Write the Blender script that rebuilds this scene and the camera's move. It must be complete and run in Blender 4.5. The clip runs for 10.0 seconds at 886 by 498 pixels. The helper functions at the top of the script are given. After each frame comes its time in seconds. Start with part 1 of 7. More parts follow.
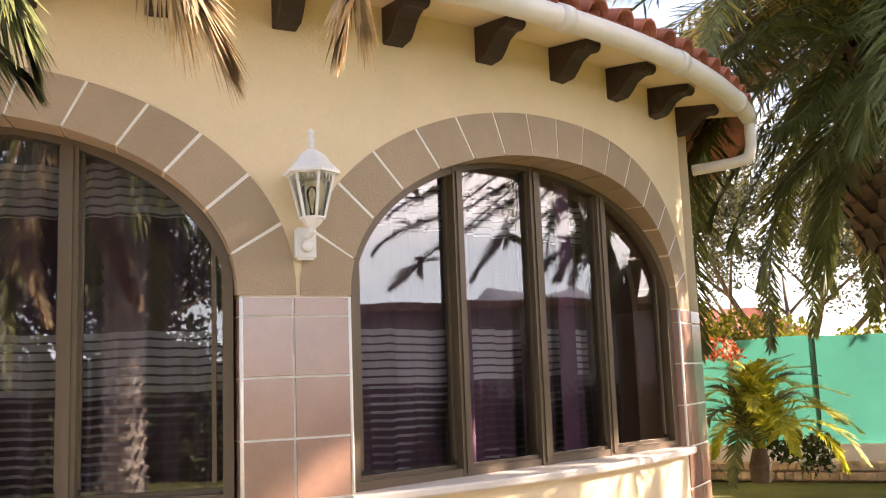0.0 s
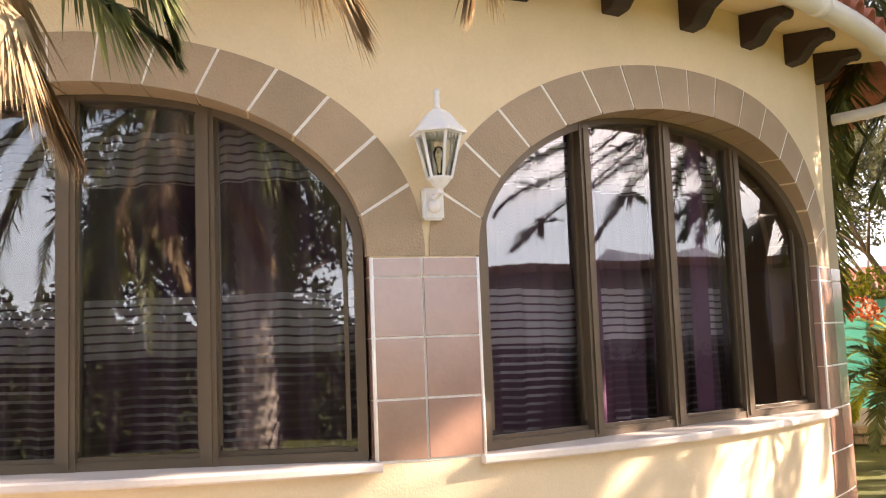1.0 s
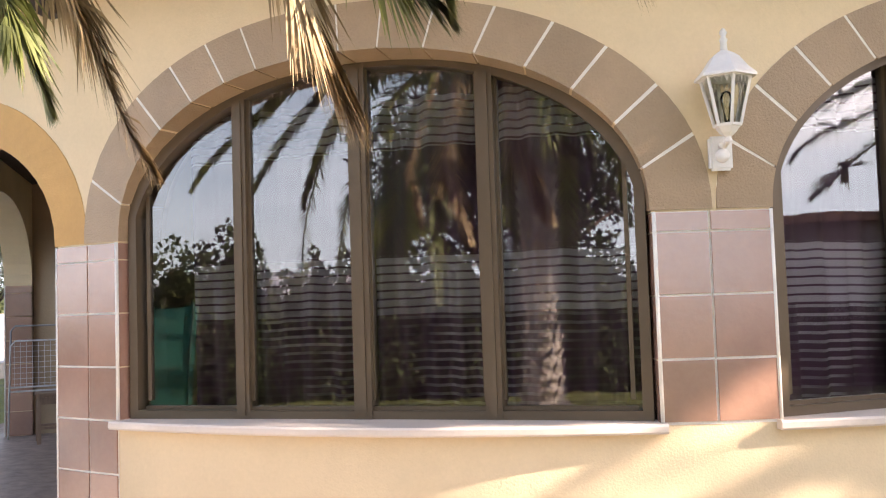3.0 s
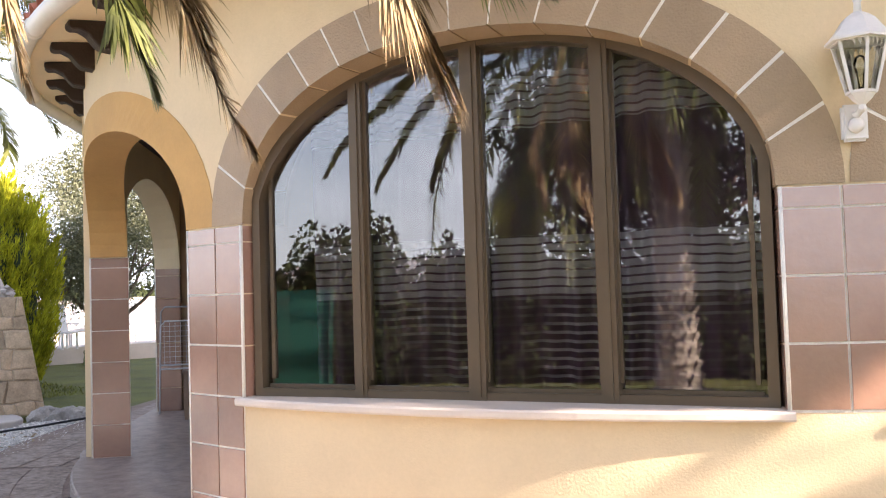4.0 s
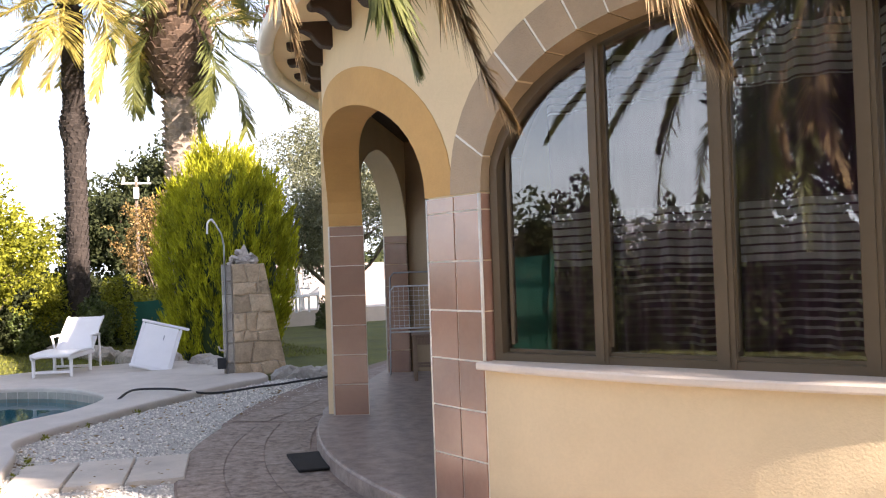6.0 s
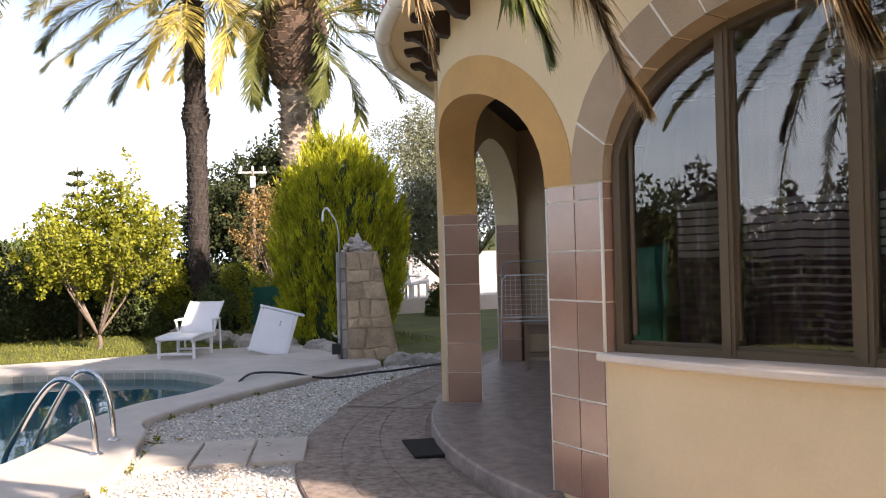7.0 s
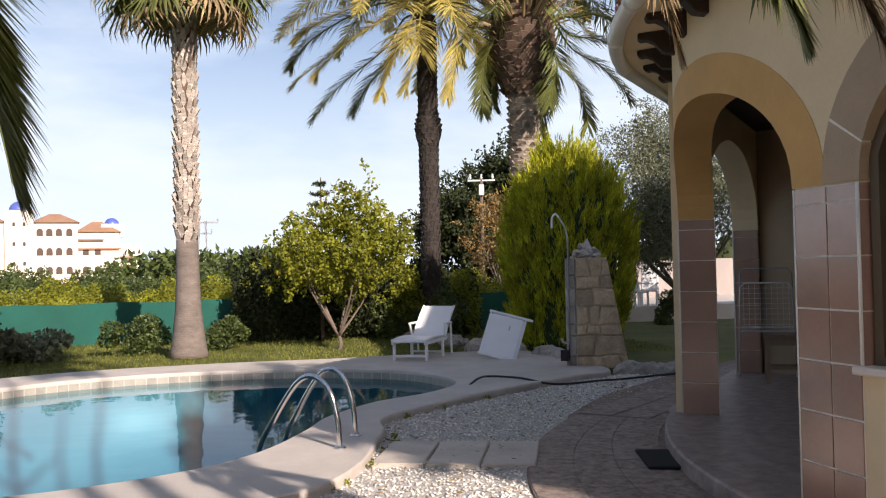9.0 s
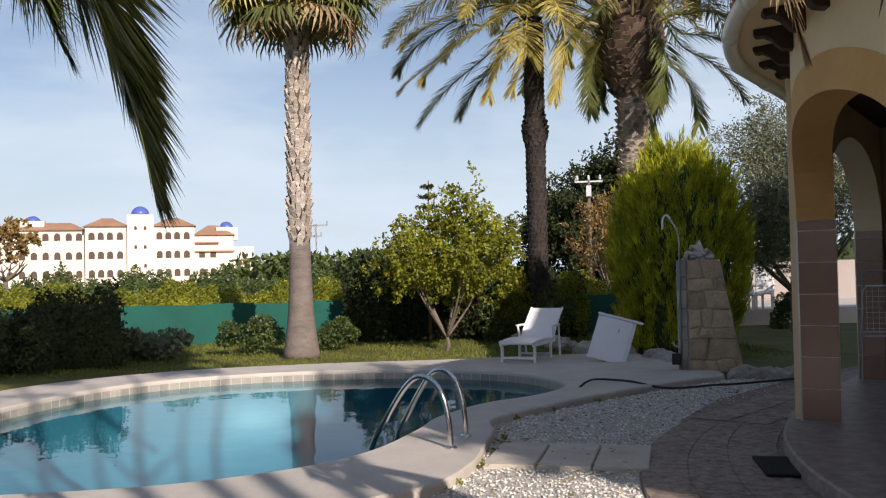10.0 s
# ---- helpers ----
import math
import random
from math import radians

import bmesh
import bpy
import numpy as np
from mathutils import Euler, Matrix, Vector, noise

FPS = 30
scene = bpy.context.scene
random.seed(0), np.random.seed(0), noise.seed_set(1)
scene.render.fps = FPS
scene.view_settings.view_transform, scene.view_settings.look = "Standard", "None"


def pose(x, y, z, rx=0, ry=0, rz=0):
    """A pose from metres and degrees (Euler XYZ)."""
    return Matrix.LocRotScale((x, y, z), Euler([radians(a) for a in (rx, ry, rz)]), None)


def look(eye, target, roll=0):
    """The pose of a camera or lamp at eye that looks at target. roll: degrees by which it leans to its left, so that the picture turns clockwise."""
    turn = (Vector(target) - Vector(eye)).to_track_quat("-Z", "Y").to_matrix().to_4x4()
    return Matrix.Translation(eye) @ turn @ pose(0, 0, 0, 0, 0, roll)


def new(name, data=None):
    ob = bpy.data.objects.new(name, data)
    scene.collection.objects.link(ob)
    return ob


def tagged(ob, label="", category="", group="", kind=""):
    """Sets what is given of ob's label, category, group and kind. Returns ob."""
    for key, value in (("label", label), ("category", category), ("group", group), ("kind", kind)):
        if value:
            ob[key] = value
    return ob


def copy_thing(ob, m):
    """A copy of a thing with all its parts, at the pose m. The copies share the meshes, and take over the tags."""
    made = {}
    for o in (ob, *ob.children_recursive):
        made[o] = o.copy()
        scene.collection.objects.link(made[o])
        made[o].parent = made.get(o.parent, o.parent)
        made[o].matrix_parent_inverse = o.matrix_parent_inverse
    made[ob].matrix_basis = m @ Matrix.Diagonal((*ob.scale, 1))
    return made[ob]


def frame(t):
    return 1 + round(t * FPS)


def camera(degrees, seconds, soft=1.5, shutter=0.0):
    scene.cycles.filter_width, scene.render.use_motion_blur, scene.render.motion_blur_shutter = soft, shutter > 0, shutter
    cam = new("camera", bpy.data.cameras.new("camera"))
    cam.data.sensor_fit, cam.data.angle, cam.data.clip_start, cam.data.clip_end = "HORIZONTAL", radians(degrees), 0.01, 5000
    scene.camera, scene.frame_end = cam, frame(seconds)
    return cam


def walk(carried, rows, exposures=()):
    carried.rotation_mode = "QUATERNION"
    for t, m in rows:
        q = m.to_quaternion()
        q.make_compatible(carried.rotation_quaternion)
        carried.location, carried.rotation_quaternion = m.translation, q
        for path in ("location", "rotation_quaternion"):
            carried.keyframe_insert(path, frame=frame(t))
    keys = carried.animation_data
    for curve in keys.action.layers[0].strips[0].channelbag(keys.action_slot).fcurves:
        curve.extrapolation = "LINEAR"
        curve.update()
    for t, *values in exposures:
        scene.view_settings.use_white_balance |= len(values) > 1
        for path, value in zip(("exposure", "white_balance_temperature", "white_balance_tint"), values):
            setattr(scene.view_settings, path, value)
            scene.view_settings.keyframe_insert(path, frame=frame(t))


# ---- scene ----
import collections

cam = camera(50.8, 10.0, soft=1.15)
# t, x, y, z, yaw, pitch, roll
ROWS = [
    (0.0, -0.229, -0.195, 1.602, 12.46, 7.71, 2.13),
    (0.5, -0.257, -0.173, 1.593, 15.92, 6.68, 2.06),
    (1.0, -0.296, -0.163, 1.594, 19.69, 5.68, 2.21),
    (1.5, -0.333, -0.164, 1.595, 23.46, 4.86, 1.81),
    (2.0, -0.339, -0.198, 1.609, 27.91, 4.20, 1.43),
    (2.5, -0.338, -0.165, 1.622, 32.42, 3.75, 1.63),
    (4.0, -0.247, 0.049, 1.598, 45.73, 2.63, 1.74),
    (4.5, -0.249, 0.058, 1.592, 49.20, 2.28, 1.60),
    (5.0, -0.288, 0.024, 1.606, 52.20, 1.77, 1.79),
    (5.5, -0.328, -0.023, 1.608, 55.35, 1.33, 2.05),
    (7.0, -0.403, -0.128, 1.617, 65.10, 0.40, 1.56),
    (7.5, -0.429, -0.141, 1.608, 68.47, 0.56, 1.52),
    (8.0, -0.443, -0.133, 1.604, 72.06, 0.77, 1.62),
    (8.5, -0.441, -0.152, 1.604, 75.49, 1.00, 1.47),
    (9.0, -0.426, -0.178, 1.602, 78.87, 1.18, 1.24),
    (9.5, -0.427, -0.205, 1.596, 82.12, 1.33, 1.23),
    (10.0, -0.388, -0.225, 1.602, 85.33, 1.44, 1.22)
]
walk(cam, [(t, pose(x, y, z, 90 + pitch, roll, yaw)) for t, x, y, z, yaw, pitch, roll in ROWS],
     [(0.0, 2.2, 6850, 27), (2.5, 2.3, 6650, 26), (4.0, 2.3, 6550, 26), (5.5, 2.1, 6550, 25), (7.5, 1.25, 6550, 23), (8.5, 0.8, 6450, 23), (10.0, 0.15, 6100, 18)])

# ---- world and sun ----
SUN_TO = Vector((0.85, 0.33, 0.46)).normalized()
world = bpy.data.worlds.new("sky")
scene.world = world
world.use_nodes = True
wn = world.node_tree
sky = wn.nodes.new("ShaderNodeTexSky")
sky.sky_type, sky.sun_disc = "NISHITA", False
sky.sun_elevation = math.asin(SUN_TO.z)
sky.sun_rotation = math.atan2(SUN_TO.x, SUN_TO.y)
sky.air_density, sky.dust_density, sky.ozone_density = 1.0, 1.1, 1.0
# thin high cloud over the blue
wtc, wmap, wnz = wn.nodes.new("ShaderNodeTexCoord"), wn.nodes.new("ShaderNodeMapping"), wn.nodes.new("ShaderNodeTexNoise")
wmap.inputs["Scale"].default_value = (1.0, 1.0, 3.5)
wnz.inputs["Scale"].default_value, wnz.inputs["Detail"].default_value, wnz.inputs["Roughness"].default_value = 2.3, 7.0, 0.55
wn.links.new(wtc.outputs["Generated"], wmap.inputs[0])
wn.links.new(wmap.outputs[0], wnz.inputs["Vector"])
wr = wn.nodes.new("ShaderNodeMapRange")
wr.inputs[1].default_value, wr.inputs[2].default_value, wr.inputs[3].default_value, wr.inputs[4].default_value = 0.45, 0.72, 0.0, 0.72
wmx = wn.nodes.new("ShaderNodeMixRGB")
wn.links.new(wnz.outputs[0], wr.inputs[0])
# the air whitens towards the horizon
wsx, whz, wad = wn.nodes.new("ShaderNodeSeparateXYZ"), wn.nodes.new("ShaderNodeMapRange"), wn.nodes.new("ShaderNodeMath")
wn.links.new(wtc.outputs["Generated"], wsx.inputs[0])
wn.links.new(wsx.outputs["Z"], whz.inputs[0])
whz.inputs[1].default_value, whz.inputs[2].default_value, whz.inputs[3].default_value, whz.inputs[4].default_value = 0.02, 0.30, 0.80, 0.0
wad.use_clamp = True
wn.links.new(wr.outputs[0], wad.inputs[0])
wn.links.new(whz.outputs[0], wad.inputs[1])
wn.links.new(wad.outputs[0], wmx.inputs[0])
wn.links.new(sky.outputs[0], wmx.inputs[1])
wmx.inputs[2].default_value = (7.5, 8.6, 8.9, 1)
wn.links.new(wmx.outputs[0], wn.nodes["Background"].inputs[0])
wn.nodes["Background"].inputs[1].default_value = 0.085
sun = new("sun", bpy.data.lights.new("sun", "SUN"))
sun.data.energy, sun.data.angle, sun.data.color = 5.0, radians(0.5), (1.0, 0.9, 0.74)
sun.matrix_world = look(SUN_TO * 60, (0, 0, 0))


# ---- materials ----
def ramp_color(nt, fac, stops):
    r = nt.nodes.new("ShaderNodeValToRGB")
    while len(r.color_ramp.elements) < len(stops):
        r.color_ramp.elements.new(0.5)
    for e, (p, c) in zip(r.color_ramp.elements, stops):
        e.position, e.color = p, (*c, 1)
    nt.links.new(fac, r.inputs[0])
    return r.outputs[0]


def mat(name, color, rough=0.7, vary=0.25, scale=6.0, fine=60.0, bump=0.15, bump_scale=None, metal=0.0, second=None,
        spec=0.5, per_object=0.0, per_island=0.0, stretch=(1, 1, 1), detail=6.0, translucent=0.0):
    """A surface with a broad and a fine variation of colour, a relief, and where asked a tint of its own for each piece."""
    m = bpy.data.materials.new(name)
    m.use_nodes = True
    nt = m.node_tree
    b = nt.nodes["Principled BSDF"]
    geo = nt.nodes.new("ShaderNodeTexCoord")
    mp = nt.nodes.new("ShaderNodeMapping")
    mp.inputs["Scale"].default_value = stretch
    nt.links.new(geo.outputs["Object"], mp.inputs[0])
    n1, n2 = nt.nodes.new("ShaderNodeTexNoise"), nt.nodes.new("ShaderNodeTexNoise")
    for n, s, d in ((n1, scale, detail), (n2, fine, 3.0)):
        n.inputs["Scale"].default_value, n.inputs["Detail"].default_value = s, d
        n.inputs["Roughness"].default_value = 0.65
        nt.links.new(mp.outputs[0], n.inputs["Vector"])
    add = nt.nodes.new("ShaderNodeMath")
    add.operation = "MULTIPLY_ADD"
    nt.links.new(n2.outputs[0], add.inputs[0])
    add.inputs[1].default_value = 0.35
    nt.links.new(n1.outputs[0], add.inputs[2])
    c = Vector(color)
    dark = tuple(c * (1 - vary))
    light = tuple(min(1.0, v * (1 + vary * 0.7)) for v in (second or color))
    col = ramp_color(nt, add.outputs[0], [(0.42, dark), (0.9, light)])
    for amount, kind in ((per_object, "ShaderNodeObjectInfo"), (per_island, "ShaderNodeNewGeometry")):
        if amount:
            src = nt.nodes.new(kind)
            mr = nt.nodes.new("ShaderNodeMapRange")
            nt.links.new(src.outputs["Random" if kind == "ShaderNodeObjectInfo" else "Random Per Island"], mr.inputs[0])
            mr.inputs[3].default_value, mr.inputs[4].default_value = 1 - amount, 1 + amount
            hs = nt.nodes.new("ShaderNodeHueSaturation")
            nt.links.new(mr.outputs[0], hs.inputs["Value"])
            nt.links.new(col, hs.inputs["Color"])
            col = hs.outputs[0]
    nt.links.new(col, b.inputs["Base Color"])
    b.inputs["Roughness"].default_value, b.inputs["Metallic"].default_value = rough, metal
    b.inputs["Specular IOR Level"].default_value = spec
    if bump:
        bn, n3 = nt.nodes.new("ShaderNodeBump"), nt.nodes.new("ShaderNodeTexNoise")
        n3.inputs["Scale"].default_value, n3.inputs["Detail"].default_value = bump_scale or fine, 5.0
        nt.links.new(mp.outputs[0], n3.inputs["Vector"])
        nt.links.new(n3.outputs[0], bn.inputs["Height"])
        bn.inputs["Strength"].default_value, bn.inputs["Distance"].default_value = bump, 0.02
        nt.links.new(bn.outputs[0], b.inputs["Normal"])
    if translucent:
        tr, mx = nt.nodes.new("ShaderNodeBsdfTranslucent"), nt.nodes.new("ShaderNodeMixShader")
        nt.links.new(col, tr.inputs[0])
        mx.inputs[0].default_value = translucent
        nt.links.new(b.outputs[0], mx.inputs[1])
        nt.links.new(tr.outputs[0], mx.inputs[2])
        nt.links.new(mx.outputs[0], nt.nodes["Material Output"].inputs[0])
    return m


M_PLASTER = mat("plaster", (0.76, 0.60, 0.37), 0.85, 0.09, 1.2, 45, 0.14, 90)
M_ORANGE = mat("orange_render", (0.60, 0.35, 0.12), 0.85, 0.12, 2.0, 45, 0.14, 90)
M_STONE = mat("arch_block", (0.38, 0.265, 0.155), 0.48, 0.14, 3.0, 70, 0.34, 90, per_object=0.06)
M_GROUT = mat("grout", (0.84, 0.79, 0.70), 0.9, 0.12, 9, 60, 0.2)
M_TILE = mat("column_tile", (0.34, 0.19, 0.132), 0.18, 0.14, 4, 30, 0.05, 25, per_object=0.09, spec=0.8)
M_TILE.node_tree.nodes["Principled BSDF"].inputs["IOR"].default_value = 1.62
M_SILL = mat("sill_marble", (0.72, 0.62, 0.52), 0.35, 0.10, 3, 40, 0.05)
M_FRAME = mat("window_frame_bronze", (0.125, 0.087, 0.05), 0.42, 0.10, 3, 40, 0.03, metal=0.2)
M_WOODDARK = mat("dark_timber", (0.035, 0.018, 0.012), 0.6, 0.3, 4, 50, 0.3, stretch=(1, 1, 1))
M_WHITEPAINT = mat("white_paint", (0.78, 0.76, 0.72), 0.45, 0.08, 5, 50, 0.08)
M_GUTTER = mat("gutter_pvc", (0.74, 0.69, 0.60), 0.4, 0.10, 3, 30, 0.05)
M_ROOF = mat("roof_tile_clay", (0.42, 0.13, 0.07), 0.75, 0.3, 6, 50, 0.3, per_object=0.2, per_island=0.2)
M_INTERIOR = mat("interior_wall", (0.30, 0.24, 0.22), 0.9, 0.1, 2, 20, 0.1)
M_CURTAIN = mat("curtain_cloth", (0.34, 0.17, 0.27), 0.9, 0.2, 4, 80, 0.1)
M_PATHJOINT = mat("path_joint", (0.27, 0.20, 0.16), 0.95, 0.4, 14, 120, 0.8)
M_PATH = mat("path_paving", (0.25, 0.185, 0.145), 0.9, 0.48, 14, 120, 0.8, 75, second=(0.36, 0.285, 0.235), per_object=0.05)
M_PORCH = mat("porch_terrazzo", (0.32, 0.255, 0.22), 0.45, 0.5, 7, 70, 0.2)
M_COPING = mat("coping_concrete", (0.55, 0.49, 0.425), 0.75, 0.16, 2.2, 60, 0.25)
M_POOLTILE = mat("pool_liner", (0.14, 0.31, 0.365), 0.4, 0.08, 1.0, 30, 0.02)
M_CHROME = mat("chrome", (0.72, 0.70, 0.68), 0.14, 0.04, 4, 40, 0.0, metal=1.0)
M_PLASTIC = mat("white_resin", (0.80, 0.79, 0.78), 0.35, 0.05, 4, 60, 0.03)
M_BARK = mat("palm_bark", (0.115, 0.075, 0.05), 0.95, 0.45, 3, 25, 0.9, 14, per_island=0.25)
# dark bark, its colour lowered further for the shade on the stem
M_BARKDARK = mat("palm_bark_dark", (0.042, 0.033, 0.028), 0.95, 0.45, 3, 25, 0.9, 14, per_island=0.25)
M_BARKSMOOTH = mat("palm_bark_smooth", (0.19, 0.155, 0.13), 0.95, 0.35, 3, 25, 0.6, 14, stretch=(1, 1, 2.5))
M_BARKPALE = mat("palm_bark_pale", (0.43, 0.37, 0.31), 0.95, 0.35, 3, 25, 0.8, 14, stretch=(1, 1, 2.5), per_object=0.25, per_island=0.3)
M_BARKRING = mat("palm_bark_ringed", (0.29, 0.235, 0.185), 0.95, 0.45, 3, 25, 0.9, 14, per_island=0.6)
M_STALK = mat("palm_stalk", (0.40, 0.29, 0.15), 0.7, 0.3, 4, 30, 0.2)
M_BARKGREY = mat("tree_bark", (0.17, 0.13, 0.10), 0.95, 0.4, 5, 30, 0.8, 16)
M_FROND = mat("palm_leaf", (0.09, 0.115, 0.03), 0.55, 0.35, 3, 30, 0.0, second=(0.16, 0.17, 0.045), per_island=0.35, translucent=0.25)
M_FRONDGOLD = mat("palm_leaf_golden", (0.46, 0.37, 0.07), 0.55, 0.3, 3, 30, 0.0, second=(0.62, 0.52, 0.15), per_island=0.3, translucent=0.3)
M_FRONDDRY = mat("palm_leaf_dry", (0.24, 0.155, 0.075), 0.75, 0.3, 3, 30, 0.0, second=(0.40, 0.29, 0.15), per_island=0.35, translucent=0.15)
M_LEAF = mat("leaf_green", (0.055, 0.085, 0.022), 0.5, 0.35, 1.2, 10, 0.0, second=(0.10, 0.13, 0.03), per_island=0.4, translucent=0.25)
M_LEAFLEMON = mat("leaf_lemon", (0.12, 0.15, 0.008), 0.6, 0.4, 1.5, 10, 0.0, second=(0.27, 0.27, 0.025), spec=0.25, per_island=0.4, translucent=0.3)
M_LEAFGREY = mat("leaf_olive", (0.12, 0.135, 0.075), 0.55, 0.3, 1.5, 10, 0.0, second=(0.20, 0.21, 0.12), per_island=0.35, translucent=0.2)
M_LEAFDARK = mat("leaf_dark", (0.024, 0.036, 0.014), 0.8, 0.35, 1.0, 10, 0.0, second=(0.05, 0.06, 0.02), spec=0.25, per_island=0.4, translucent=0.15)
M_LEAFRUST = mat("leaf_rust", (0.28, 0.18, 0.06), 0.6, 0.3, 1.5, 10, 0.0, per_island=0.35, translucent=0.2)
M_CONIFER = mat("conifer_spray", (0.085, 0.11, 0.006), 0.7, 0.4, 2, 12, 0.0, second=(0.50, 0.50, 0.025), spec=0.2, per_island=0.3, translucent=0.3)
M_CONIFERSHADE = mat("conifer_core_shade", (0.03, 0.05, 0.012), 0.9, 0.3, 2, 12, 0.3)
M_GRAVEL = mat("white_gravel", (0.78, 0.73, 0.66), 0.85, 0.25, 12, 80, 0.4, per_island=0.4)
M_GRAVELBED = mat("gravel_bed", (0.57, 0.53, 0.47), 0.95, 0.4, 30, 140, 0.9, 90)
M_SLAB = mat("stepping_slab", (0.56, 0.49, 0.41), 0.85, 0.2, 3, 70, 0.4, per_object=0.08)
M_ROCK = mat("rockery_stone", (0.40, 0.36, 0.31), 0.9, 0.35, 5, 40, 0.8, 20, per_object=0.2)
M_RUBBLE = mat("rubble_stone", (0.52, 0.385, 0.25), 0.9, 0.35, 5, 40, 0.9, 18, per_object=0.22)
M_MORTAR = mat("mortar", (0.54, 0.45, 0.35), 0.95, 0.3, 8, 60, 0.6)
M_TAUPE = mat("taupe_render", (0.36, 0.31, 0.28), 0.9, 0.12, 0.8, 20, 0.15)
# the house plaster made browner and darker for the porch's inner shade
M_PORCHWALL = mat("porch_render_shaded", (0.44, 0.33, 0.21), 0.9, 0.12, 1.2, 40, 0.15)
M_CAPROCK = mat("cap_rock", (0.56, 0.50, 0.44), 0.9, 0.35, 6, 40, 0.7, 25, per_object=0.15)
# render of the neighbouring house, darkened so that its wall looks shaded
M_SHADEWALL = mat("neighbour_render_shaded", (0.32, 0.28, 0.27), 0.9, 0.1, 0.5, 8, 0.1)
# green netting with the trees' shade put into its colour
M_NETSHADE = mat("fence_net_shaded", (0.0, 0.085, 0.06), 0.75, 0.25, 1.4, 120, 0.3, 160)
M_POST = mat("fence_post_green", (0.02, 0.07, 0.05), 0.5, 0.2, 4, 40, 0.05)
# the same netting brightened, with the sunlight put into its colour
M_NETLIT = mat("fence_net_sunlit", (0.055, 0.26, 0.19), 0.75, 0.15, 1.2, 120, 0.3, 160, translucent=0.6)
M_HOTELROOF = mat("hotel_roof_tile", (0.36, 0.20, 0.12), 0.85, 0.2, 0.3, 3, 0.0)
M_HOTEL = mat("hotel_render", (0.80, 0.68, 0.58), 0.9, 0.06, 0.05, 1, 0.0)
M_HOTELDARK = mat("hotel_opening", (0.10, 0.065, 0.05), 0.8, 0.2, 0.3, 2, 0.0)
M_DOME = mat("blue_dome", (0.09, 0.13, 0.42), 0.35, 0.1, 0.3, 2, 0.0)
M_RUBBER = mat("black_rubber", (0.018, 0.018, 0.018), 0.6, 0.2, 20, 80, 0.2)
M_MAT = mat("door_mat", (0.018, 0.016, 0.015), 0.95, 0.3, 20, 150, 0.9, 140)
M_WIRE = mat("grey_wire", (0.66, 0.67, 0.69), 0.5, 0.1, 10, 40, 0.0, metal=0.1)
M_WOOD = mat("stool_wood", (0.27, 0.185, 0.13), 0.5, 0.25, 6, 50, 0.1, stretch=(4, 4, 1))
M_STEEL = mat("galvanised", (0.42, 0.42, 0.42), 0.45, 0.15, 6, 40, 0.05, metal=0.8)
M_WHITEWALL = mat("whitewashed_wall", (0.74, 0.70, 0.66), 0.9, 0.08, 1, 30, 0.2)
M_FLOWER = mat("flower_orange", (0.55, 0.14, 0.03), 0.6, 0.2, 4, 20, 0.0, per_island=0.3)
M_LEMON = mat("lemon_fruit", (0.75, 0.50, 0.03), 0.45, 0.1, 8, 40, 0.1)
M_HILL = mat("hill_scrub", (0.34, 0.34, 0.36), 0.95, 0.35, 0.02, 0.3, 0.0)
M_LATTICE = mat("lattice_steel", (0.30, 0.31, 0.33), 0.6, 0.1, 1, 5, 0.0)


def lawn_material():
    m = mat("lawn", (0.065, 0.085, 0.012), 0.95, 0.35, 0.9, 60, 0.8, 120, second=(0.13, 0.13, 0.02), detail=9)
    return m


def glass_material(name, tint, rough=0.0, ior=2.6):
    m = bpy.data.materials.new(name)
    m.use_nodes = True
    nt = m.node_tree
    nt.nodes.remove(nt.nodes["Principled BSDF"])
    gl, tr, mx, fr = (nt.nodes.new("ShaderNode" + k) for k in ("BsdfGlossy", "BsdfTransparent", "MixShader", "Fresnel"))
    gl.inputs["Roughness"].default_value = rough
    tr.inputs[0].default_value = (*tint, 1)
    fr.inputs[0].default_value = ior
    bn, nz, tc = (nt.nodes.new("ShaderNode" + k) for k in ("Bump", "TexNoise", "TexCoord"))
    nz.inputs["Scale"].default_value, nz.inputs["Detail"].default_value = 1.6, 1.0
    bn.inputs["Strength"].default_value, bn.inputs["Distance"].default_value = 0.10, 0.02
    nt.links.new(tc.outputs["Object"], nz.inputs["Vector"])
    nt.links.new(nz.outputs[0], bn.inputs["Height"])
    nt.links.new(bn.outputs[0], gl.inputs["Normal"])
    nt.links.new(fr.outputs[0], mx.inputs[0])
    nt.links.new(tr.outputs[0], mx.inputs[1])
    nt.links.new(gl.outputs[0], mx.inputs[2])
    nt.links.new(mx.outputs[0], nt.nodes["Material Output"].inputs[0])
    return m


M_GLASS = glass_material("tinted_glass", (0.95, 0.90, 0.93))
M_LAMPGLASS = glass_material("lantern_glass", (0.88, 0.9, 0.88), 0.0, 1.6)


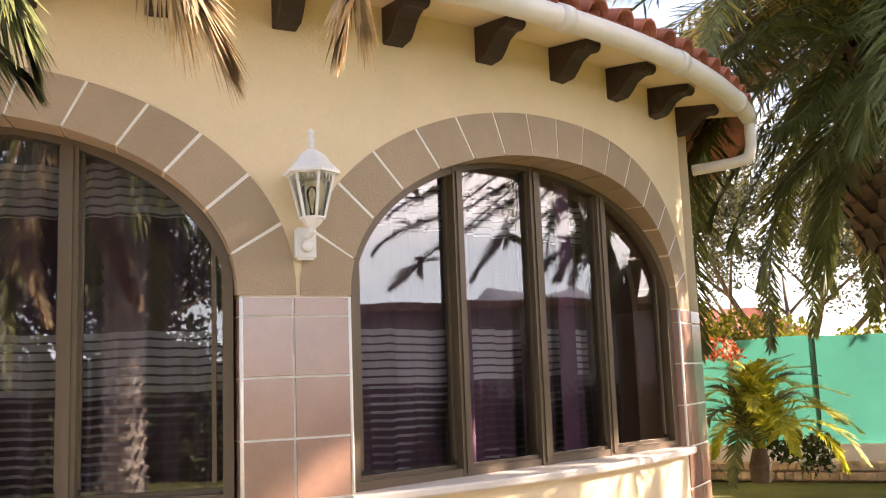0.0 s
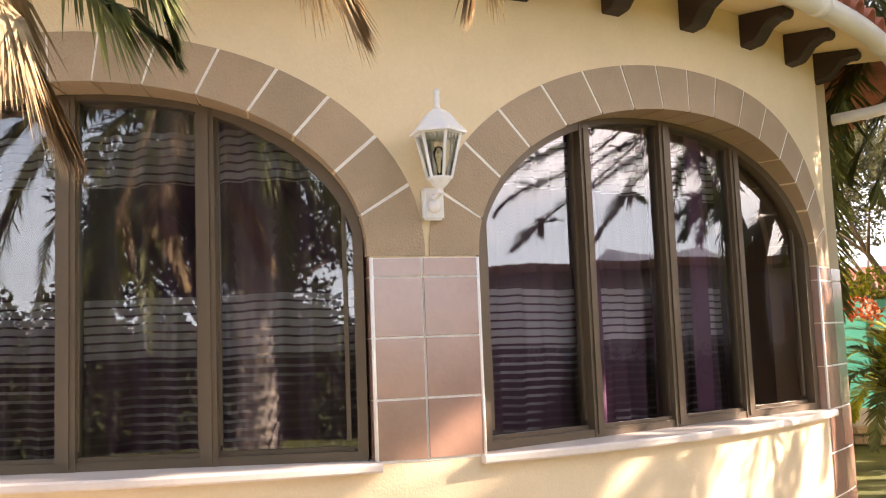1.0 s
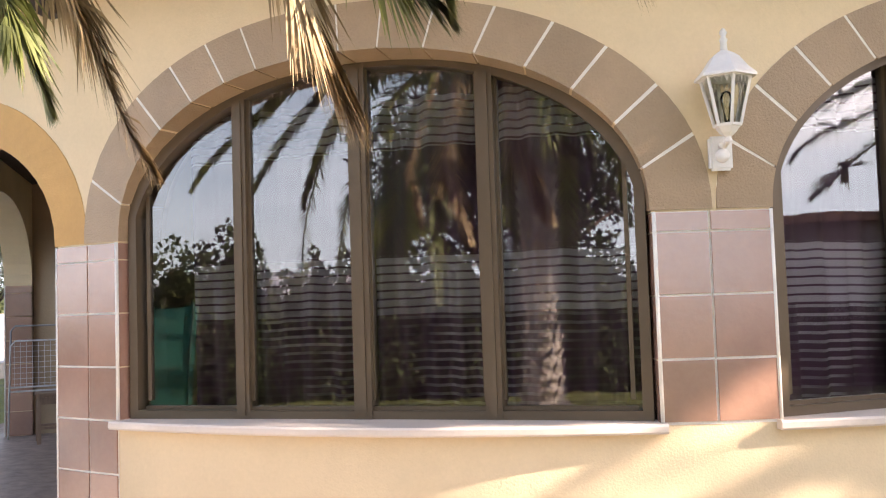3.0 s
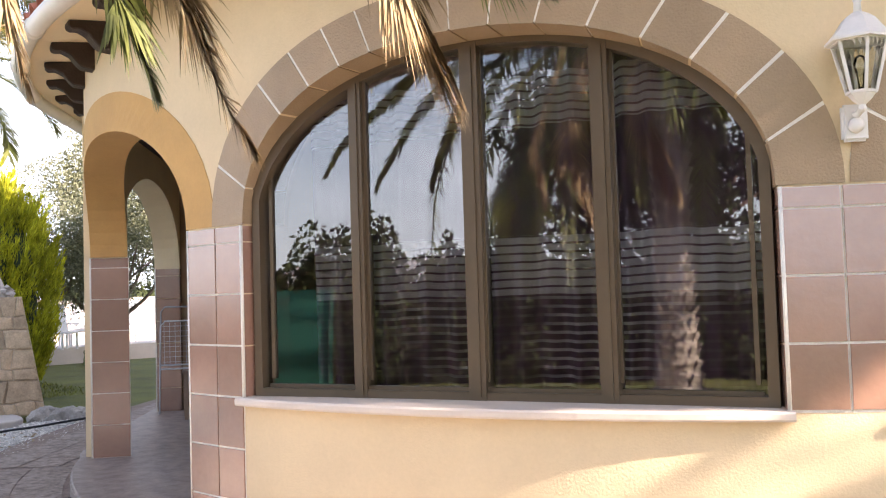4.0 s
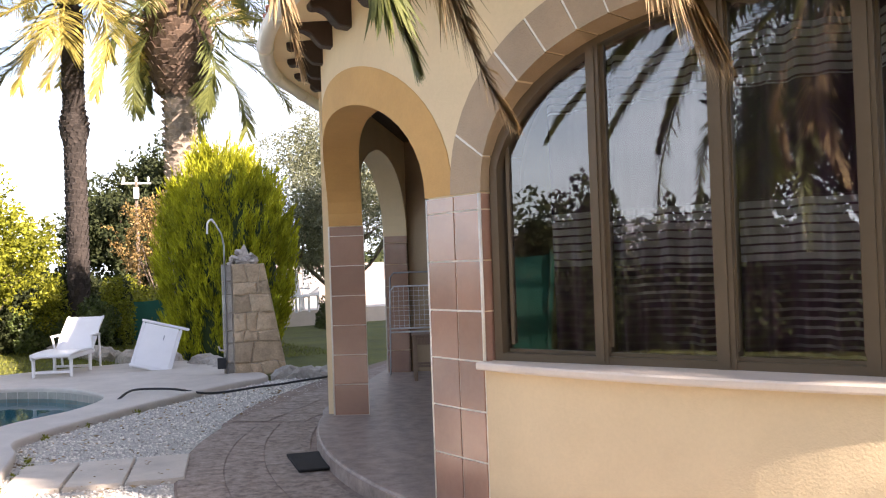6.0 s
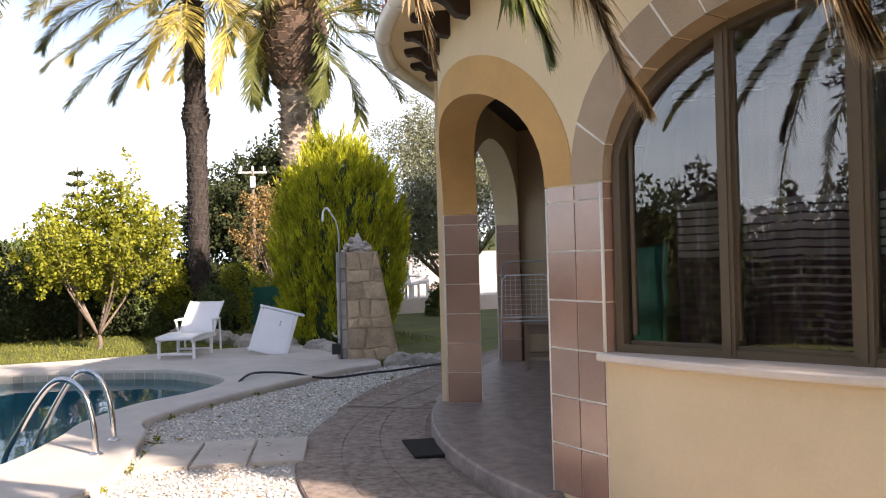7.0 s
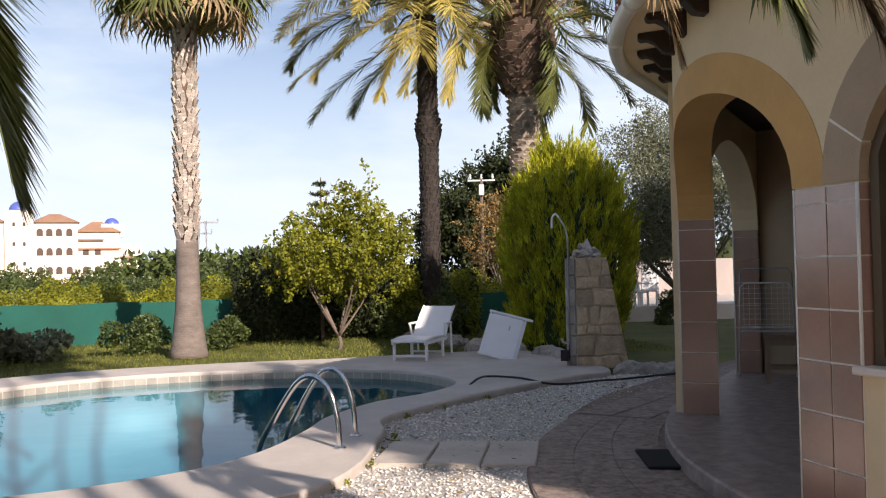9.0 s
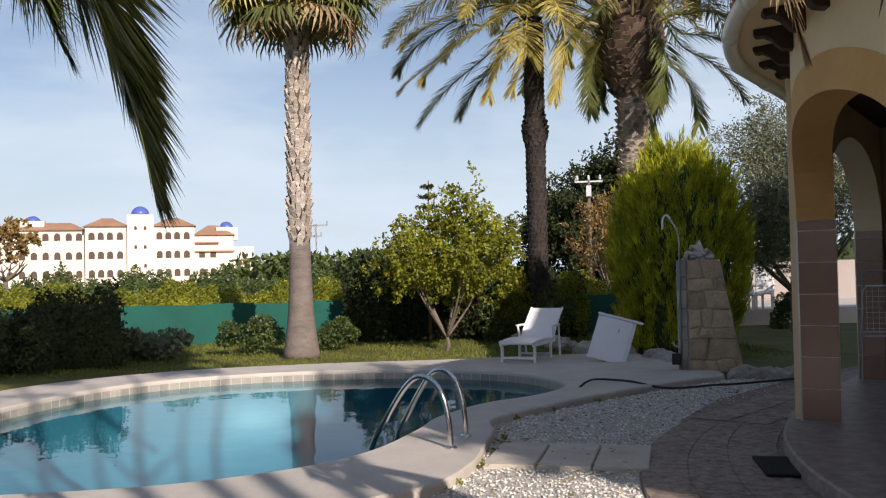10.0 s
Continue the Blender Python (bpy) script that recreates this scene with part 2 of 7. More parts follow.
def water_material():
    m = bpy.data.materials.new("pool_water")
    m.use_nodes = True
    nt = m.node_tree
    nt.nodes.remove(nt.nodes["Principled BSDF"])
    gl, tr, mx, fr, bn, nz, tc = (nt.nodes.new("ShaderNode" + k) for k in ("BsdfGlossy", "BsdfTransparent", "MixShader", "Fresnel", "Bump", "TexNoise", "TexCoord"))
    gl.inputs["Roughness"].default_value = 0.02
    tr.inputs[0].default_value = (0.27, 0.62, 0.72, 1)
    fr.inputs[0].default_value = 1.22
    nz.inputs["Scale"].default_value, nz.inputs["Detail"].default_value = 1.6, 3.0
    bn.inputs["Strength"].default_value, bn.inputs["Distance"].default_value = 0.10, 0.05
    nt.links.new(tc.outputs["Object"], nz.inputs["Vector"])
    nt.links.new(nz.outputs[0], bn.inputs["Height"])
    for k in (gl, fr):
        nt.links.new(bn.outputs[0], k.inputs["Normal"])
    nt.links.new(fr.outputs[0], mx.inputs[0])
    nt.links.new(tr.outputs[0], mx.inputs[1])
    nt.links.new(gl.outputs[0], mx.inputs[2])
    nt.links.new(mx.outputs[0], nt.nodes["Material Output"].inputs[0])
    return m


M_WATER = water_material()


# ---- small builders ----
def mesh_from(name, verts, faces, material, smooth=False):
    me = bpy.data.meshes.new(name)
    me.from_pydata([tuple(v) for v in verts], [], faces)
    me.materials.append(material)
    if smooth:
        me.polygons.foreach_set("use_smooth", [True] * len(me.polygons))
    me.update()
    return me


def thing(name, verts, faces, material, label="", category="", group="", kind="", smooth=False):
    return tagged(new(name, mesh_from(name, verts, faces, material, smooth)), label, category, group, kind)


def empty(name, m=None, label="", category="", group="", kind=""):
    ob = tagged(new(name), label, category, group, kind)
    ob.empty_display_size = 0.1
    if m is not None:
        ob.matrix_world = m
    return ob


def part(name, bm, material, parent, label="", smooth=False):
    """One mesh object under a thing or a part; its coordinates are the parent's."""
    me = bpy.data.meshes.new(name)
    if isinstance(bm, tuple):
        me.from_pydata([tuple(v) for v in bm[0]], [], bm[1])
    else:
        bm.to_mesh(me)
        bm.free()
    me.materials.append(material)
    if smooth:
        me.polygons.foreach_set("use_smooth", [True] * len(me.polygons))
    ob = new(name, me)
    ob.parent = parent
    return tagged(ob, label)


def shared(name, me, parent, m=None):
    ob = new(name, me)
    ob.parent = parent
    if m is not None:
        ob.matrix_basis = m
    return ob


class Geo:
    """Collects vertices and faces."""

    def __init__(self):
        self.v, self.f = [], []

    def add(self, verts, faces):
        n = len(self.v)
        self.v.extend(verts)
        self.f.extend(tuple(i + n for i in f) for f in faces)
        return self

    def box(self, c, size, m=None, taper=1.0):
        x, y, z = (s / 2 for s in size)
        vs = [Vector((sx * x * (taper if sz > 0 else 1), sy * y * (taper if sz > 0 else 1), sz * z)) for sz in (-1, 1) for sx, sy in ((-1, -1), (1, -1), (1, 1), (-1, 1))]
        vs = [(m @ v if m is not None else v) + Vector(c) for v in vs]
        return self.add(vs, [(3, 2, 1, 0), (4, 5, 6, 7), (0, 1, 5, 4), (1, 2, 6, 5), (2, 3, 7, 6), (3, 0, 4, 7)])

    def tube(self, path, radius, sides=8, closed=False):
        """A round bar along a path; radius: one number or one for each point."""
        path = [Vector(p) for p in path]
        rad = radius if isinstance(radius, (list, tuple)) else [radius] * len(path)
        rings, up = [], None
        for i, p in enumerate(path):
            a = path[i - 1] if i or closed else p
            b = path[(i + 1) % len(path)] if i + 1 < len(path) or closed else p
            d = (b - a).normalized()
            if up is None:
                up = d.orthogonal().normalized()
            up = (up - d * up.dot(d)).normalized()
            side = d.cross(up)
            rings.append([p + (up * math.cos(k * math.tau / sides) + side * math.sin(k * math.tau / sides)) * rad[i] for k in range(sides)])
        vs = [v for r in rings for v in r]
        n = len(rings)
        fs = [(i * sides + k, i * sides + (k + 1) % sides, ((i + 1) % n) * sides + (k + 1) % sides, ((i + 1) % n) * sides + k)
              for i in range(n if closed else n - 1) for k in range(sides)]
        if not closed:
            fs += [tuple(reversed(range(sides))), tuple((n - 1) * sides + k for k in range(sides))]
        return self.add(vs, fs)

    def lathe(self, profile, sides=12, c=(0, 0, 0)):
        vs = [Vector((r * math.cos(k * math.tau / sides), r * math.sin(k * math.tau / sides), z)) + Vector(c) for r, z in profile for k in range(sides)]
        n = len(profile)
        fs = [(i * sides + k, i * sides + (k + 1) % sides, (i + 1) * sides + (k + 1) % sides, (i + 1) * sides + k) for i in range(n - 1) for k in range(sides)]
        fs += [tuple(reversed(range(sides))), tuple((n - 1) * sides + k for k in range(sides))]
        return self.add(vs, fs)

    def out(self):
        return self.v, self.f


def rounded(geo, width=0.01, segments=2):
    """The geometry as a bmesh with bevelled edges."""
    bm = bmesh.new()
    vs = [bm.verts.new(v) for v in geo.v]
    for f in geo.f:
        bm.faces.new([vs[i] for i in f])
    bmesh.ops.recalc_face_normals(bm, faces=bm.faces)
    sharp = [e for e in bm.edges if len(e.link_faces) == 2 and e.calc_face_angle(0) > 0.5]
    bmesh.ops.bevel(bm, geom=sharp, offset=width, segments=segments, affect="EDGES", clamp_overlap=True)
    return bm


def spline(points, steps=8, closed=False):
    """A smooth line through the points."""
    ps = [Vector((*p, 0.0)[:3]) for p in points]
    out, n = [], len(ps)
    for i in range(n if closed else n - 1):
        if closed:
            a, b, c, d = (ps[(i + k) % n] for k in (-1, 0, 1, 2))
        else:
            a, b, c, d = ps[max(i - 1, 0)], ps[i], ps[i + 1], ps[min(i + 2, n - 1)]
        for k in range(steps):
            t = k / steps
            out.append(0.5 * (2 * b + (c - a) * t + (2 * a - 5 * b + 4 * c - d) * t * t + (3 * b - a - 3 * c + d) * t ** 3))
    if not closed:
        out.append(ps[-1])
    return out


# ---- the round bay: a drum with arches between tiled columns ----
CX, CY, RAD = -5.47, 8.70, 5.80
WALL_T = 0.34
SPRING, SILL_Z, EAVE_Z = 2.02, 1.025, 3.62
Bay = collections.namedtuple("Bay", "mid low high inner outer blocks")
# middle, limits, half width and rise of the opening and of its surround, joints of the surround
BAY_1 = Bay(20.75, 3.62, 37.94, (14.4, 0.872), (17.15, 1.10), (0, 12, 31, 41, 51, 61, 74, 88, 100.5, 114, 127, 138.5, 148.5, 158.5, 168, 180))
BAY_2 = Bay(55.4, 37.94, 73.2, (14.8, 0.87), (17.3, 1.11), (0, 11, 20.5, 29.5, 40, 51, 63, 76, 89.5, 103.5, 118, 130, 142, 152, 161, 171, 180))
BAY_PORCH = Bay(-16.7, -34.75, 3.62, (17.7, 0.86), (20.5, 1.10), (0, 180))


def drum(phi, r, z=0.0):
    # the wall widens a little round the porch
    if phi < 1 and r < 6.6:
        r *= 1 + 0.023 * ((1 - phi) / 35.5) ** 2
    a = radians(phi)
    return Vector((CX + r * math.sin(a), CY - r * math.cos(a), z))


def arch_z(d, arch):
    """The height of an arch's line at d degrees from its middle."""
    half, rise = arch
    u = min(1.0, abs(d) / half)
    return SPRING + rise * (1 - u ** 2.15) ** (1 / 2.05)


def bay_steps(bay, n=28):
    """Angles across a bay, closer together at its edges."""
    inner = [bay.mid + bay.inner[0] * math.sin(math.pi * (k / n - 0.5)) for k in range(n + 1)]
    return [bay.low, (bay.low + inner[0]) / 2] + inner + [(bay.high + inner[-1]) / 2, bay.high]


def drum_wall(name, bays, sill, material, label, thick=WALL_T):
    """The wall of some bays, with its openings, an outer and an inner face, sills and reveals."""
    g = Geo()
    r0, r1 = RAD, RAD - thick
    for bay, low in zip(bays, sill):
        steps, mid = bay_steps(bay), bay.mid
        for a, b in zip(steps, steps[1:]):
            inside = abs((a + b) / 2 - mid) < bay.inner[0]
            if inside:
                za, zb = arch_z(a - mid, bay.inner), arch_z(b - mid, bay.inner)
                spans = [((za, zb), (EAVE_Z, EAVE_Z))]
                if low is not None:
                    spans.append(((0, 0), (low, low)))
            else:
                spans = [((0, 0), (EAVE_Z, EAVE_Z))]
            for (la, lb), (ua, ub) in spans:
                for r, flip in ((r0, False), (r1, True)):
                    q = [drum(a, r, la), drum(b, r, lb), drum(b, r, ub), drum(a, r, ua)]
                    g.add(q[::-1] if flip else q, [(0, 1, 2, 3)])
            if inside:
                g.add([drum(a, r0, za), drum(b, r0, zb), drum(b, r1, zb), drum(a, r1, za)], [(3, 2, 1, 0)])
                if low is not None:
                    g.add([drum(a, r0, low), drum(b, r0, low), drum(b, r1, low), drum(a, r1, low)], [(0, 1, 2, 3)])
        for s in (-1, 1):
            e = mid + s * bay.inner[0]
            q = [drum(e, r0, low or 0), drum(e, r1, low or 0), drum(e, r1, SPRING), drum(e, r0, SPRING)]
            g.add(q if s > 0 else q[::-1], [(0, 1, 2, 3)])
    return thing(name, *g.out(), material, label, "wall", "", "structure")


wall_round = drum_wall("wall_round", (BAY_2, BAY_1), (SILL_Z, SILL_Z), M_PLASTER, "pale yellow rendered curved wall with arched openings")
wall_porch = drum_wall("wall_porch", (BAY_PORCH,), (None,), M_PLASTER, "pale yellow rendered curved porch wall above an open arch", 0.32)


def ring_point(mid, ang, arch, r, lean=0.0):
    """A point of an arch's line, by its polar angle in degrees from one springing to the other."""
    half, rise = arch
    th = ang - lean * math.cos(radians(ang)) * min(1.0, ang / 12, (180 - ang) / 12)
    w = radians(half) * RAD
    c, s2 = -math.cos(radians(th)), math.sin(radians(th))
    q = ((abs(c) / w) ** 2.15 + (abs(s2) / rise) ** 2.15) ** (-1 / 2.15)
    return drum(mid + math.degrees(c * q / RAD), r, SPRING + s2 * q)


def ring_piece(bay, t0, t1, depth, lift=0.012, gap=0.0, n=3, back=0.0):
    """One block of an arch: its face on the wall and its underside along the reveal."""
    g = Geo()
    if t0 > 0.1:
        t0 += gap
    if t1 < 179.9:
        t1 -= gap
    plain = len(bay.blocks) < 3
    shrink = (bay.inner[0] - 0.25, bay.inner[1] - 0.035) if plain else (bay.inner[0] - 0.12 + back * 10, bay.inner[1] - 0.012 + back)
    lean = 0.0 if plain else 4.2
    v, mid = [], bay.mid
    for k in range(n + 1):
        t = t0 + (t1 - t0) * k / n
        v += [ring_point(mid, t, bay.outer, RAD - 0.01), ring_point(mid, t, bay.outer, RAD + lift),
              ring_point(mid, t, shrink, RAD + lift, lean), ring_point(mid, t, shrink, RAD - depth, lean)]
    f = []
    for k in range(n):
        for j in range(3):
            f.append((k * 4 + j, k * 4 + j + 1, k * 4 + j + 5, k * 4 + j + 4))
    f += [(3, 2, 1, 0), tuple(n * 4 + j for j in range(4))]
    g.add(v, [tuple(reversed(q)) for q in f])
    return g


def arch_ring(bay, material, depth=0.30, label=""):
    ring = empty("arch_surround", None, label, "arch", "arch surrounds", "structure")
    pieces = len(bay.blocks) - 1
    back = ring_piece(bay, 0, 180, depth, 0.004, 0.0, 48, 0.008 if pieces > 1 else 0.0)
    part("grout_bed", back.out(), M_GROUT if pieces > 1 else material, ring, "pale grout between the arch blocks" if pieces > 1 else "")
    if pieces > 1:
        for t0, t1 in zip(bay.blocks, bay.blocks[1:]):
            g = ring_piece(bay, t0, t1, depth, 0.0075, 0.30, 4)
            part("arch_block", g.out(), material, ring)
    return ring


arch_ring(BAY_1, M_STONE, 0.30, "brown painted block surround of a wide arched window")
arch_ring(BAY_2, M_STONE, 0.30, "brown painted block surround of a wide arched window")
arch_ring(BAY_PORCH, M_ORANGE, 0.322, "plain ochre band round an open porch arch")

# tiles of the columns: two across the face, one on each side of the opening
COURSES = [0.0, 0.302, 0.595, 0.885, 1.177, 1.472, 1.767, 1.862]


def tile_piece(a0, a1, r, z0, z1, thick=0.011, gap=0.0045):
    """A flat tile on the drum between two angles."""
    da = math.degrees(gap / RAD)
    p = [drum(a0 + da, r, z0 + gap), drum(a1 - da, r, z0 + gap), drum(a1 - da, r, z1 - gap), drum(a0 + da, r, z1 - gap)]
    n = (drum((a0 + a1) / 2, 1) - Vector((CX, CY, 0))).normalized()
    q = [v + n * thick for v in p]
    mid = sum(q, Vector()) / 4
    q = [v + (mid - v).normalized() * 0.003 for v in q]
    return [*p, *q], [(4, 5, 6, 7), (0, 1, 5, 4), (1, 2, 6, 5), (2, 3, 7, 6), (3, 0, 4, 7)]


def reveal_tile(phi, side, r0, r1, z0, z1, thick=0.011, gap=0.004):
    t = (drum(phi + 0.5, 1) - drum(phi, 1)).normalized() * side
    p = [drum(phi, r0, z0 + gap), drum(phi, r1, z0 + gap), drum(phi, r1, z1 - gap), drum(phi, r0, z1 - gap)]
    q = [v + t * thick for v in p]
    f = [(4, 5, 6, 7), (0, 1, 5, 4), (1, 2, 6, 5), (2, 3, 7, 6), (3, 0, 4, 7)]
    return [*p, *q], f


def column_tiles(left, middle, right, low_left, low_right, face_low, deep_left=0.15):
    """A column between two openings: the angles of its left edge, its middle joint and its right edge."""
    col = empty("tiled_column", None, "column faced with square terracotta tiles and white joints", "column", "tiled columns", "structure")
    g = Geo()
    zs = [0.15 + c for c in COURSES]
    for a0, a1 in ((left, middle), (middle, right)):
        g.add(*tile_piece(a0, a1, RAD - 0.01, face_low, zs[-1], 0.014, 0.0))
    part("grout_bed", g.out(), M_GROUT, col, "white grout between tiles")
    for z0, z1 in zip(zs, zs[1:]):
        for a0, a1 in ((left, middle), (middle, right)):
            if z1 > face_low + 0.04:
                part("tile", tile_piece(a0, a1, RAD, max(z0, face_low), z1), M_TILE, col)
        for edge_phi, side, low, deep in ((left, -1, low_left, deep_left), (right, 1, low_right, 0.15)):
            if z1 > low + 0.04:
                part("tile", reveal_tile(edge_phi, side, RAD, RAD - deep, max(z0, low), z1), M_TILE, col)
    for edge_phi, low in ((left, low_left), (right, low_right)):
        if low < 5:
            q = [drum(edge_phi, RAD + 0.006, max(low, face_low)), drum(edge_phi, RAD + 0.006, zs[-1])]
            part("edge_trim", Geo().tube(q, 0.010, 8).out(), M_GROUT, col, "white corner bead", True)
    return col


column_tiles(70.2, 73.0, 75.8, SILL_Z, 9.0, 0.0)
column_tiles(35.2, 37.72, 40.6, SILL_Z, SILL_Z, SILL_Z)
column_tiles(1.0, 3.95, 6.3, 0.15, SILL_Z, 0.15, 0.325)


def porch_pillar():
    """The slim pillar at the end of the porch arch, tiled on the side towards the opening."""
    col = empty("tiled_column", None, "slim porch pillar faced with brown tiles", "column", "tiled columns", "structure")
    zs = [0.15 + c for c in COURSES]
    a = BAY_PORCH.mid - BAY_PORCH.inner[0]
    part("grout_bed", reveal_tile(a, 1, RAD + 0.008, RAD - 0.33, 0.15, zs[-1], 0.006, 0.0), M_GROUT, col, "white grout between tiles")
    for z0, z1 in zip(zs, zs[1:]):
        part("tile", reveal_tile(a, 1, RAD, RAD - 0.325, z0, z1), M_TILE, col)
        part("tile", tile_piece(a - 0.9, a, RAD, z0, z1), M_TILE, col)
    q = [drum(a, RAD + 0.008, 0.15), drum(a, RAD + 0.008, zs[-1])]
    part("edge_trim", Geo().tube(q, 0.010, 8).out(), M_GROUT, col, "white corner bead", True)


porch_pillar()


def sill(bay):
    g = Geo()
    mid, h = bay.mid, bay.inner[0] + 0.2
    n = 16
    prof = [(RAD - 0.2, SILL_Z - 0.025), (RAD + 0.055, SILL_Z - 0.03), (RAD + 0.062, SILL_Z - 0.02), (RAD + 0.062, SILL_Z + 0.005), (RAD + 0.055, SILL_Z + 0.015), (RAD - 0.26, SILL_Z + 0.02)]
    for k in range(n + 1):
        g.v += [drum(mid - h + 2 * h * k / n, r, z) for r, z in prof]
    m = len(prof)
    for k in range(n):
        for j in range(m):
            g.f.append((k * m + j, k * m + (j + 1) % m, (k + 1) * m + (j + 1) % m, (k + 1) * m + j))
    g.f += [tuple(reversed(range(m))), tuple(n * m + j for j in range(m))]
    return thing("window_sill", *g.out(), M_SILL, "pale marble sill below an arched window", "sill", "window sills", "structure")


sill(BAY_1)
sill(BAY_2)


def arched_window(bay, name, bars):
    """A flat bronze window set back in the curved wall, four lights between upright bars."""
    mid = bay.mid
    mouth = RAD * math.cos(radians(14.25)) - 0.10      # distance of the pane's plane from the drum's axis
    half = math.tan(radians(bay.inner[0] - 0.1)) * mouth
    a = radians(mid)
    out, right = Vector((math.sin(a), -math.cos(a), 0)), Vector((math.cos(a), math.sin(a), 0))
    base = Vector((CX, CY, 0)) + out * mouth
    win = empty(name, None, "wide arched window with dark bronze frame and four reflecting panes", "window", "arched windows", "structure")

    def at(x, z, d=0.0):
        return base + right * x + out * d + Vector((0, 0, z))

    def top(x):
        return arch_z(math.degrees(math.atan2(x, mouth)), (bay.inner[0] + 0.15, bay.inner[1] + 0.01))
    z0 = SILL_Z + 0.012
    xs = [half * math.sin(math.pi * (k / 40 - 0.5)) for k in range(41)]
    # outer frame: a bar round the whole opening
    loop = [(-half, z0)] + [(x, top(x)) for x in xs] + [(half, z0)]
    w, dep = 0.05, 0.05
    inner = [(-half + w, z0 + w)] + [(max(-half + w, min(half - w, x * (half - w) / half)), max(z0 + w, top(x) - w)) for x in xs] + [(half - w, z0 + w)]
    g = Geo()
    n = len(loop)
    for (x, z), (u, v) in zip(loop, inner):
        g.v += [at(x, z, -dep), at(x, z, dep), at(u, v, dep), at(u, v, -dep)]
    for k in range(n):
        for j in range(4):
            g.f.append((k * 4 + j, k * 4 + (j + 1) % 4, ((k + 1) % n) * 4 + (j + 1) % 4, ((k + 1) % n) * 4 + j))
    part("window_frame", g.out(), M_FRAME, win)
    cuts = [-half + w, *bars, half - w]
    for x, bw, bd in ((cuts[1], 0.075, 0.055), (cuts[2], 0.095, 0.06), (cuts[3], 0.085, 0.055)):
        g = Geo()
        zt = top(x) - 0.03
        m = Matrix((right, out, Vector((0, 0, 1)))).transposed()
        g.box(at(x, (z0 + zt) / 2), (bw, 2 * bd, zt - z0), m)
        g.box(at(x, (z0 + zt) / 2, bd + 0.004), (bw * 0.45, 0.012, zt - z0 - 0.05), m)
        part("mullion", g.out(), M_FRAME, win)
    for k, (x0, x1) in enumerate(zip(cuts, cuts[1:])):
        d = 0.012 if k in (1, 2) else -0.012
        ps = [x0 + (x1 - x0) * j / 10 for j in range(11)]
        v = [at(x, z0 + 0.03, d) for x in ps] + [at(x, top(x) - 0.03, d) for x in ps]
        pane = part("pane", (v, [(j, j + 1, j + 12, j + 11) for j in range(10)]), M_GLASS, win)
        pane.visible_shadow = False
        g = Geo()
        m = Matrix((right, out, Vector((0, 0, 1)))).transposed()
        g.box(at((x0 + x1) / 2, z0 + 0.058, d), (x1 - x0 - 0.04, 0.035, 0.025), m)
        for x in (x0 + 0.045, x1 - 0.045):
            zt = top(x) - 0.06
            g.box(at(x, (z0 + 0.1 + zt) / 2, d), (0.022, 0.03, zt - z0 - 0.1), m)
        part("sash", g.out(), M_FRAME, win)
    return at, half


arched_window(BAY_1, "window_1", (-0.715, -0.035, 0.645))
arched_window(BAY_2, "window_2", (-0.65, 0.02, 0.69))


# ---- ground, pool and paving ----
def sheet(name, outline, z, material, label, category, thick=0.0, kind="structure", group="", bevel=0.0):
    """A flat piece with an outline; with a thickness it gets sides."""
    bm = bmesh.new()
    top = [bm.verts.new((p[0], p[1], z)) for p in outline]
    f = bm.faces.new(top)
    if f.normal.z < 0:
        f.normal_flip()
    f.normal_update()
    if f.normal.z < 0:
        bmesh.ops.reverse_faces(bm, faces=[f])
    if thick:
        r = bmesh.ops.extrude_face_region(bm, geom=[f])
        for v in [e for e in r["geom"] if isinstance(e, bmesh.types.BMVert)]:
            v.co.z -= thick
        bmesh.ops.recalc_face_normals(bm, faces=bm.faces)
        if bevel:
            es = [e for e in bm.edges if all(v.co.z > z - 0.001 for v in e.verts) and len(e.link_faces) == 2]
            bmesh.ops.bevel(bm, geom=es, offset=bevel, segments=3, affect="EDGES")
    bmesh.ops.triangulate(bm, faces=[q for q in bm.faces if len(q.verts) > 4])
    me = bpy.data.meshes.new(name)
    bm.to_mesh(me)
    bm.free()
    me.materials.append(material)
    return tagged(new(name, me), label, category, group, kind)


POOL = spline([(-11.7, -4.7), (-13.9, -3.9), (-15.0, -2.5), (-15.3, -0.7), (-15.05, 0.7), (-14.3, 1.9), (-13.3, 2.35), (-12.5, 2.35), (-11.7, 1.85), (-11.1, 1.1),
               (-10.2, 0.5), (-9.4, 0.22), (-8.4, -0.25), (-7.75, -0.95), (-7.35, -2.1), (-7.5, -3.6), (-9.2, -4.9)], 8, True)
DECK = spline([(-11.6, -5.9), (-14.3, -5.1), (-15.9, -3.4), (-16.5, -1.1), (-16.6, 1.2), (-16.9, 3.0), (-16.6, 4.4), (-14.6, 4.75), (-13.2, 4.75), (-12.75, 4.1), (-12.03, 3.1), (-11.1, 2.05), (-10.05, 1.08),
               (-9.3, 0.95), (-8.6, 0.78), (-7.75, 0.55), (-7.0, 0.1), (-6.5, -0.9), (-6.3, -2.1), (-6.5, -4.0), (-8.8, -5.9)], 8, True)
DECK_Z, WATER_Z = 0.09, -0.06


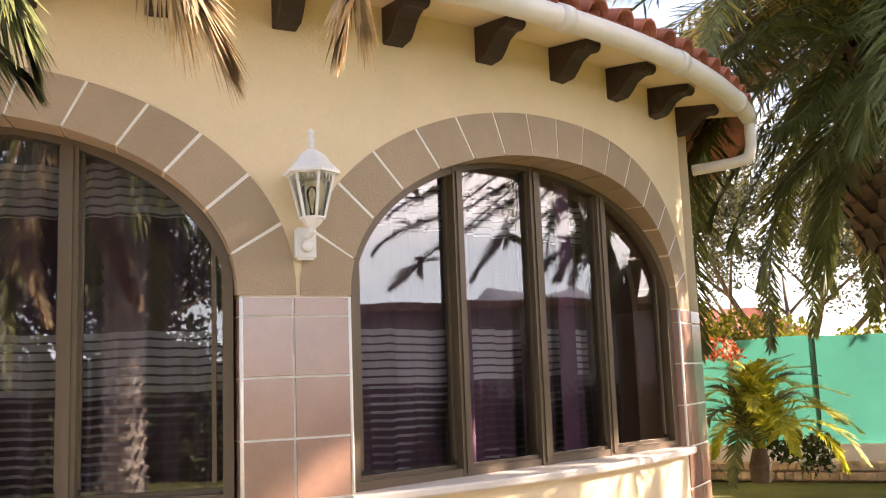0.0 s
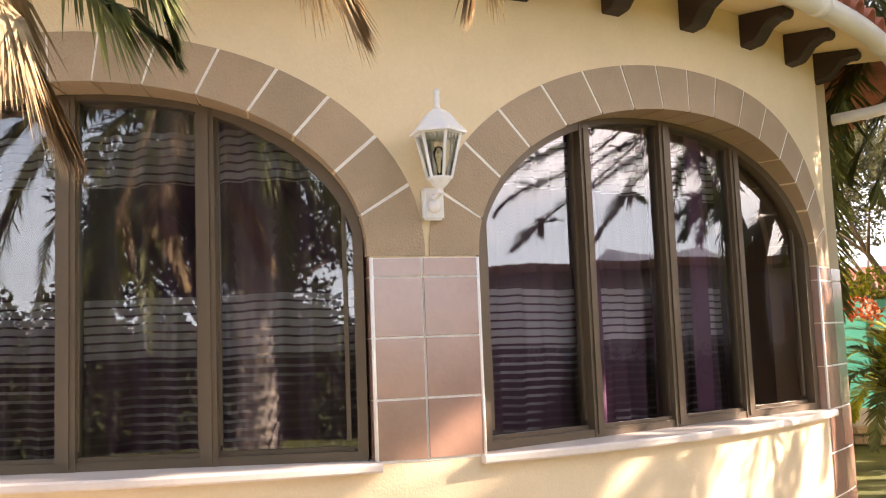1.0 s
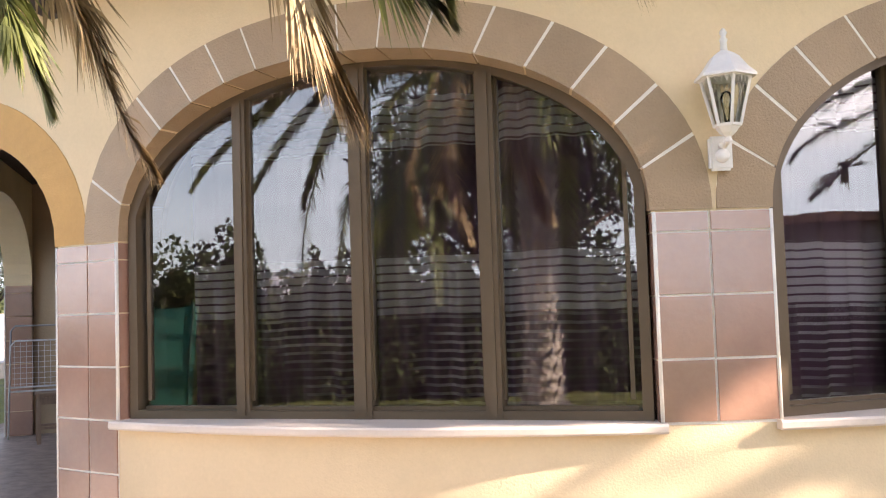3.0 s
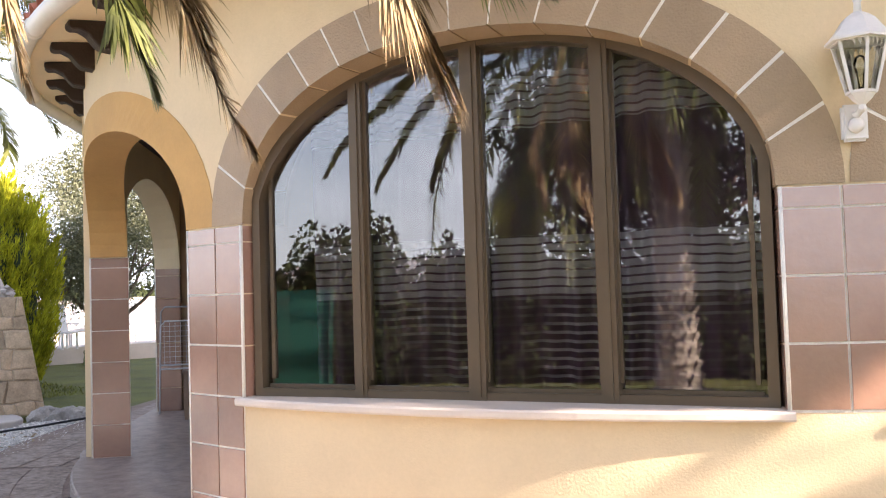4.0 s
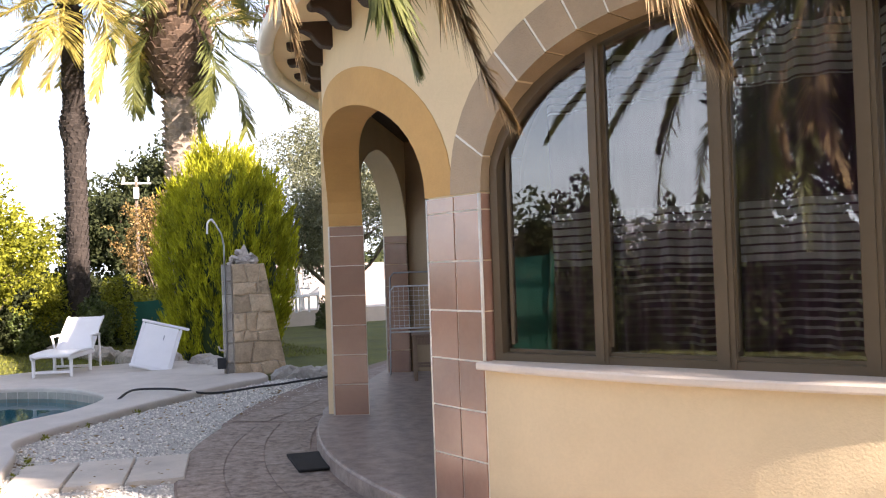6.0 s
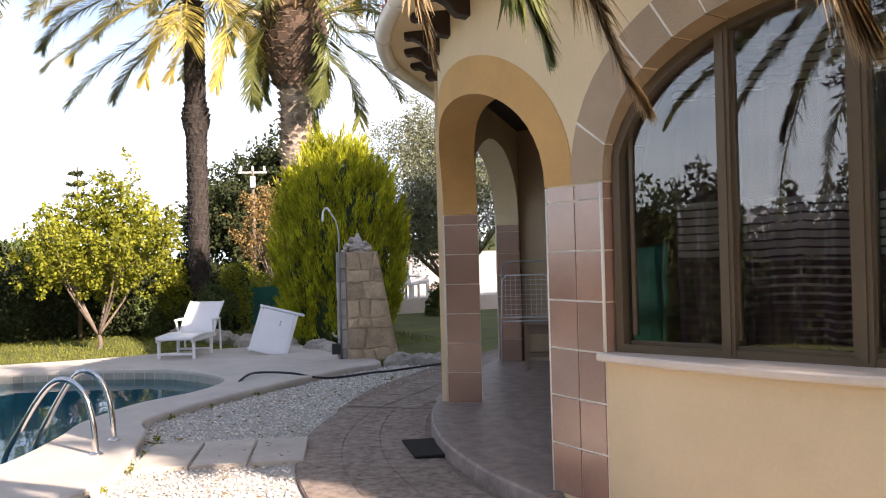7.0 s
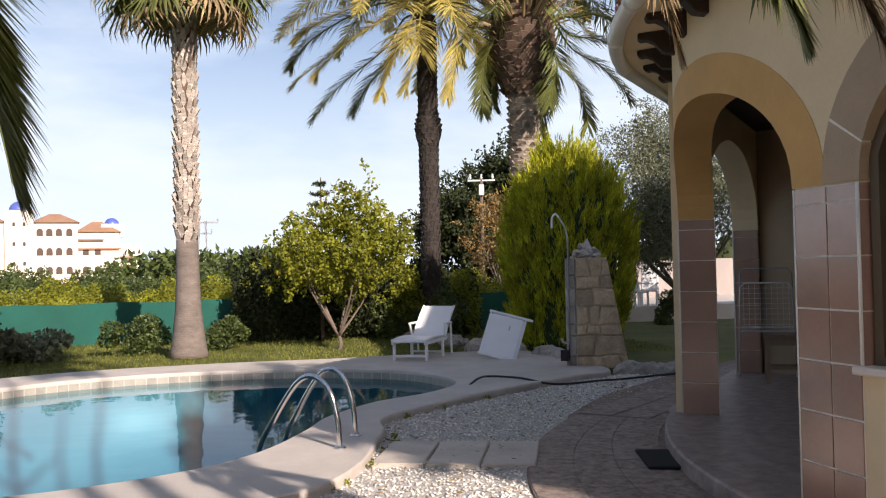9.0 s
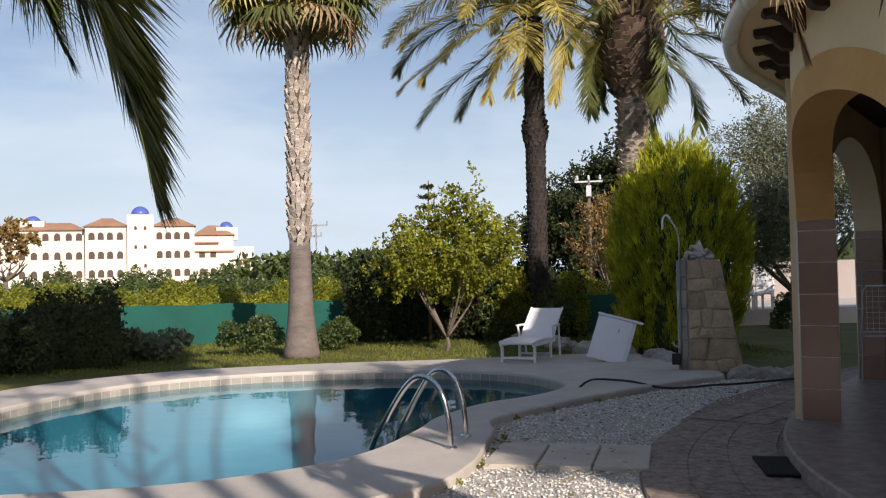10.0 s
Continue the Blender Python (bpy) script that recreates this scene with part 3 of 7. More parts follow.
def ring_between(outer, inner, name, z, thick, material, label, category):
    """A flat band between two closed lines, with its outer and inner sides."""
    from_to = []
    n = len(outer)
    for p in outer:
        from_to.append(min(range(len(inner)), key=lambda i: (inner[i] - p).length))
    bm = bmesh.new()
    edge = 0.03
    o = [bm.verts.new((p.x, p.y, z)) for p in outer]
    i = [bm.verts.new((p.x, p.y, z)) for p in inner]
    es = [bm.edges.new((o[k], o[(k + 1) % n])) for k in range(n)] + [bm.edges.new((i[k], i[(k + 1) % len(i)])) for k in range(len(i))]
    bmesh.ops.triangle_fill(bm, edges=es, use_beauty=True)
    for f in bm.faces:
        f.normal_update()
        if f.normal.z < 0:
            f.normal_flip()
    for line, sign in ((o, 1), (i, -1)):
        c = sum((v.co for v in line), Vector()) / len(line)
        rings = [line]
        for drop, push in ((0.012, 0.012), (0.03, 0.016), (thick, 0.012)):
            ring = []
            for k, v in enumerate(line):
                a, b = line[k - 1].co, line[(k + 1) % len(line)].co
                nrm = Vector((b.y - a.y, a.x - b.x, 0)).normalized()
                if nrm.dot(v.co - c) < 0:
                    nrm.negate()
                ring.append(bm.verts.new(v.co + nrm * push * sign - Vector((0, 0, drop))))
            rings.append(ring)
        for ra, rb in zip(rings, rings[1:]):
            for k in range(len(line)):
                k2 = (k + 1) % len(line)
                bm.faces.new((ra[k], rb[k], rb[k2], ra[k2]))
    bmesh.ops.recalc_face_normals(bm, faces=bm.faces)
    me = bpy.data.meshes.new(name)
    bm.to_mesh(me)
    bm.free()
    me.materials.append(material)
    return tagged(new(name, me), label, category, "", "structure")


def ground_sheet():
    """One sheet to the horizon, open where the pool lies."""
    bm = bmesh.new()
    big = [(-700, -700), (700, -700), (700, 700), (-700, 700)]
    near = [(-60, -45), (45, -45), (45, 50), (-60, 50)]
    o = [bm.verts.new((*p, 0)) for p in big]
    m = [bm.verts.new((*p, 0)) for p in near]
    i = [bm.verts.new((p.x, p.y, -0.01)) for p in POOL]
    for k in range(4):
        bm.faces.new((o[k], o[(k + 1) % 4], m[(k + 1) % 4], m[k]))
    es = [bm.edges.get((m[k], m[(k + 1) % 4])) for k in range(4)] + [bm.edges.new((i[k], i[(k + 1) % len(i)])) for k in range(len(i))]
    bmesh.ops.triangle_fill(bm, edges=es, use_beauty=True)
    for f in bm.faces:
        f.normal_update()
        if f.normal.z < 0:
            f.normal_flip()
    me = bpy.data.meshes.new("ground")
    bm.to_mesh(me)
    bm.free()
    me.materials.append(lawn_material())
    return tagged(new("ground", me), "green lawn with sunlit and worn patches", "lawn", "", "structure")


ground_sheet()
ring_between(DECK, POOL, "pool_surround", DECK_Z, 0.16, M_COPING, "pale concrete surround round the kidney-shaped pool", "paving")


def pool_basin():
    g = Geo()
    n = len(POOL)
    c = sum(POOL, Vector()) / n
    g.v += [Vector((p.x, p.y, DECK_Z - 0.02)) for p in POOL] + [Vector((p.x, p.y, -1.0)) for p in POOL]
    g.v += [c.lerp(p, 0.86) + Vector((0, 0, -1.35)) for p in POOL] + [c + Vector((0, 0, -1.7))]
    for k in range(n):
        k2 = (k + 1) % n
        g.f += [(k, k2, n + k2, n + k), (n + k, n + k2, 2 * n + k2, 2 * n + k), (2 * n + k, 2 * n + k2, 3 * n)]
    pool = thing("pool_basin", *g.out(), M_POOLTILE, "light blue lined kidney-shaped swimming pool basin", "pool", "", "structure", True)
    return pool


pool_basin()
water = sheet("water", [(p.x, p.y) for p in POOL], WATER_Z, M_WATER, "calm clear blue pool water", "water")
water.visible_shadow = False
# gravel bed between pool and path
gravel_line = spline([(-13.2, 4.7), (-12.0, 3.2), (-11.0, 2.0), (-10.0, 1.05), (-8.6, 0.8), (-7.0, 0.1), (-6.3, -1.4), (-5.2, -3.2), (-2.0, -4.0), (-1.5, 1.4), (-4.5, 1.75), (-6.5, 2.1), (-8.0, 2.6), (-9.7, 3.3), (-11.0, 4.2), (-12.6, 5.5)], 6, True)
sheet("gravel_bed", [(p.x, p.y) for p in gravel_line], 0.006, M_GRAVELBED, "bed of pale crushed stone beside the pool", "gravel")


def arc_line(r, a0, a1, n):
    return [drum(a0 + (a1 - a0) * k / n, r) for k in range(n + 1)]


PATH_OUT = arc_line(7.15, 80, -36, 50) + spline([(-9.9, 3.0), (-11.15, 3.88), (-12.6, 5.3), (-14.6, 7.6)], 6)
PATH_IN = list(reversed(arc_line(5.7, 80, -30, 40) + [Vector((-11.5, 6.4, 0)), Vector((-13.0, 8.0, 0))]))
path = sheet("path", [(p.x, p.y) for p in PATH_OUT + PATH_IN], 0.022, M_PATHJOINT, "brown stamped concrete path curving round the house", "path", 0.1, bevel=0.012)
porch_line = arc_line(5.945, 2, -36, 24) + spline([(-9.35, 3.9), (-10.5, 4.8), (-12.6, 6.5)], 6) + [Vector((-9.0, 9.5, 0)), Vector((-5.0, 7.5, 0))]
sheet("porch_floor", [(p.x, p.y) for p in porch_line], 0.15, M_PORCH, "polished grey-brown terrazzo porch floor on a low step", "floor", 0.16, bevel=0.02)

# ---- eave, roof and inside of the drum ----
def annulus(name, prof, a0, a1, n, material, label, category, closed_profile=True, smooth=False):
    g = Geo()
    m = len(prof)
    for k in range(n + 1):
        g.v += [drum(a0 + (a1 - a0) * k / n, r, z) for r, z in prof]
    for k in range(n):
        for j in range(m if closed_profile else m - 1):
            g.f.append((k * m + j, k * m + (j + 1) % m, (k + 1) * m + (j + 1) % m, (k + 1) * m + j))
    if closed_profile:
        g.f += [tuple(reversed(range(m))), tuple(n * m + j for j in range(m))]
    return thing(name, *g.out(), material, label, category, "", "structure", smooth)


EAVE_OUT = 0.42
EAVE_R = RAD + EAVE_OUT


annulus("roof_deck", [(EAVE_R + 0.02, 3.615), (EAVE_R + 0.02, 3.64), (0.3, 5.62), (0.3, 5.5)], 180, -180, 90, M_ROOF, "conical clay roof below its tiles", "roof")


# ---- house details ----
# wall running back from the drum, second porch arch, inner walls
def straight_wall(name, p, q, z0, z1, thick, material, label):
    p, q = Vector((*p, 0)), Vector((*q, 0))
    d = (q - p).normalized()
    n = Vector((-d.y, d.x, 0)) * thick
    v = [p, q, q + n, p + n]
    v = [a + Vector((0, 0, z0)) for a in v] + [a + Vector((0, 0, z1)) for a in v]
    return thing(name, v, [(3, 2, 1, 0), (4, 5, 6, 7), (0, 1, 5, 4), (1, 2, 6, 5), (2, 3, 7, 6), (3, 0, 4, 7)], material, label, "wall", "", "structure")


edge = drum(76.1, RAD)
straight_wall("wall_east", (edge.x, edge.y), (edge.x + 0.05, edge.y + 6.5), 0, 3.62, 0.3, M_PLASTER, "pale yellow rendered side wall of the house")

# unseen tall block behind the drum, added to cast shade on the garden
shade_block_line = [(-11.0, 10.6), (-1.2, 10.6), (-1.2, 20.5), (-11.0, 20.5)]
sheet("wall_shade_block", shade_block_line, 8.4, M_PLASTER, "unseen pale yellow rendered block added to shade the garden", "wall", 8.4)
thing("roof_main_house", [Vector(v) for v in ((-11.6, 9.6, 8.42), (-0.6, 9.6, 8.42), (-0.6, 21.0, 8.42), (-11.6, 21.0, 8.42), (-9.0, 15.5, 9.6), (-4.6, 15.5, 9.6))],
      [(0, 1, 5, 4), (1, 2, 5), (2, 3, 4, 5), (3, 0, 4), (3, 2, 1, 0)], M_ROOF, "unseen clay tiled hipped roof added on the shading block", "roof", "", "structure")

# unseen block above the drum, added so its shadow covers the conifer's lower part
straight_wall("wall_conifer_shade", (-10.4, 7.2), (-2.0, 7.2), 3.7, 6.98, 3.3, M_PLASTER, "unseen pale yellow rendered block over the round room, added for shade")

# the second arch, on a straight wall from the slim pillar to the back pillar
P2A, P2B = Vector((-8.95, 3.79, 0)), Vector((-11.93, 6.12, 0))
D2 = (P2B - P2A).normalized()
N2 = Vector((-D2.y, D2.x, 0))
L2 = (P2B - P2A).length


def flat_arch_wall():
    """A wall with one arched opening, its reveal, and both faces."""
    g = Geo()
    t = 0.30
    x0, x1 = 0.08, L2 - 0.33
    mid, half, rise = (x0 + x1) / 2, (x1 - x0) / 2, 0.95
    xs = [mid + half * math.sin(math.pi * (k / 24 - 0.5)) for k in range(25)]

    def at(x, z, d):
        return P2A + D2 * x + N2 * d + Vector((0, 0, z))

    def top(x):
        return 2.02 + rise * max(0.0, 1 - (abs(x - mid) / half) ** 2.1) ** 0.48
    for a, b in zip(xs, xs[1:]):
        for d in (0, -t):
            g.add([at(a, top(a), d), at(b, top(b), d), at(b, 3.62, d), at(a, 3.62, d)], [(0, 1, 2, 3)])
        g.add([at(a, top(a), 0), at(b, top(b), 0), at(b, top(b), -t), at(a, top(a), -t)], [(0, 1, 2, 3)])
    for a, b in ((0.0, x0), (x1, L2)):
        for d in (0, -t):
            g.add([at(a, 0.1, d), at(b, 0.1, d), at(b, 3.62, d), at(a, 3.62, d)], [(0, 1, 2, 3)])
        for x in (a, b):
            g.add([at(x, 0.1, 0), at(x, 3.62, 0), at(x, 3.62, -t), at(x, 0.1, -t)], [(0, 1, 2, 3)])
    w = thing("wall_porch_side", *g.out(), M_PLASTER, "cream rendered porch wall with a second open arch", "wall", "", "structure")
    # ochre band on the arch, and tiles on the back pillar
    g = Geo()
    for d in (0.012, -t - 0.012):
        ring = [(at(x, top(x) - 0.005, d), at(mid + (x - mid) * 1.0, top(x) + 0.26, d)) for x in xs]
        for (a, b), (c, e) in zip(ring, ring[1:]):
            g.add([a, c, e, b], [(0, 1, 2, 3)])
    for a, b in zip(xs, xs[1:]):
        g.add([at(a, top(a) - 0.012, 0.012), at(b, top(b) - 0.012, 0.012), at(b, top(b) - 0.012, -t - 0.012), at(a, top(a) - 0.012, -t - 0.012)], [(0, 1, 2, 3)])
    tagged(new("arch_band", mesh_from("arch_band", *g.out(), M_PLASTER)), "plain cream band round the second porch arch", "arch", "arch surrounds", "structure")
    col = empty("tiled_column", None, "slim porch pillar faced with brown tiles", "column", "tiled columns", "structure")
    zs = [0.15 + c for c in COURSES]
    for z0, z1 in zip(zs, zs[1:]):
        for d, sign in ((-t, -1), (0, 1)):
            q = [at(x1 + 0.004, z0 + 0.004, d), at(L2 - 0.004, z0 + 0.004, d), at(L2 - 0.004, z1 - 0.004, d), at(x1 + 0.004, z1 - 0.004, d)]
            o = [v + N2 * 0.011 * sign for v in q]
            part("tile", (q + o, [(4, 5, 6, 7), (0, 1, 5, 4), (1, 2, 6, 5), (2, 3, 7, 6), (3, 0, 4, 7)]), M_TILE, col)
        q = [at(x1, z0 + 0.004, 0), at(x1, z0 + 0.004, -t), at(x1, z1 - 0.004, -t), at(x1, z1 - 0.004, 0)]
        o = [v - D2 * 0.011 for v in q]
        part("tile", (q + o, [(4, 5, 6, 7), (0, 1, 5, 4), (1, 2, 6, 5), (2, 3, 7, 6), (3, 0, 4, 7)]), M_TILE, col)
    q = [at(x1 - 0.006, 0.15, 0.004), at(x1 - 0.006, zs[-1], 0.004)]
    part("edge_trim", Geo().tube(q, 0.010, 8).out(), M_GROUT, col, "white corner bead", True)
    return w


flat_arch_wall()
straight_wall("wall_porch_back", (-8.0, 9.4), (-11.84, 6.34), 0.1, 3.62, 0.25, M_PORCHWALL, "rendered inner wall of the porch, plaster colour darkened for shade")
straight_wall("wall_partition", (-5.3, 3.3), (-5.0, 9.0), 0.1, 3.62, 0.2, M_PLASTER, "cream rendered wall between porch and glazed room")
porch_ceiling_line = arc_line(5.6, 2, -30, 20) + [Vector((-11.95, 6.3, 0)), Vector((-8.0, 9.4, 0)), Vector((-5.2, 9.0, 0))]
sheet("ceiling_porch", [(p.x, p.y) for p in porch_ceiling_line], 3.36, M_WOODDARK, "dark stained boarded porch ceiling", "ceiling", 0.06)


def ceiling_beam(p, q):
    g = Geo()
    p, q = Vector((*p, 3.22)), Vector((*q, 3.22))
    d = (q - p).normalized()
    m = Matrix((d, Vector((-d.y, d.x, 0)), Vector((0, 0, 1)))).transposed()
    g.box((p + q) / 2, ((q - p).length, 0.11, 0.16), m)
    bm = rounded(g, 0.012, 1)
    me = bpy.data.meshes.new("ceiling_beam")
    bm.to_mesh(me)
    bm.free()
    me.materials.append(M_WOODDARK)
    tagged(new("ceiling_beam", me), "dark stained timber beam under the porch ceiling", "beam", "porch beams", "structure")


for k in range(6):
    a = drum(-3 - 5 * k, 5.4)
    ceiling_beam((a.x, a.y), (a.x + 0.9 - 0.25 * k, a.y + 4.2 - 0.3 * k))

# the room behind the glass: back wall, floor, ceiling, curtains
annulus("wall_room", [(2.9, 0.1), (2.9, 3.5)], 74, 6, 24, M_INTERIOR, "dim inner wall of the glazed room", "wall", False)
ea, eb = drum(74.2, 2.95), drum(74.2, 5.45)
straight_wall("wall_room_end", (ea.x, ea.y), (eb.x, eb.y), 0.1, 3.5, 0.1, M_INTERIOR, "dim end wall of the glazed room")
room = arc_line(RAD - WALL_T - 0.01, 74.5, 6, 30) + list(reversed(arc_line(2.9, 74.5, 6, 12)))
sheet("floor_room", [(p.x, p.y) for p in room], 0.16, M_INTERIOR, "dim tiled floor of the glazed room", "floor")
sheet("ceiling_room", [(p.x, p.y) for p in room], 3.40, M_INTERIOR, "dim ceiling of the glazed room", "ceiling", 0.05)


def striped_curtain():
    """Dark plum cloth with two bands of broad pale stripes and finer ones below."""
    m = mat("striped_curtain_cloth", (0.19, 0.105, 0.155), 0.9, 0.15, 4, 80, 0.0)
    nt = m.node_tree
    b = nt.nodes["Principled BSDF"]
    old = b.inputs["Base Color"].links[0].from_socket
    tc, sx, mx, nz, mr = (nt.nodes.new("ShaderNode" + k) for k in ("TexCoord", "SeparateXYZ", "MixRGB", "TexNoise", "MapRange"))
    nt.links.new(tc.outputs["Object"], sx.inputs[0])
    flat, wav = nt.nodes.new("ShaderNodeMapping"), nt.nodes.new("ShaderNodeTexNoise")
    flat.inputs["Scale"].default_value = (1, 1, 0.25)
    nt.links.new(tc.outputs["Object"], flat.inputs[0])
    nt.links.new(flat.outputs[0], wav.inputs["Vector"])
    wav.inputs["Scale"].default_value, wav.inputs["Detail"].default_value = 3.2, 1.0

    def op(kind, p, q=0.0):
        n = nt.nodes.new("ShaderNodeMath")
        n.operation = kind
        for k, v in enumerate((p, q)):
            if isinstance(v, (int, float)):
                n.inputs[k].default_value = v
            else:
                nt.links.new(v, n.inputs[k])
        return n.outputs[0]
    z = op("ADD", sx.outputs["Z"], op("MULTIPLY", op("SUBTRACT", wav.outputs[0], 0.5), 0.034))
    fine = op("FRACT", op("MULTIPLY", z, 1 / 0.0445))
    band = op("ADD", op("MULTIPLY", op("GREATER_THAN", z, 1.57), op("LESS_THAN", z, 1.88)), op("MULTIPLY", op("GREATER_THAN", z, 2.44), op("LESS_THAN", z, 2.71)))
    nz.inputs["Scale"].default_value, nz.inputs["Detail"].default_value = 2.2, 1.0
    nt.links.new(tc.outputs["Object"], nz.inputs["Vector"])
    nt.links.new(nz.outputs[0], mr.inputs[0])
    mr.inputs[1].default_value, mr.inputs[2].default_value, mr.inputs[3].default_value, mr.inputs[4].default_value = 0.47, 0.62, 0.05, 0.8
    low = op("MULTIPLY", op("MULTIPLY", op("LESS_THAN", z, 1.57), op("GREATER_THAN", fine, 0.66)), mr.outputs[0])
    fac = op("ADD", op("MULTIPLY", band, op("MULTIPLY", op("GREATER_THAN", fine, 0.24), 0.97)), low)
    nt.links.new(fac, mx.inputs[0])
    nt.links.new(old, mx.inputs[1])
    mx.inputs[2].default_value = (0.90, 0.86, 0.88, 1)
    nt.links.new(mx.outputs[0], b.inputs["Base Color"])
    return m


M_STRIPED = striped_curtain()


def curtain(mid, x0, x1, z0, z1, set_back, striped, label):
    mouth = RAD * math.cos(radians(14.25)) - 0.10 - set_back
    a = radians(mid)
    out, right = Vector((math.sin(a), -math.cos(a), 0)), Vector((math.cos(a), math.sin(a), 0))
    base = Vector((CX, CY, 0)) + out * mouth
    n = int((x1 - x0) / 0.018)
    g = Geo()
    for k in range(n + 1):
        x = x0 + (x1 - x0) * k / n
        for z in (z0, (z0 + z1) / 2, z1):
            d = 0.028 * math.sin(x * 46 + 0.6 * math.sin(x * 9)) + 0.02 * math.sin(x * 13 + z)
            g.v.append(base + right * x + out * d + Vector((0, 0, z)))
    g.f = [(k * 3 + j, k * 3 + 3 + j, k * 3 + 4 + j, k * 3 + 1 + j) for k in range(n) for j in range(2)]
    return thing("curtain", *g.out(), M_STRIPED if striped else M_CURTAIN, label, "curtain", "curtains", "", True)


for mid, xa, xb in ((BAY_1.mid, -1.12, 1.36), (BAY_2.mid, -1.36, 0.80)):
    curtain(mid, xa, xb, 0.45, 2.86, 0.13, True, "dark plum curtain with bands of pale stripes behind the window")
for x0, x1 in ((-0.62, -0.48), (-0.08, 0.06), (0.30, 0.44), (0.66, 0.78)):
    curtain(BAY_2.mid, x0, x1, 0.45, 2.84, 0.06, False, "gathered plum curtain hanging behind the window")


# the eave runs round the drum and straight on along the side of the porch
EAVE_TURN = -35.0


def eave_at(u, out, z):
    """A point of the eave: u in degrees round the drum, past the porch pillar on along the straight wall."""
    if u > EAVE_TURN:
        return drum(u, RAD + out, z)
    return drum(EAVE_TURN, RAD + out, z) + D2 * radians(EAVE_TURN - u) * RAD


def eave_sweep(name, prof, material, label, category):
    g, us, m = Geo(), [77.5 - 1.5 * k for k in range(103)], len(prof)
    for u in us:
        g.v += [eave_at(u, r, z) for r, z in prof]
    for k in range(len(us) - 1):
        g.f += [(k * m + j, k * m + (j + 1) % m, (k + 1) * m + (j + 1) % m, (k + 1) * m + j) for j in range(m)]
    g.f += [tuple(reversed(range(m))), tuple((len(us) - 1) * m + j for j in range(m))]
    return thing(name, *g.out(), material, label, category, "", "structure")


eave_sweep("eave_soffit", [(-0.4, 3.61), (EAVE_OUT, 3.55), (EAVE_OUT, 3.60), (-0.4, 3.70)], M_PLASTER, "cream rendered underside of the round eave", "eave")
side_roof = thing("roof_porch", [drum(EAVE_TURN, EAVE_R, 3.62), drum(EAVE_TURN, EAVE_R, 3.62) + D2 * 4.4, drum(EAVE_TURN, EAVE_R, 4.7) + D2 * 4.4 - N2 * 3.4, drum(EAVE_TURN, EAVE_R, 4.7) - N2 * 3.4],
                  [(0, 1, 2, 3)], M_ROOF, "clay tiled roof slope over the porch", "roof", "", "structure")


# brackets under the eave
def bracket_mesh():
    prof = [(0.0, 0.0), (0.0, 0.215), (0.325, 0.185), (0.325, 0.145), (0.30, 0.125), (0.25, 0.13), (0.19, 0.10), (0.145, 0.045), (0.11, 0.012), (0.05, 0.005)]
    g = Geo()
    w = 0.065
    n = len(prof)
    g.v = [Vector((x, s * w, z)) for s in (-1, 1) for x, z in prof]
    g.f = [tuple(range(n)), tuple(reversed(range(n, 2 * n)))] + [((k + 1) % n, k, k + n, (k + 1) % n + n) for k in range(n)]
    bm = rounded(g, 0.008, 1)
    me = bpy.data.meshes.new("eave_bracket")
    bm.to_mesh(me)
    bm.free()
    me.materials.append(M_WOODDARK)
    return me


BRACKET = bracket_mesh()
for k in range(24):
    phi = 73.8 - 6.05 * k
    p = eave_at(phi, -0.02, 3.37)
    ob = tagged(new("eave_bracket", BRACKET), "dark stained carved timber bracket under the eave", "bracket", "eave brackets")
    ob.matrix_world = pose(p.x, p.y, p.z, 0, 0, max(phi, EAVE_TURN) - 90)


# gutter, its joints and its pipe to the wall
def gutter():
    root = empty("gutter", None, "pale round gutter along the eave with sleeves and brackets", "gutter")
    line = [eave_at(77 - 152 * k / 100, EAVE_OUT + 0.06, 3.52 + 0.02 * (k / 100)) for k in range(101)]
    part("trough", Geo().tube(line, 0.068, 12).out(), M_GUTTER, root, "", True)
    for k in range(3, 100, 7):
        d = (line[k + 1] - line[k]).normalized() * 0.045
        part("sleeve", Geo().tube([line[k] - d, line[k] + d], 0.077, 12).out(), M_GUTTER, root, "", True)
    e = line[0]
    inward = (Vector((CX, CY, 0)) - Vector((e.x, e.y, 0))).normalized()
    pipe = spline([e, e + Vector((0, 0, -0.12)), e + Vector((0, 0, -0.27)) + inward * 0.01, e + Vector((0, 0, -0.34)) + inward * 0.08, e + Vector((0, 0, -0.37)) + inward * 0.46], 5)
    part("downpipe", Geo().tube(pipe, 0.045, 10).out(), M_GUTTER, root, "pale pipe bent back from the gutter to the wall", True)
    return root


gutter()


# first rows of clay tiles on the rim, the rest as one sheet of ridges
def barrel_tile(length, r0, r1, thick=0.016, sides=7):
    g = Geo()
    for x, r in ((0, r0), (length, r1)):
        for q in (r, r - thick):
            g.v += [Vector((x, q * math.cos(math.pi * k / (sides - 1)), q * math.sin(math.pi * k / (sides - 1)))) for k in range(sides)]
    n = sides
    for k in range(n - 1):
        g.f += [(k, k + 1, 2 * n + k + 1, 2 * n + k), (n + k + 1, n + k, 3 * n + k, 3 * n + k + 1), (k + 1, k, n + k, n + k + 1), (2 * n + k, 2 * n + k + 1, 3 * n + k + 1, 3 * n + k)]
    g.f += [(0, 2 * n, 3 * n, n), (n - 1, 2 * n - 1, 4 * n - 1, 3 * n - 1)]
    return mesh_from("roof_tile", *g.out(), M_ROOF, True)


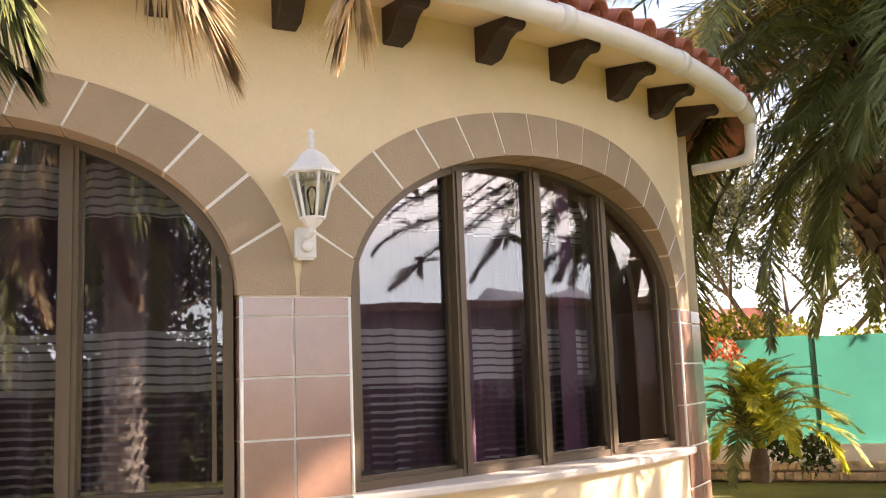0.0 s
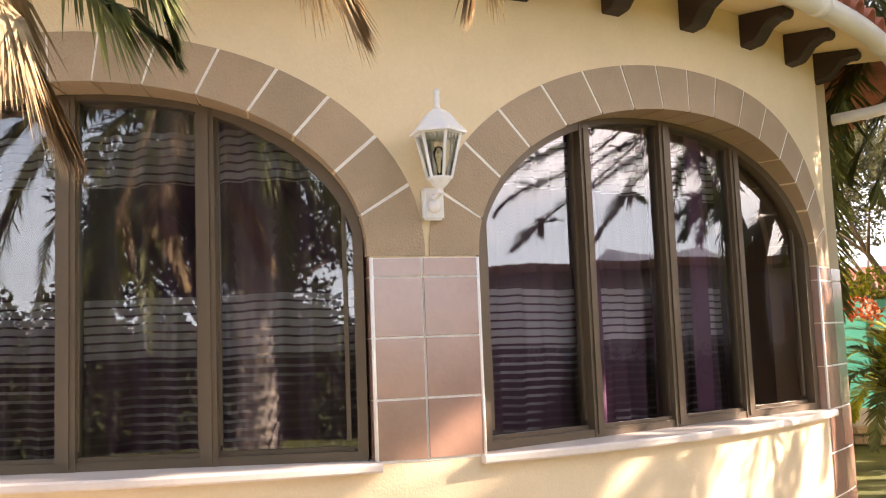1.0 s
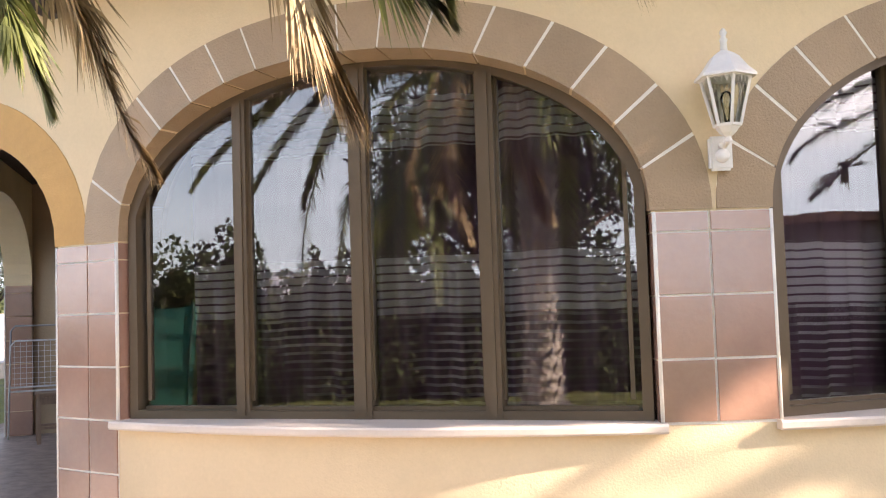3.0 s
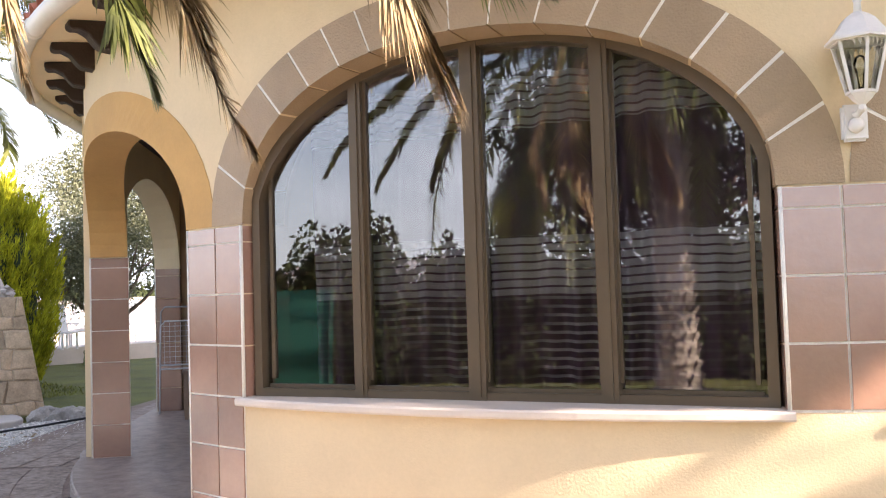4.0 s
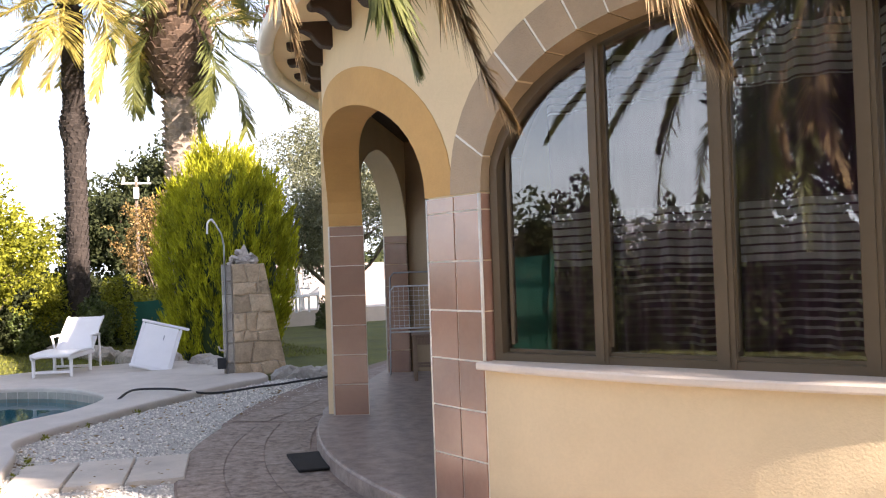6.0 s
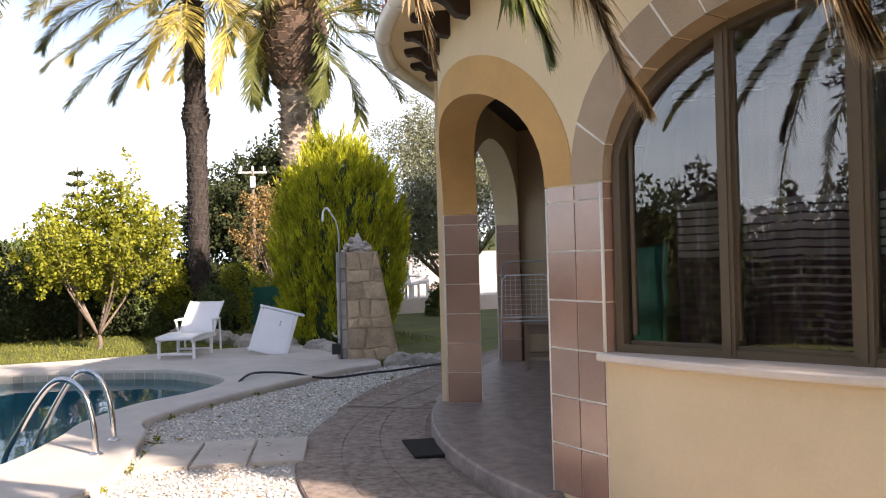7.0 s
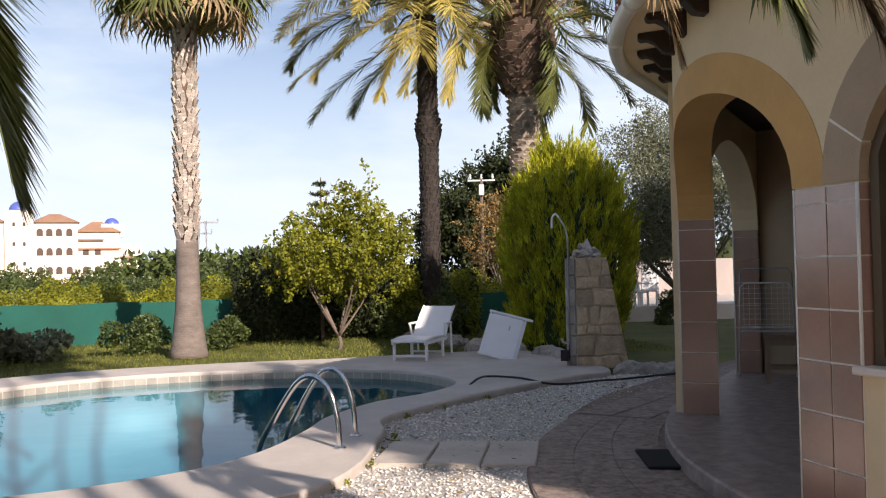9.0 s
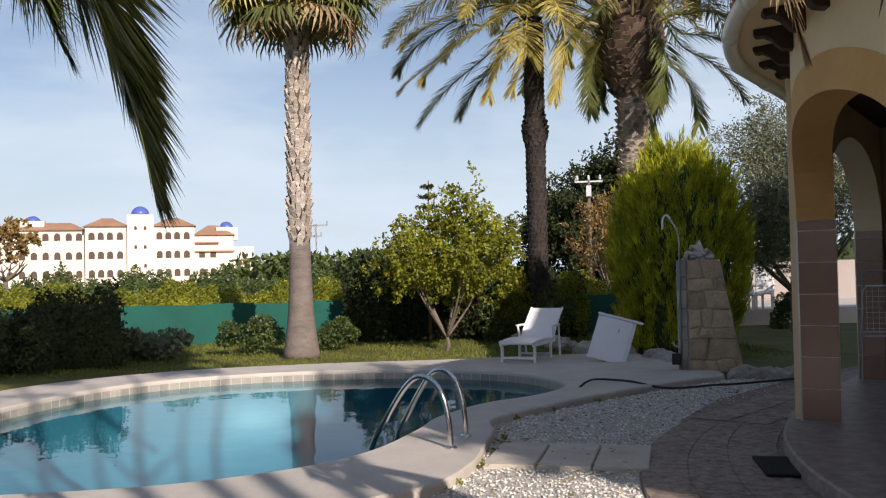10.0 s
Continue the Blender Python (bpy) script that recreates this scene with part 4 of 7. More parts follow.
roof = bpy.data.objects["roof_deck"]
COVER, PAN = barrel_tile(0.62, 0.095, 0.08), barrel_tile(0.62, 0.085, 0.07)
for k in range(65):
    phi = 77 - 2.3 * k
    for me, off, dz, turn in ((COVER, 0.0, 0.075, 0), (PAN, 1.15, 0.115, 180)):
        p = eave_at(phi - off, EAVE_OUT + (0.06 if turn == 0 else 0.03), 3.545 + dz)
        shared("roof_tile", me, roof if phi > EAVE_TURN else side_roof, pose(p.x, p.y, p.z, 0, 0, max(phi - off, EAVE_TURN) + 90) @ pose(0, 0, 0, turn, -17, 0))


# wall lantern between the windows
def wall_lantern(phi, z):
    p = drum(phi, RAD + 0.012, z)
    root = empty("wall_lantern", pose(p.x, p.y, p.z, 0, 0, phi - 90) @ Matrix.Diagonal((0.94, 0.94, 0.94, 1)), "white hexagonal wall lantern with clear glass on the arch", "lantern")
    g = Geo()
    g.box((0.02, 0, -0.23), (0.045, 0.115, 0.17))
    bp = part("back_plate", rounded(g, 0.012, 2), M_WHITEPAINT, root)
    part("sensor", Geo().lathe([(0.034, 0), (0.034, 0.02), (0.026, 0.034), (0.01, 0.04)], 14).out(), M_WHITEPAINT, bp, "round pale sensor eye", True).matrix_basis = pose(0.042, -0.0, -0.245, 0, 90, 0)
    part("arm", Geo().tube(spline([(0.03, 0, -0.19), (0.09, 0, -0.20), (0.14, 0, -0.18), (0.15, 0, -0.14)], 6), 0.014, 8).out(), M_WHITEPAINT, root, "", True)
    c = (0.15, 0, 0)
    part("finial_base", Geo().lathe([(0.012, -0.20), (0.02, -0.19), (0.016, -0.17), (0.04, -0.15), (0.055, -0.13), (0.06, -0.115)], 6, c).out(), M_WHITEPAINT, root)
    hexa = lambda r, z, off=0.0: [Vector((c[0] + r * math.cos(math.tau * k / 6), r * math.sin(math.tau * k / 6), z)) for k in range(6)]  # noqa: E731
    lo, hi = hexa(0.062, -0.115), hexa(0.118, 0.115)
    cage = empty("cage")
    cage.parent = root
    for k in range(6):
        part("bar", Geo().tube([lo[k], hi[k]], 0.009, 4).out(), M_WHITEPAINT, cage)
        part("rail", Geo().tube([lo[k], lo[(k + 1) % 6]], 0.009, 4).out(), M_WHITEPAINT, cage)
        part("rail", Geo().tube([hi[k], hi[(k + 1) % 6]], 0.011, 4).out(), M_WHITEPAINT, cage)
        a, b, d, e = lo[k], lo[(k + 1) % 6], hi[(k + 1) % 6], hi[k]
        pane = part("pane", ([a, b, d, e], [(0, 1, 2, 3)]), M_LAMPGLASS, cage)
        pane.visible_shadow = False
        t = Geo()
        for j in range(5):
            u, w = j / 5, (j + 1) / 5
            top0, top1 = e.lerp(d, u), e.lerp(d, w)
            t.add([top0, top1, top0.lerp(top1, 0.5) + (a - e) * 0.16], [(0, 1, 2)])
        part("scalloped_trim", t.out(), M_WHITEPAINT, cage)
    part("bulb", Geo().lathe([(0.012, -0.11), (0.014, -0.06), (0.026, -0.01), (0.03, 0.02), (0.02, 0.045), (0.004, 0.055)], 10, c).out(), M_LAMPGLASS, root, "clear glass bulb", True)
    rf = Geo()
    rings = [hexa(0.150, 0.112), hexa(0.150, 0.124), hexa(0.112, 0.160), hexa(0.072, 0.215), hexa(0.045, 0.235), hexa(0.018, 0.250)]
    rf.v = [v for r in rings for v in r]
    rf.f = [(i * 6 + k, i * 6 + (k + 1) % 6, (i + 1) * 6 + (k + 1) % 6, (i + 1) * 6 + k) for i in range(len(rings) - 1) for k in range(6)] + [tuple(reversed(range(6))), tuple(range(30, 36))]
    part("roof", rf.out(), M_WHITEPAINT, root)
    part("finial", Geo().lathe([(0.018, 0.245), (0.015, 0.29), (0.02, 0.30), (0.011, 0.32), (0.018, 0.335), (0.016, 0.345), (0.004, 0.36)], 10, c).out(), M_WHITEPAINT, root, "", True)


wall_lantern(38.3, 2.487)


# porch furniture
def drying_rack(m):
    root = empty("drying_rack", m, "grey wire clothes rack folded upright on the porch", "clothes rack")
    for y, lean, hgt, name in ((0.0, 0.0, 1.18, "front_frame"), (0.12, 0.10, 1.36, "back_frame")):
        w = 0.34
        pts = [(-w, y - lean, 0.01), (-w + 0.03, y, hgt - 0.06), (-w + 0.08, y, hgt), (w - 0.08, y, hgt), (w - 0.03, y, hgt - 0.06), (w, y - lean, 0.01)]
        fr = part(name, Geo().tube(pts, 0.011, 6).out(), M_WIRE if name == "front_frame" else M_LATTICE, root, "", True)
        part("cross_bar", Geo().tube([(-w + 0.01, y - lean * 0.4, 0.62), (w - 0.01, y - lean * 0.4, 0.62)], 0.009, 6).out(), M_WIRE, fr)
        part("cross_bar", Geo().tube([(-w + 0.01, y - lean * 0.45, 0.57), (w - 0.01, y - lean * 0.45, 0.57)], 0.009, 6).out(), M_WIRE, fr)
    for k in range(9):
        x = -0.27 + 0.0675 * k
        part("wire", Geo().tube([(x, 0.02, 0.62), (x, 0.02, 1.16)], 0.004, 4).out(), M_WIRE, root)
    for k in range(8):
        z = 0.66 + 0.065 * k
        part("wire", Geo().tube([(-0.29, 0.025, z), (0.29, 0.025, z)], 0.004, 4).out(), M_WIRE, root)


drying_rack(pose(-11.14, 6.05, 0.15, 0, 0, 60))


def wooden_chair(m):
    root = empty("wooden_stool", m, "brown wooden stool with worn square seat on the porch", "stool")
    g = Geo()
    g.box((0, 0, 0.56), (0.46, 0.42, 0.04))
    part("seat", rounded(g, 0.01, 2), M_WOOD, root)
    for x in (-0.19, 0.19):
        for y in (-0.17, 0.17):
            part("leg", Geo().box((x, y, 0.27), (0.045, 0.045, 0.54)).out(), M_WOOD, root)
    for y in (-0.17, 0.17):
        part("apron", Geo().box((0, y, 0.49), (0.34, 0.022, 0.08)).out(), M_WOOD, root)
        part("stretcher", Geo().box((0, y, 0.18), (0.34, 0.022, 0.03)).out(), M_WOOD, root)


wooden_chair(pose(-10.66, 5.99, 0.15, 0, 0, 62))


# ---- plants ----
def np_mesh(name, v, f, material):
    me = bpy.data.meshes.new(name)
    me.vertices.add(len(v))
    me.vertices.foreach_set("co", np.asarray(v, dtype=np.float32).ravel())
    f = np.asarray(f, dtype=np.int32)
    n, k = f.shape
    me.loops.add(n * k)
    me.loops.foreach_set("vertex_index", f.ravel())
    me.polygons.add(n)
    me.polygons.foreach_set("loop_start", np.arange(0, n * k, k, dtype=np.int32))
    me.polygons.foreach_set("loop_total", np.full(n, k, dtype=np.int32))
    me.materials.append(material)
    me.update(calc_edges=True)
    return me


def leaves(centers, length, width, rng, up=0.2, outward=None):
    """Small pointed leaves, two triangles folded on the midrib, at the given places."""
    n = len(centers)
    d = rng.normal(size=(n, 3))
    d[:, 2] += up
    if outward is not None:
        d += outward
    d /= np.linalg.norm(d, axis=1)[:, None]
    s = np.cross(d, rng.normal(size=(n, 3)))
    s /= np.linalg.norm(s, axis=1)[:, None]
    ln = length * rng.uniform(0.6, 1.3, (n, 1))
    wd = width * rng.uniform(0.7, 1.2, (n, 1))
    nrm = np.cross(d, s)
    mid = centers + d * ln * 0.45 + nrm * wd * 0.2
    v = np.stack([centers, mid + s * wd, centers + d * ln, mid - s * wd], 1).reshape(-1, 3)
    i = np.arange(n)[:, None] * 4
    return v, i + np.array([[0, 1, 2, 3]])


def lumpy(n, rng, c, r, lumps=7, shell=0.55):
    """Places in a lumpy crown: clumps round the middle, most leaves near the clumps' outsides."""
    c, r = np.array(c), np.array(r)
    k = rng.normal(size=(lumps, 3))
    k /= np.linalg.norm(k, axis=1)[:, None]
    lc = k * rng.uniform(0.45, 0.80, (lumps, 1))
    lr = rng.uniform(0.25, 0.42, lumps)
    lc, lr = np.vstack([lc, [[0, 0, 0]]]), np.append(lr, 0.5)
    w = rng.integers(0, lumps + 1, n)
    d = rng.normal(size=(n, 3))
    d /= np.linalg.norm(d, axis=1)[:, None]
    q = lc[w] + d * (lr[w] * (shell + (1 - shell) * rng.random(n) ** 0.5))[:, None]
    return c + q * r, d


def twiggy(n, rng, c, r, lumps, twig, per=20):
    """A crown of small twigs: the clumps hold bunches of leaves, with gaps and stray shoots between them."""
    m = max(1, n // per)
    q, d = lumpy(m, rng, c, r, lumps, 0.3)
    q = q + d * (rng.random((m, 1)) ** 4 * twig * 2.5) + rng.normal(size=(m, 3)) * twig * 0.6
    w = rng.normal(size=(m, 3)) + d * 0.9 + np.array([0, 0, 0.5])
    w /= np.linalg.norm(w, axis=1)[:, None]
    k = np.repeat(np.arange(m), per)
    along = rng.uniform(-1, 1, (len(k), 1)) * twig
    return q[k] + w[k] * along + rng.normal(size=(len(k), 3)) * twig * 0.28, w[k]


def limb_set(base, top, spread, n, rng, r0, low=0.35):
    """A forked trunk: a bent stem and limbs that thin towards their ends."""
    g = Geo()
    base, top = Vector(base), Vector(top)
    fork = base.lerp(top, low)
    g.tube(spline([base, base.lerp(fork, 0.5) + Vector((0.04, 0.03, 0)), fork], 4), [r0 * (1.25 - 0.05 * k) for k in range(9)], 8)
    for k in range(n):
        a = math.tau * k / n + rng.uniform(-0.4, 0.4)
        end = top + Vector((math.cos(a) * spread, math.sin(a) * spread, rng.uniform(-0.35, 0.2) * spread))
        mid = fork.lerp(end, 0.5) + Vector((math.cos(a) * spread * 0.12, math.sin(a) * spread * 0.12, -0.05 * spread))
        line = spline([fork - Vector((0, 0, 0.03)), mid, end], 5)
        g.tube(line, [r0 * 0.75 * (1 - 0.85 * j / (len(line) - 1)) for j in range(len(line))], 6)
        sub = line[6]
        for s in (-1, 1):
            e2 = sub + Vector((math.cos(a + s) * spread * 0.45, math.sin(a + s) * spread * 0.45, spread * 0.35))
            g.tube([sub, sub.lerp(e2, 0.5) + Vector((0, 0, 0.04)), e2], [r0 * 0.3, r0 * 0.2, r0 * 0.07], 5)
    return g


def leafy_tree(name, base, top, crown, radii, n, leaf, material, label, bark=None, seed=1, lumps=9, trunk_r=0.09, limbs=5, fruit=0, low=0.35, twig=0.2, broad=0.28):
    rng = np.random.default_rng(seed)
    root = empty(name, pose(*base), label, "tree")
    o = Vector(base)
    part("trunk", limb_set((0, 0, -0.05), Vector(top) - o, radii[0] * 0.62, limbs, rng, trunk_r, low).out(), bark or M_BARKGREY, root, "", True)
    c, d = twiggy(n, rng, Vector(crown) - o, radii, lumps, twig)
    v, f = leaves(c, leaf, leaf * broad, rng, 0.0, d * 0.6)
    ob = new("crown", np_mesh("crown", v, f, material))
    ob.parent = root
    for k in range(fruit):
        q = c[rng.integers(0, len(c))]
        part("lemon", Geo().lathe([(0.004, -0.05), (0.026, -0.03), (0.036, 0), (0.026, 0.03), (0.004, 0.05)], 7, q).out(), M_LEMON, root, "yellow lemon", True)
    return root


def bush(name, base, radii, n, leaf, material, label, seed=1, lumps=7, category="bush", group="", kind=""):
    rng = np.random.default_rng(seed)
    c, d = lumpy(n, rng, (0, 0, radii[2] * 0.85), radii, lumps)
    keep = c[:, 2] > 0.0
    v, f = leaves(c[keep], leaf, leaf * 0.32, rng, 0.1, d[keep] * 0.6)
    ob = tagged(new(name, np_mesh(name, v, f, material)), label, category, group, kind)
    ob.matrix_world = pose(*base)
    return ob


def hedge(name, line, height, depth, n, leaf, material, label, seed=1, wave=0.25):
    """A long leafy mass along a line, with an uneven top."""
    rng = np.random.default_rng(seed)
    pts = np.array([tuple(p) for p in line])[:, :2]
    seg = np.linalg.norm(np.diff(pts, axis=0), axis=1)
    cum = np.r_[0, np.cumsum(seg)]
    u = rng.random(n) * cum[-1]
    x, y = np.interp(u, cum, pts[:, 0]), np.interp(u, cum, pts[:, 1])
    top = height * (1 + wave * (0.5 * np.sin(u * 1.9 + seed) + 0.35 * np.sin(u * 4.7 + 2 * seed) + 0.25 * np.sin(u * 11.0)))
    ang = rng.random(n) * math.pi
    rad = 0.6 + 0.4 * rng.random(n) ** 0.4
    k = np.searchsorted(cum, u).clip(1, len(seg)) - 1
    t = (pts[k + 1] - pts[k]) / seg[k][:, None]
    off = np.cos(ang) * depth * rad * (1 + 0.25 * np.sin(u * 5.3))
    z = np.abs(np.sin(ang)) ** 0.6 * top * rad
    z = np.where(rng.random(n) < 0.35, rng.random(n) * z, z)
    c = np.c_[x - t[:, 1] * off, y + t[:, 0] * off, z]
    v, f = leaves(c, leaf, leaf * 0.34, rng, 0.3)
    # inner mass, so that no light shows through the foot
    m = max(12, int(cum[-1] / 0.4))
    uu = np.linspace(0, cum[-1], m)
    hx, hy = np.interp(uu, cum, pts[:, 0]), np.interp(uu, cum, pts[:, 1])
    kk = np.searchsorted(cum, uu).clip(1, len(seg)) - 1
    tt = (pts[kk + 1] - pts[kk]) / seg[kk][:, None]
    hh = 0.82 * height * (1 + wave * (0.5 * np.sin(uu * 1.9 + seed) + 0.35 * np.sin(uu * 4.7 + 2 * seed) + 0.25 * np.sin(uu * 11.0)))
    core = []
    for ca, sa in ((1, 0), (0.8, 0.75), (0, 1), (-0.8, 0.75), (-1, 0)):
        core.append(np.c_[hx - tt[:, 1] * ca * depth * 0.55, hy + tt[:, 0] * ca * depth * 0.55, hh * sa])
    cv = np.stack(core, 1).reshape(-1, 3)
    i = np.arange(m - 1)[:, None] * 5
    cf = np.vstack([np.hstack([i + j, i + j + 1, i + j + 6, i + j + 5]) for j in range(4)])
    f = np.vstack([f, cf + len(v)])
    v = np.vstack([v, cv])
    return tagged(new(name, np_mesh(name, v, f, material)), label, "hedge", "", "stuff")


def frond_mesh(name, path, n, leaf, material, rng, width=0.014, rachis=0.02, droop=0.35, bare=0.12, spread=0.85, messy=0.12, tip=0.35, ruffle=0.0):
    """One feather leaf: a bowed midrib with long thin leaflets on both sides."""
    line = [Vector(p) for p in spline(path, 6)]
    g = Geo()
    m = len(line)
    g.tube(line, [rachis * (1 - 0.9 * k / (m - 1)) for k in range(m)], 5)
    for k in range(n):
        t = bare + (1 - bare) * (k + 0.5) / n
        x = t * (m - 1)
        i = min(int(x), m - 2)
        p = line[i].lerp(line[i + 1], x - i)
        d = (line[i + 1] - line[i]).normalized()
        side = d.cross(Vector((0, 0, 1)))
        if side.length < 0.05:
            side = d.orthogonal()
        side.normalize()
        up = side.cross(d).normalized()
        size = leaf * (tip + (1 - tip) * math.sin(math.pi * min(1.0, 0.18 + 0.82 * t))) * (1 - 0.35 * t)
        for s in (-1, 1):
            w = (d * (0.55 + 0.5 * t) + side * s * spread * (1 - 0.35 * t) + up * (0.25 + rng.uniform(-1.1, 0.7) * ruffle) + Vector(rng.normal(size=3)) * messy).normalized()
            ln = size * rng.uniform(0.8, 1.15)
            a = p + w * ln * 0.5 - Vector((0, 0, droop * ln * 0.18))
            b = p + w * ln - Vector((0, 0, droop * ln * 0.75))
            wide = w.cross(up if abs(w.dot(up)) < 0.9 else side).normalized() * width * rng.uniform(0.7, 1.2)
            g.add([p - wide * 0.5, p + wide * 0.5, a + wide, a - wide, b], [(0, 1, 2, 3), (3, 2, 4)])
    return mesh_from(name, *g.out(), material)


def scaly_trunk(height, radius, rows, per_row, scale, rng, fill=1.0, jut=0.03, core=True):
    """A palm stem clad in overlapping leaf bases. radius(u) for u from 0 to 1; jut: how far the stubs stand out."""
    g = Geo()
    if core:
        g.lathe([(radius(k / 24) * 0.97, height * k / 24) for k in range(25)], 16)
    for r in range(rows):
        u = (r + 0.5) / rows
        rad = radius(u)
        for k in range(per_row):
            a = math.tau * (k + 0.5 * (r % 2)) / per_row + rng.uniform(-0.08, 0.08)
            c, s = math.cos(a), math.sin(a)
            z = height * u + rng.uniform(-0.2, 0.2) * scale
            w = math.pi * rad / per_row * rng.uniform(0.75, 1.05) * fill
            j = jut * rng.uniform(0.6, 1.5)
            h = scale * rng.uniform(0.8, 1.2)
            p = lambda dr, dt, dz: Vector(((rad + dr) * c - dt * s, (rad + dr) * s + dt * c, z + dz))  # noqa: E731
            g.add([p(0, -w, -h * 0.4), p(0, w, -h * 0.4), p(j, w * 0.7, h * 0.45), p(j, -w * 0.7, h * 0.45), p(-0.01, 0, h * 0.75), p(0, 0, -h * 0.9)],
                  [(0, 5, 1), (0, 1, 2, 3), (3, 2, 4), (1, 4, 2), (0, 3, 4)])
    return g


def feather_palm(base, height, trunk_r, crown_r, fronds, label, seed, material, gold=0.0, dry=0.0, bulge=1.0, bark=None, tilt_low=-35, leaf=0.42, avoid=None, stubs=0.022, swollen=0.85, flared=0.35, rings=None):
    rng = np.random.default_rng(seed)
    root = empty("palm_tree", pose(*base), label, "palm tree")
    flare = lambda u: trunk_r * (1 + flared * max(0.0, 1 - u / (0.14 if flared < 0.5 else 0.45)) ** 1.5)  # noqa: E731
    hb = height * (1 - 0.16 * bulge)
    rows = max(8, int(hb / (0.13 if stubs < 0.03 else 0.19)))
    if rings:
        part("trunk", scaly_trunk(hb, flare, int(hb / rings), 10, rings * 0.62, rng, 0.86, stubs).out(), bark or M_BARKPALE, root)
    else:
        part("trunk", scaly_trunk(hb, flare, rows, 11, 0.12 if stubs < 0.03 else 0.2, rng, 1.0, stubs).out(), bark or M_BARKPALE, root)
    if bulge > 0:
        hh = height - hb
        swell = lambda u: trunk_r * (1.05 + swollen * math.sin(math.pi * min(1, (0.05 if rings else 0.15) + (0.9 if rings else 0.8) * u)))  # noqa: E731
        part("leaf_base_boss", scaly_trunk(hh, swell, max(6, int(hh / 0.12)), 14, 0.16, rng, 1.0, 0.085).out(), M_BARK if rings else bark or M_BARK, root, "rough brown boss of cut leaf bases").matrix_basis = pose(0, 0, hb)
    meshes = []
    for k in range(4):
        b = 0.28 + 0.16 * k
        path = [(0, 0, 0), (crown_r * 0.3, 0, crown_r * 0.14), (crown_r * 0.62, 0.03 * crown_r, crown_r * (0.16 - 0.18 * b)), (crown_r * 0.88, 0.05 * crown_r, -crown_r * (0.02 + 0.35 * b)), (crown_r, 0.06 * crown_r, -crown_r * (0.12 + 0.62 * b))]
        meshes.append([frond_mesh("frond", path, 170, leaf, m, rng, 0.0135, 0.03, 0.30, spread=1.1, messy=0.16, ruffle=0.8) for m in (material, M_FRONDGOLD, M_FRONDDRY)])
    for k in range(fronds):
        tilt = 70 + (tilt_low - 70) * ((k + 0.5) / fronds) ** 0.8 + rng.uniform(-6, 6)
        az = k * 137.5 + rng.uniform(-9, 9)
        u = rng.random()
        if avoid and tilt < avoid[2] and abs((az - avoid[0] + 180) % 360 - 180) < avoid[1]:
            continue
        kind = 2 if (tilt < -12 and u < dry) else 1 if (u < gold and tilt < 45) else 0
        ob = new("frond", meshes[int(rng.integers(0, 4))][kind])
        ob.parent = root
        ob.matrix_basis = pose(0, 0, height - 0.1 + 0.12 * (tilt / 70), 0, 0, az) @ pose(0, 0, 0, 0, -tilt, 0) @ Matrix.Diagonal((1, rng.choice((-1.0, 1.0)), 1, 1))
    return root


def near_frond(root, points, material, leaf, n, seed, width=0.012, droop=0.7, spread=0.5, messy=0.2, rachis=0.02, tip=0.3):
    rng = np.random.default_rng(seed)
    points = points[:-1] + [Vector(points[-2]).lerp(Vector(points[-1]), 0.45)]
    me = frond_mesh("frond", points, n, leaf, material, rng, width, rachis, droop, 0.3, spread, messy, tip)
    ob = new("frond", me)
    ob.parent = root
    ob.matrix_parent_inverse = Matrix.Translation(-root.matrix_world.translation)
    return ob


# the palm beside the camera, whose leaves hang into the view
PALM0 = (-1.55, -2.35, 0)
near_palm = feather_palm(PALM0, 4.6, 0.205, 3.3, 46, "date palm with scaly trunk and long drooping leaves over the terrace", 11, M_FROND, 0.1, 0.06, 1.0, M_BARKPALE, -28, avoid=(96.5, 71.5, 42), stubs=0.04, flared=0.5, rings=0.15)
H0 = Vector((-1.55, -2.35, 4.55))


def hang(*pts, rise=0.75):
    """A leaf from the crown over its bow to the hanging end."""
    first = Vector(pts[0])
    flat = H0.lerp(first, 0.45)
    top = Vector((flat.x, flat.y, H0.z + rise))
    far = H0.lerp(first, 0.85)
    return [H0, top, Vector((far.x, far.y, first.z + 0.75)), *pts]


near_frond(near_palm, hang((-2.92, 1.42, 2.75), (-2.89, 1.54, 2.49), (-2.83, 1.63, 2.21), (-2.74, 1.77, 1.92)), M_FRONDDRY, 0.26, 260, 1, 0.008, 0.9, 0.50, 0.2, 0.010)
near_frond(near_palm, hang((-3.02, 1.30, 2.70), (-2.99, 1.36, 2.49), (-2.96, 1.41, 2.35), (-2.94, 1.46, 2.17)), M_FROND, 0.25, 170, 2, 0.009, 0.7, 0.50, 0.12, 0.010)
near_frond(near_palm, hang((-3.15, 1.00, 2.75), (-3.13, 1.06, 2.49), (-3.11, 1.09, 2.33), (-3.10, 1.13, 2.14)), M_FRONDDRY, 0.16, 120, 3, 0.007, 0.9, 0.35, 0.14, 0.010)
near_frond(near_palm, hang((-2.47, 1.92, 2.85), (-2.43, 1.98, 2.63), (-2.38, 2.04, 2.42), (-2.31, 2.10, 2.24)), M_FRONDDRY, 0.32, 300, 4, 0.009, 0.95, 0.20, 0.11, 0.028, tip=0.75)
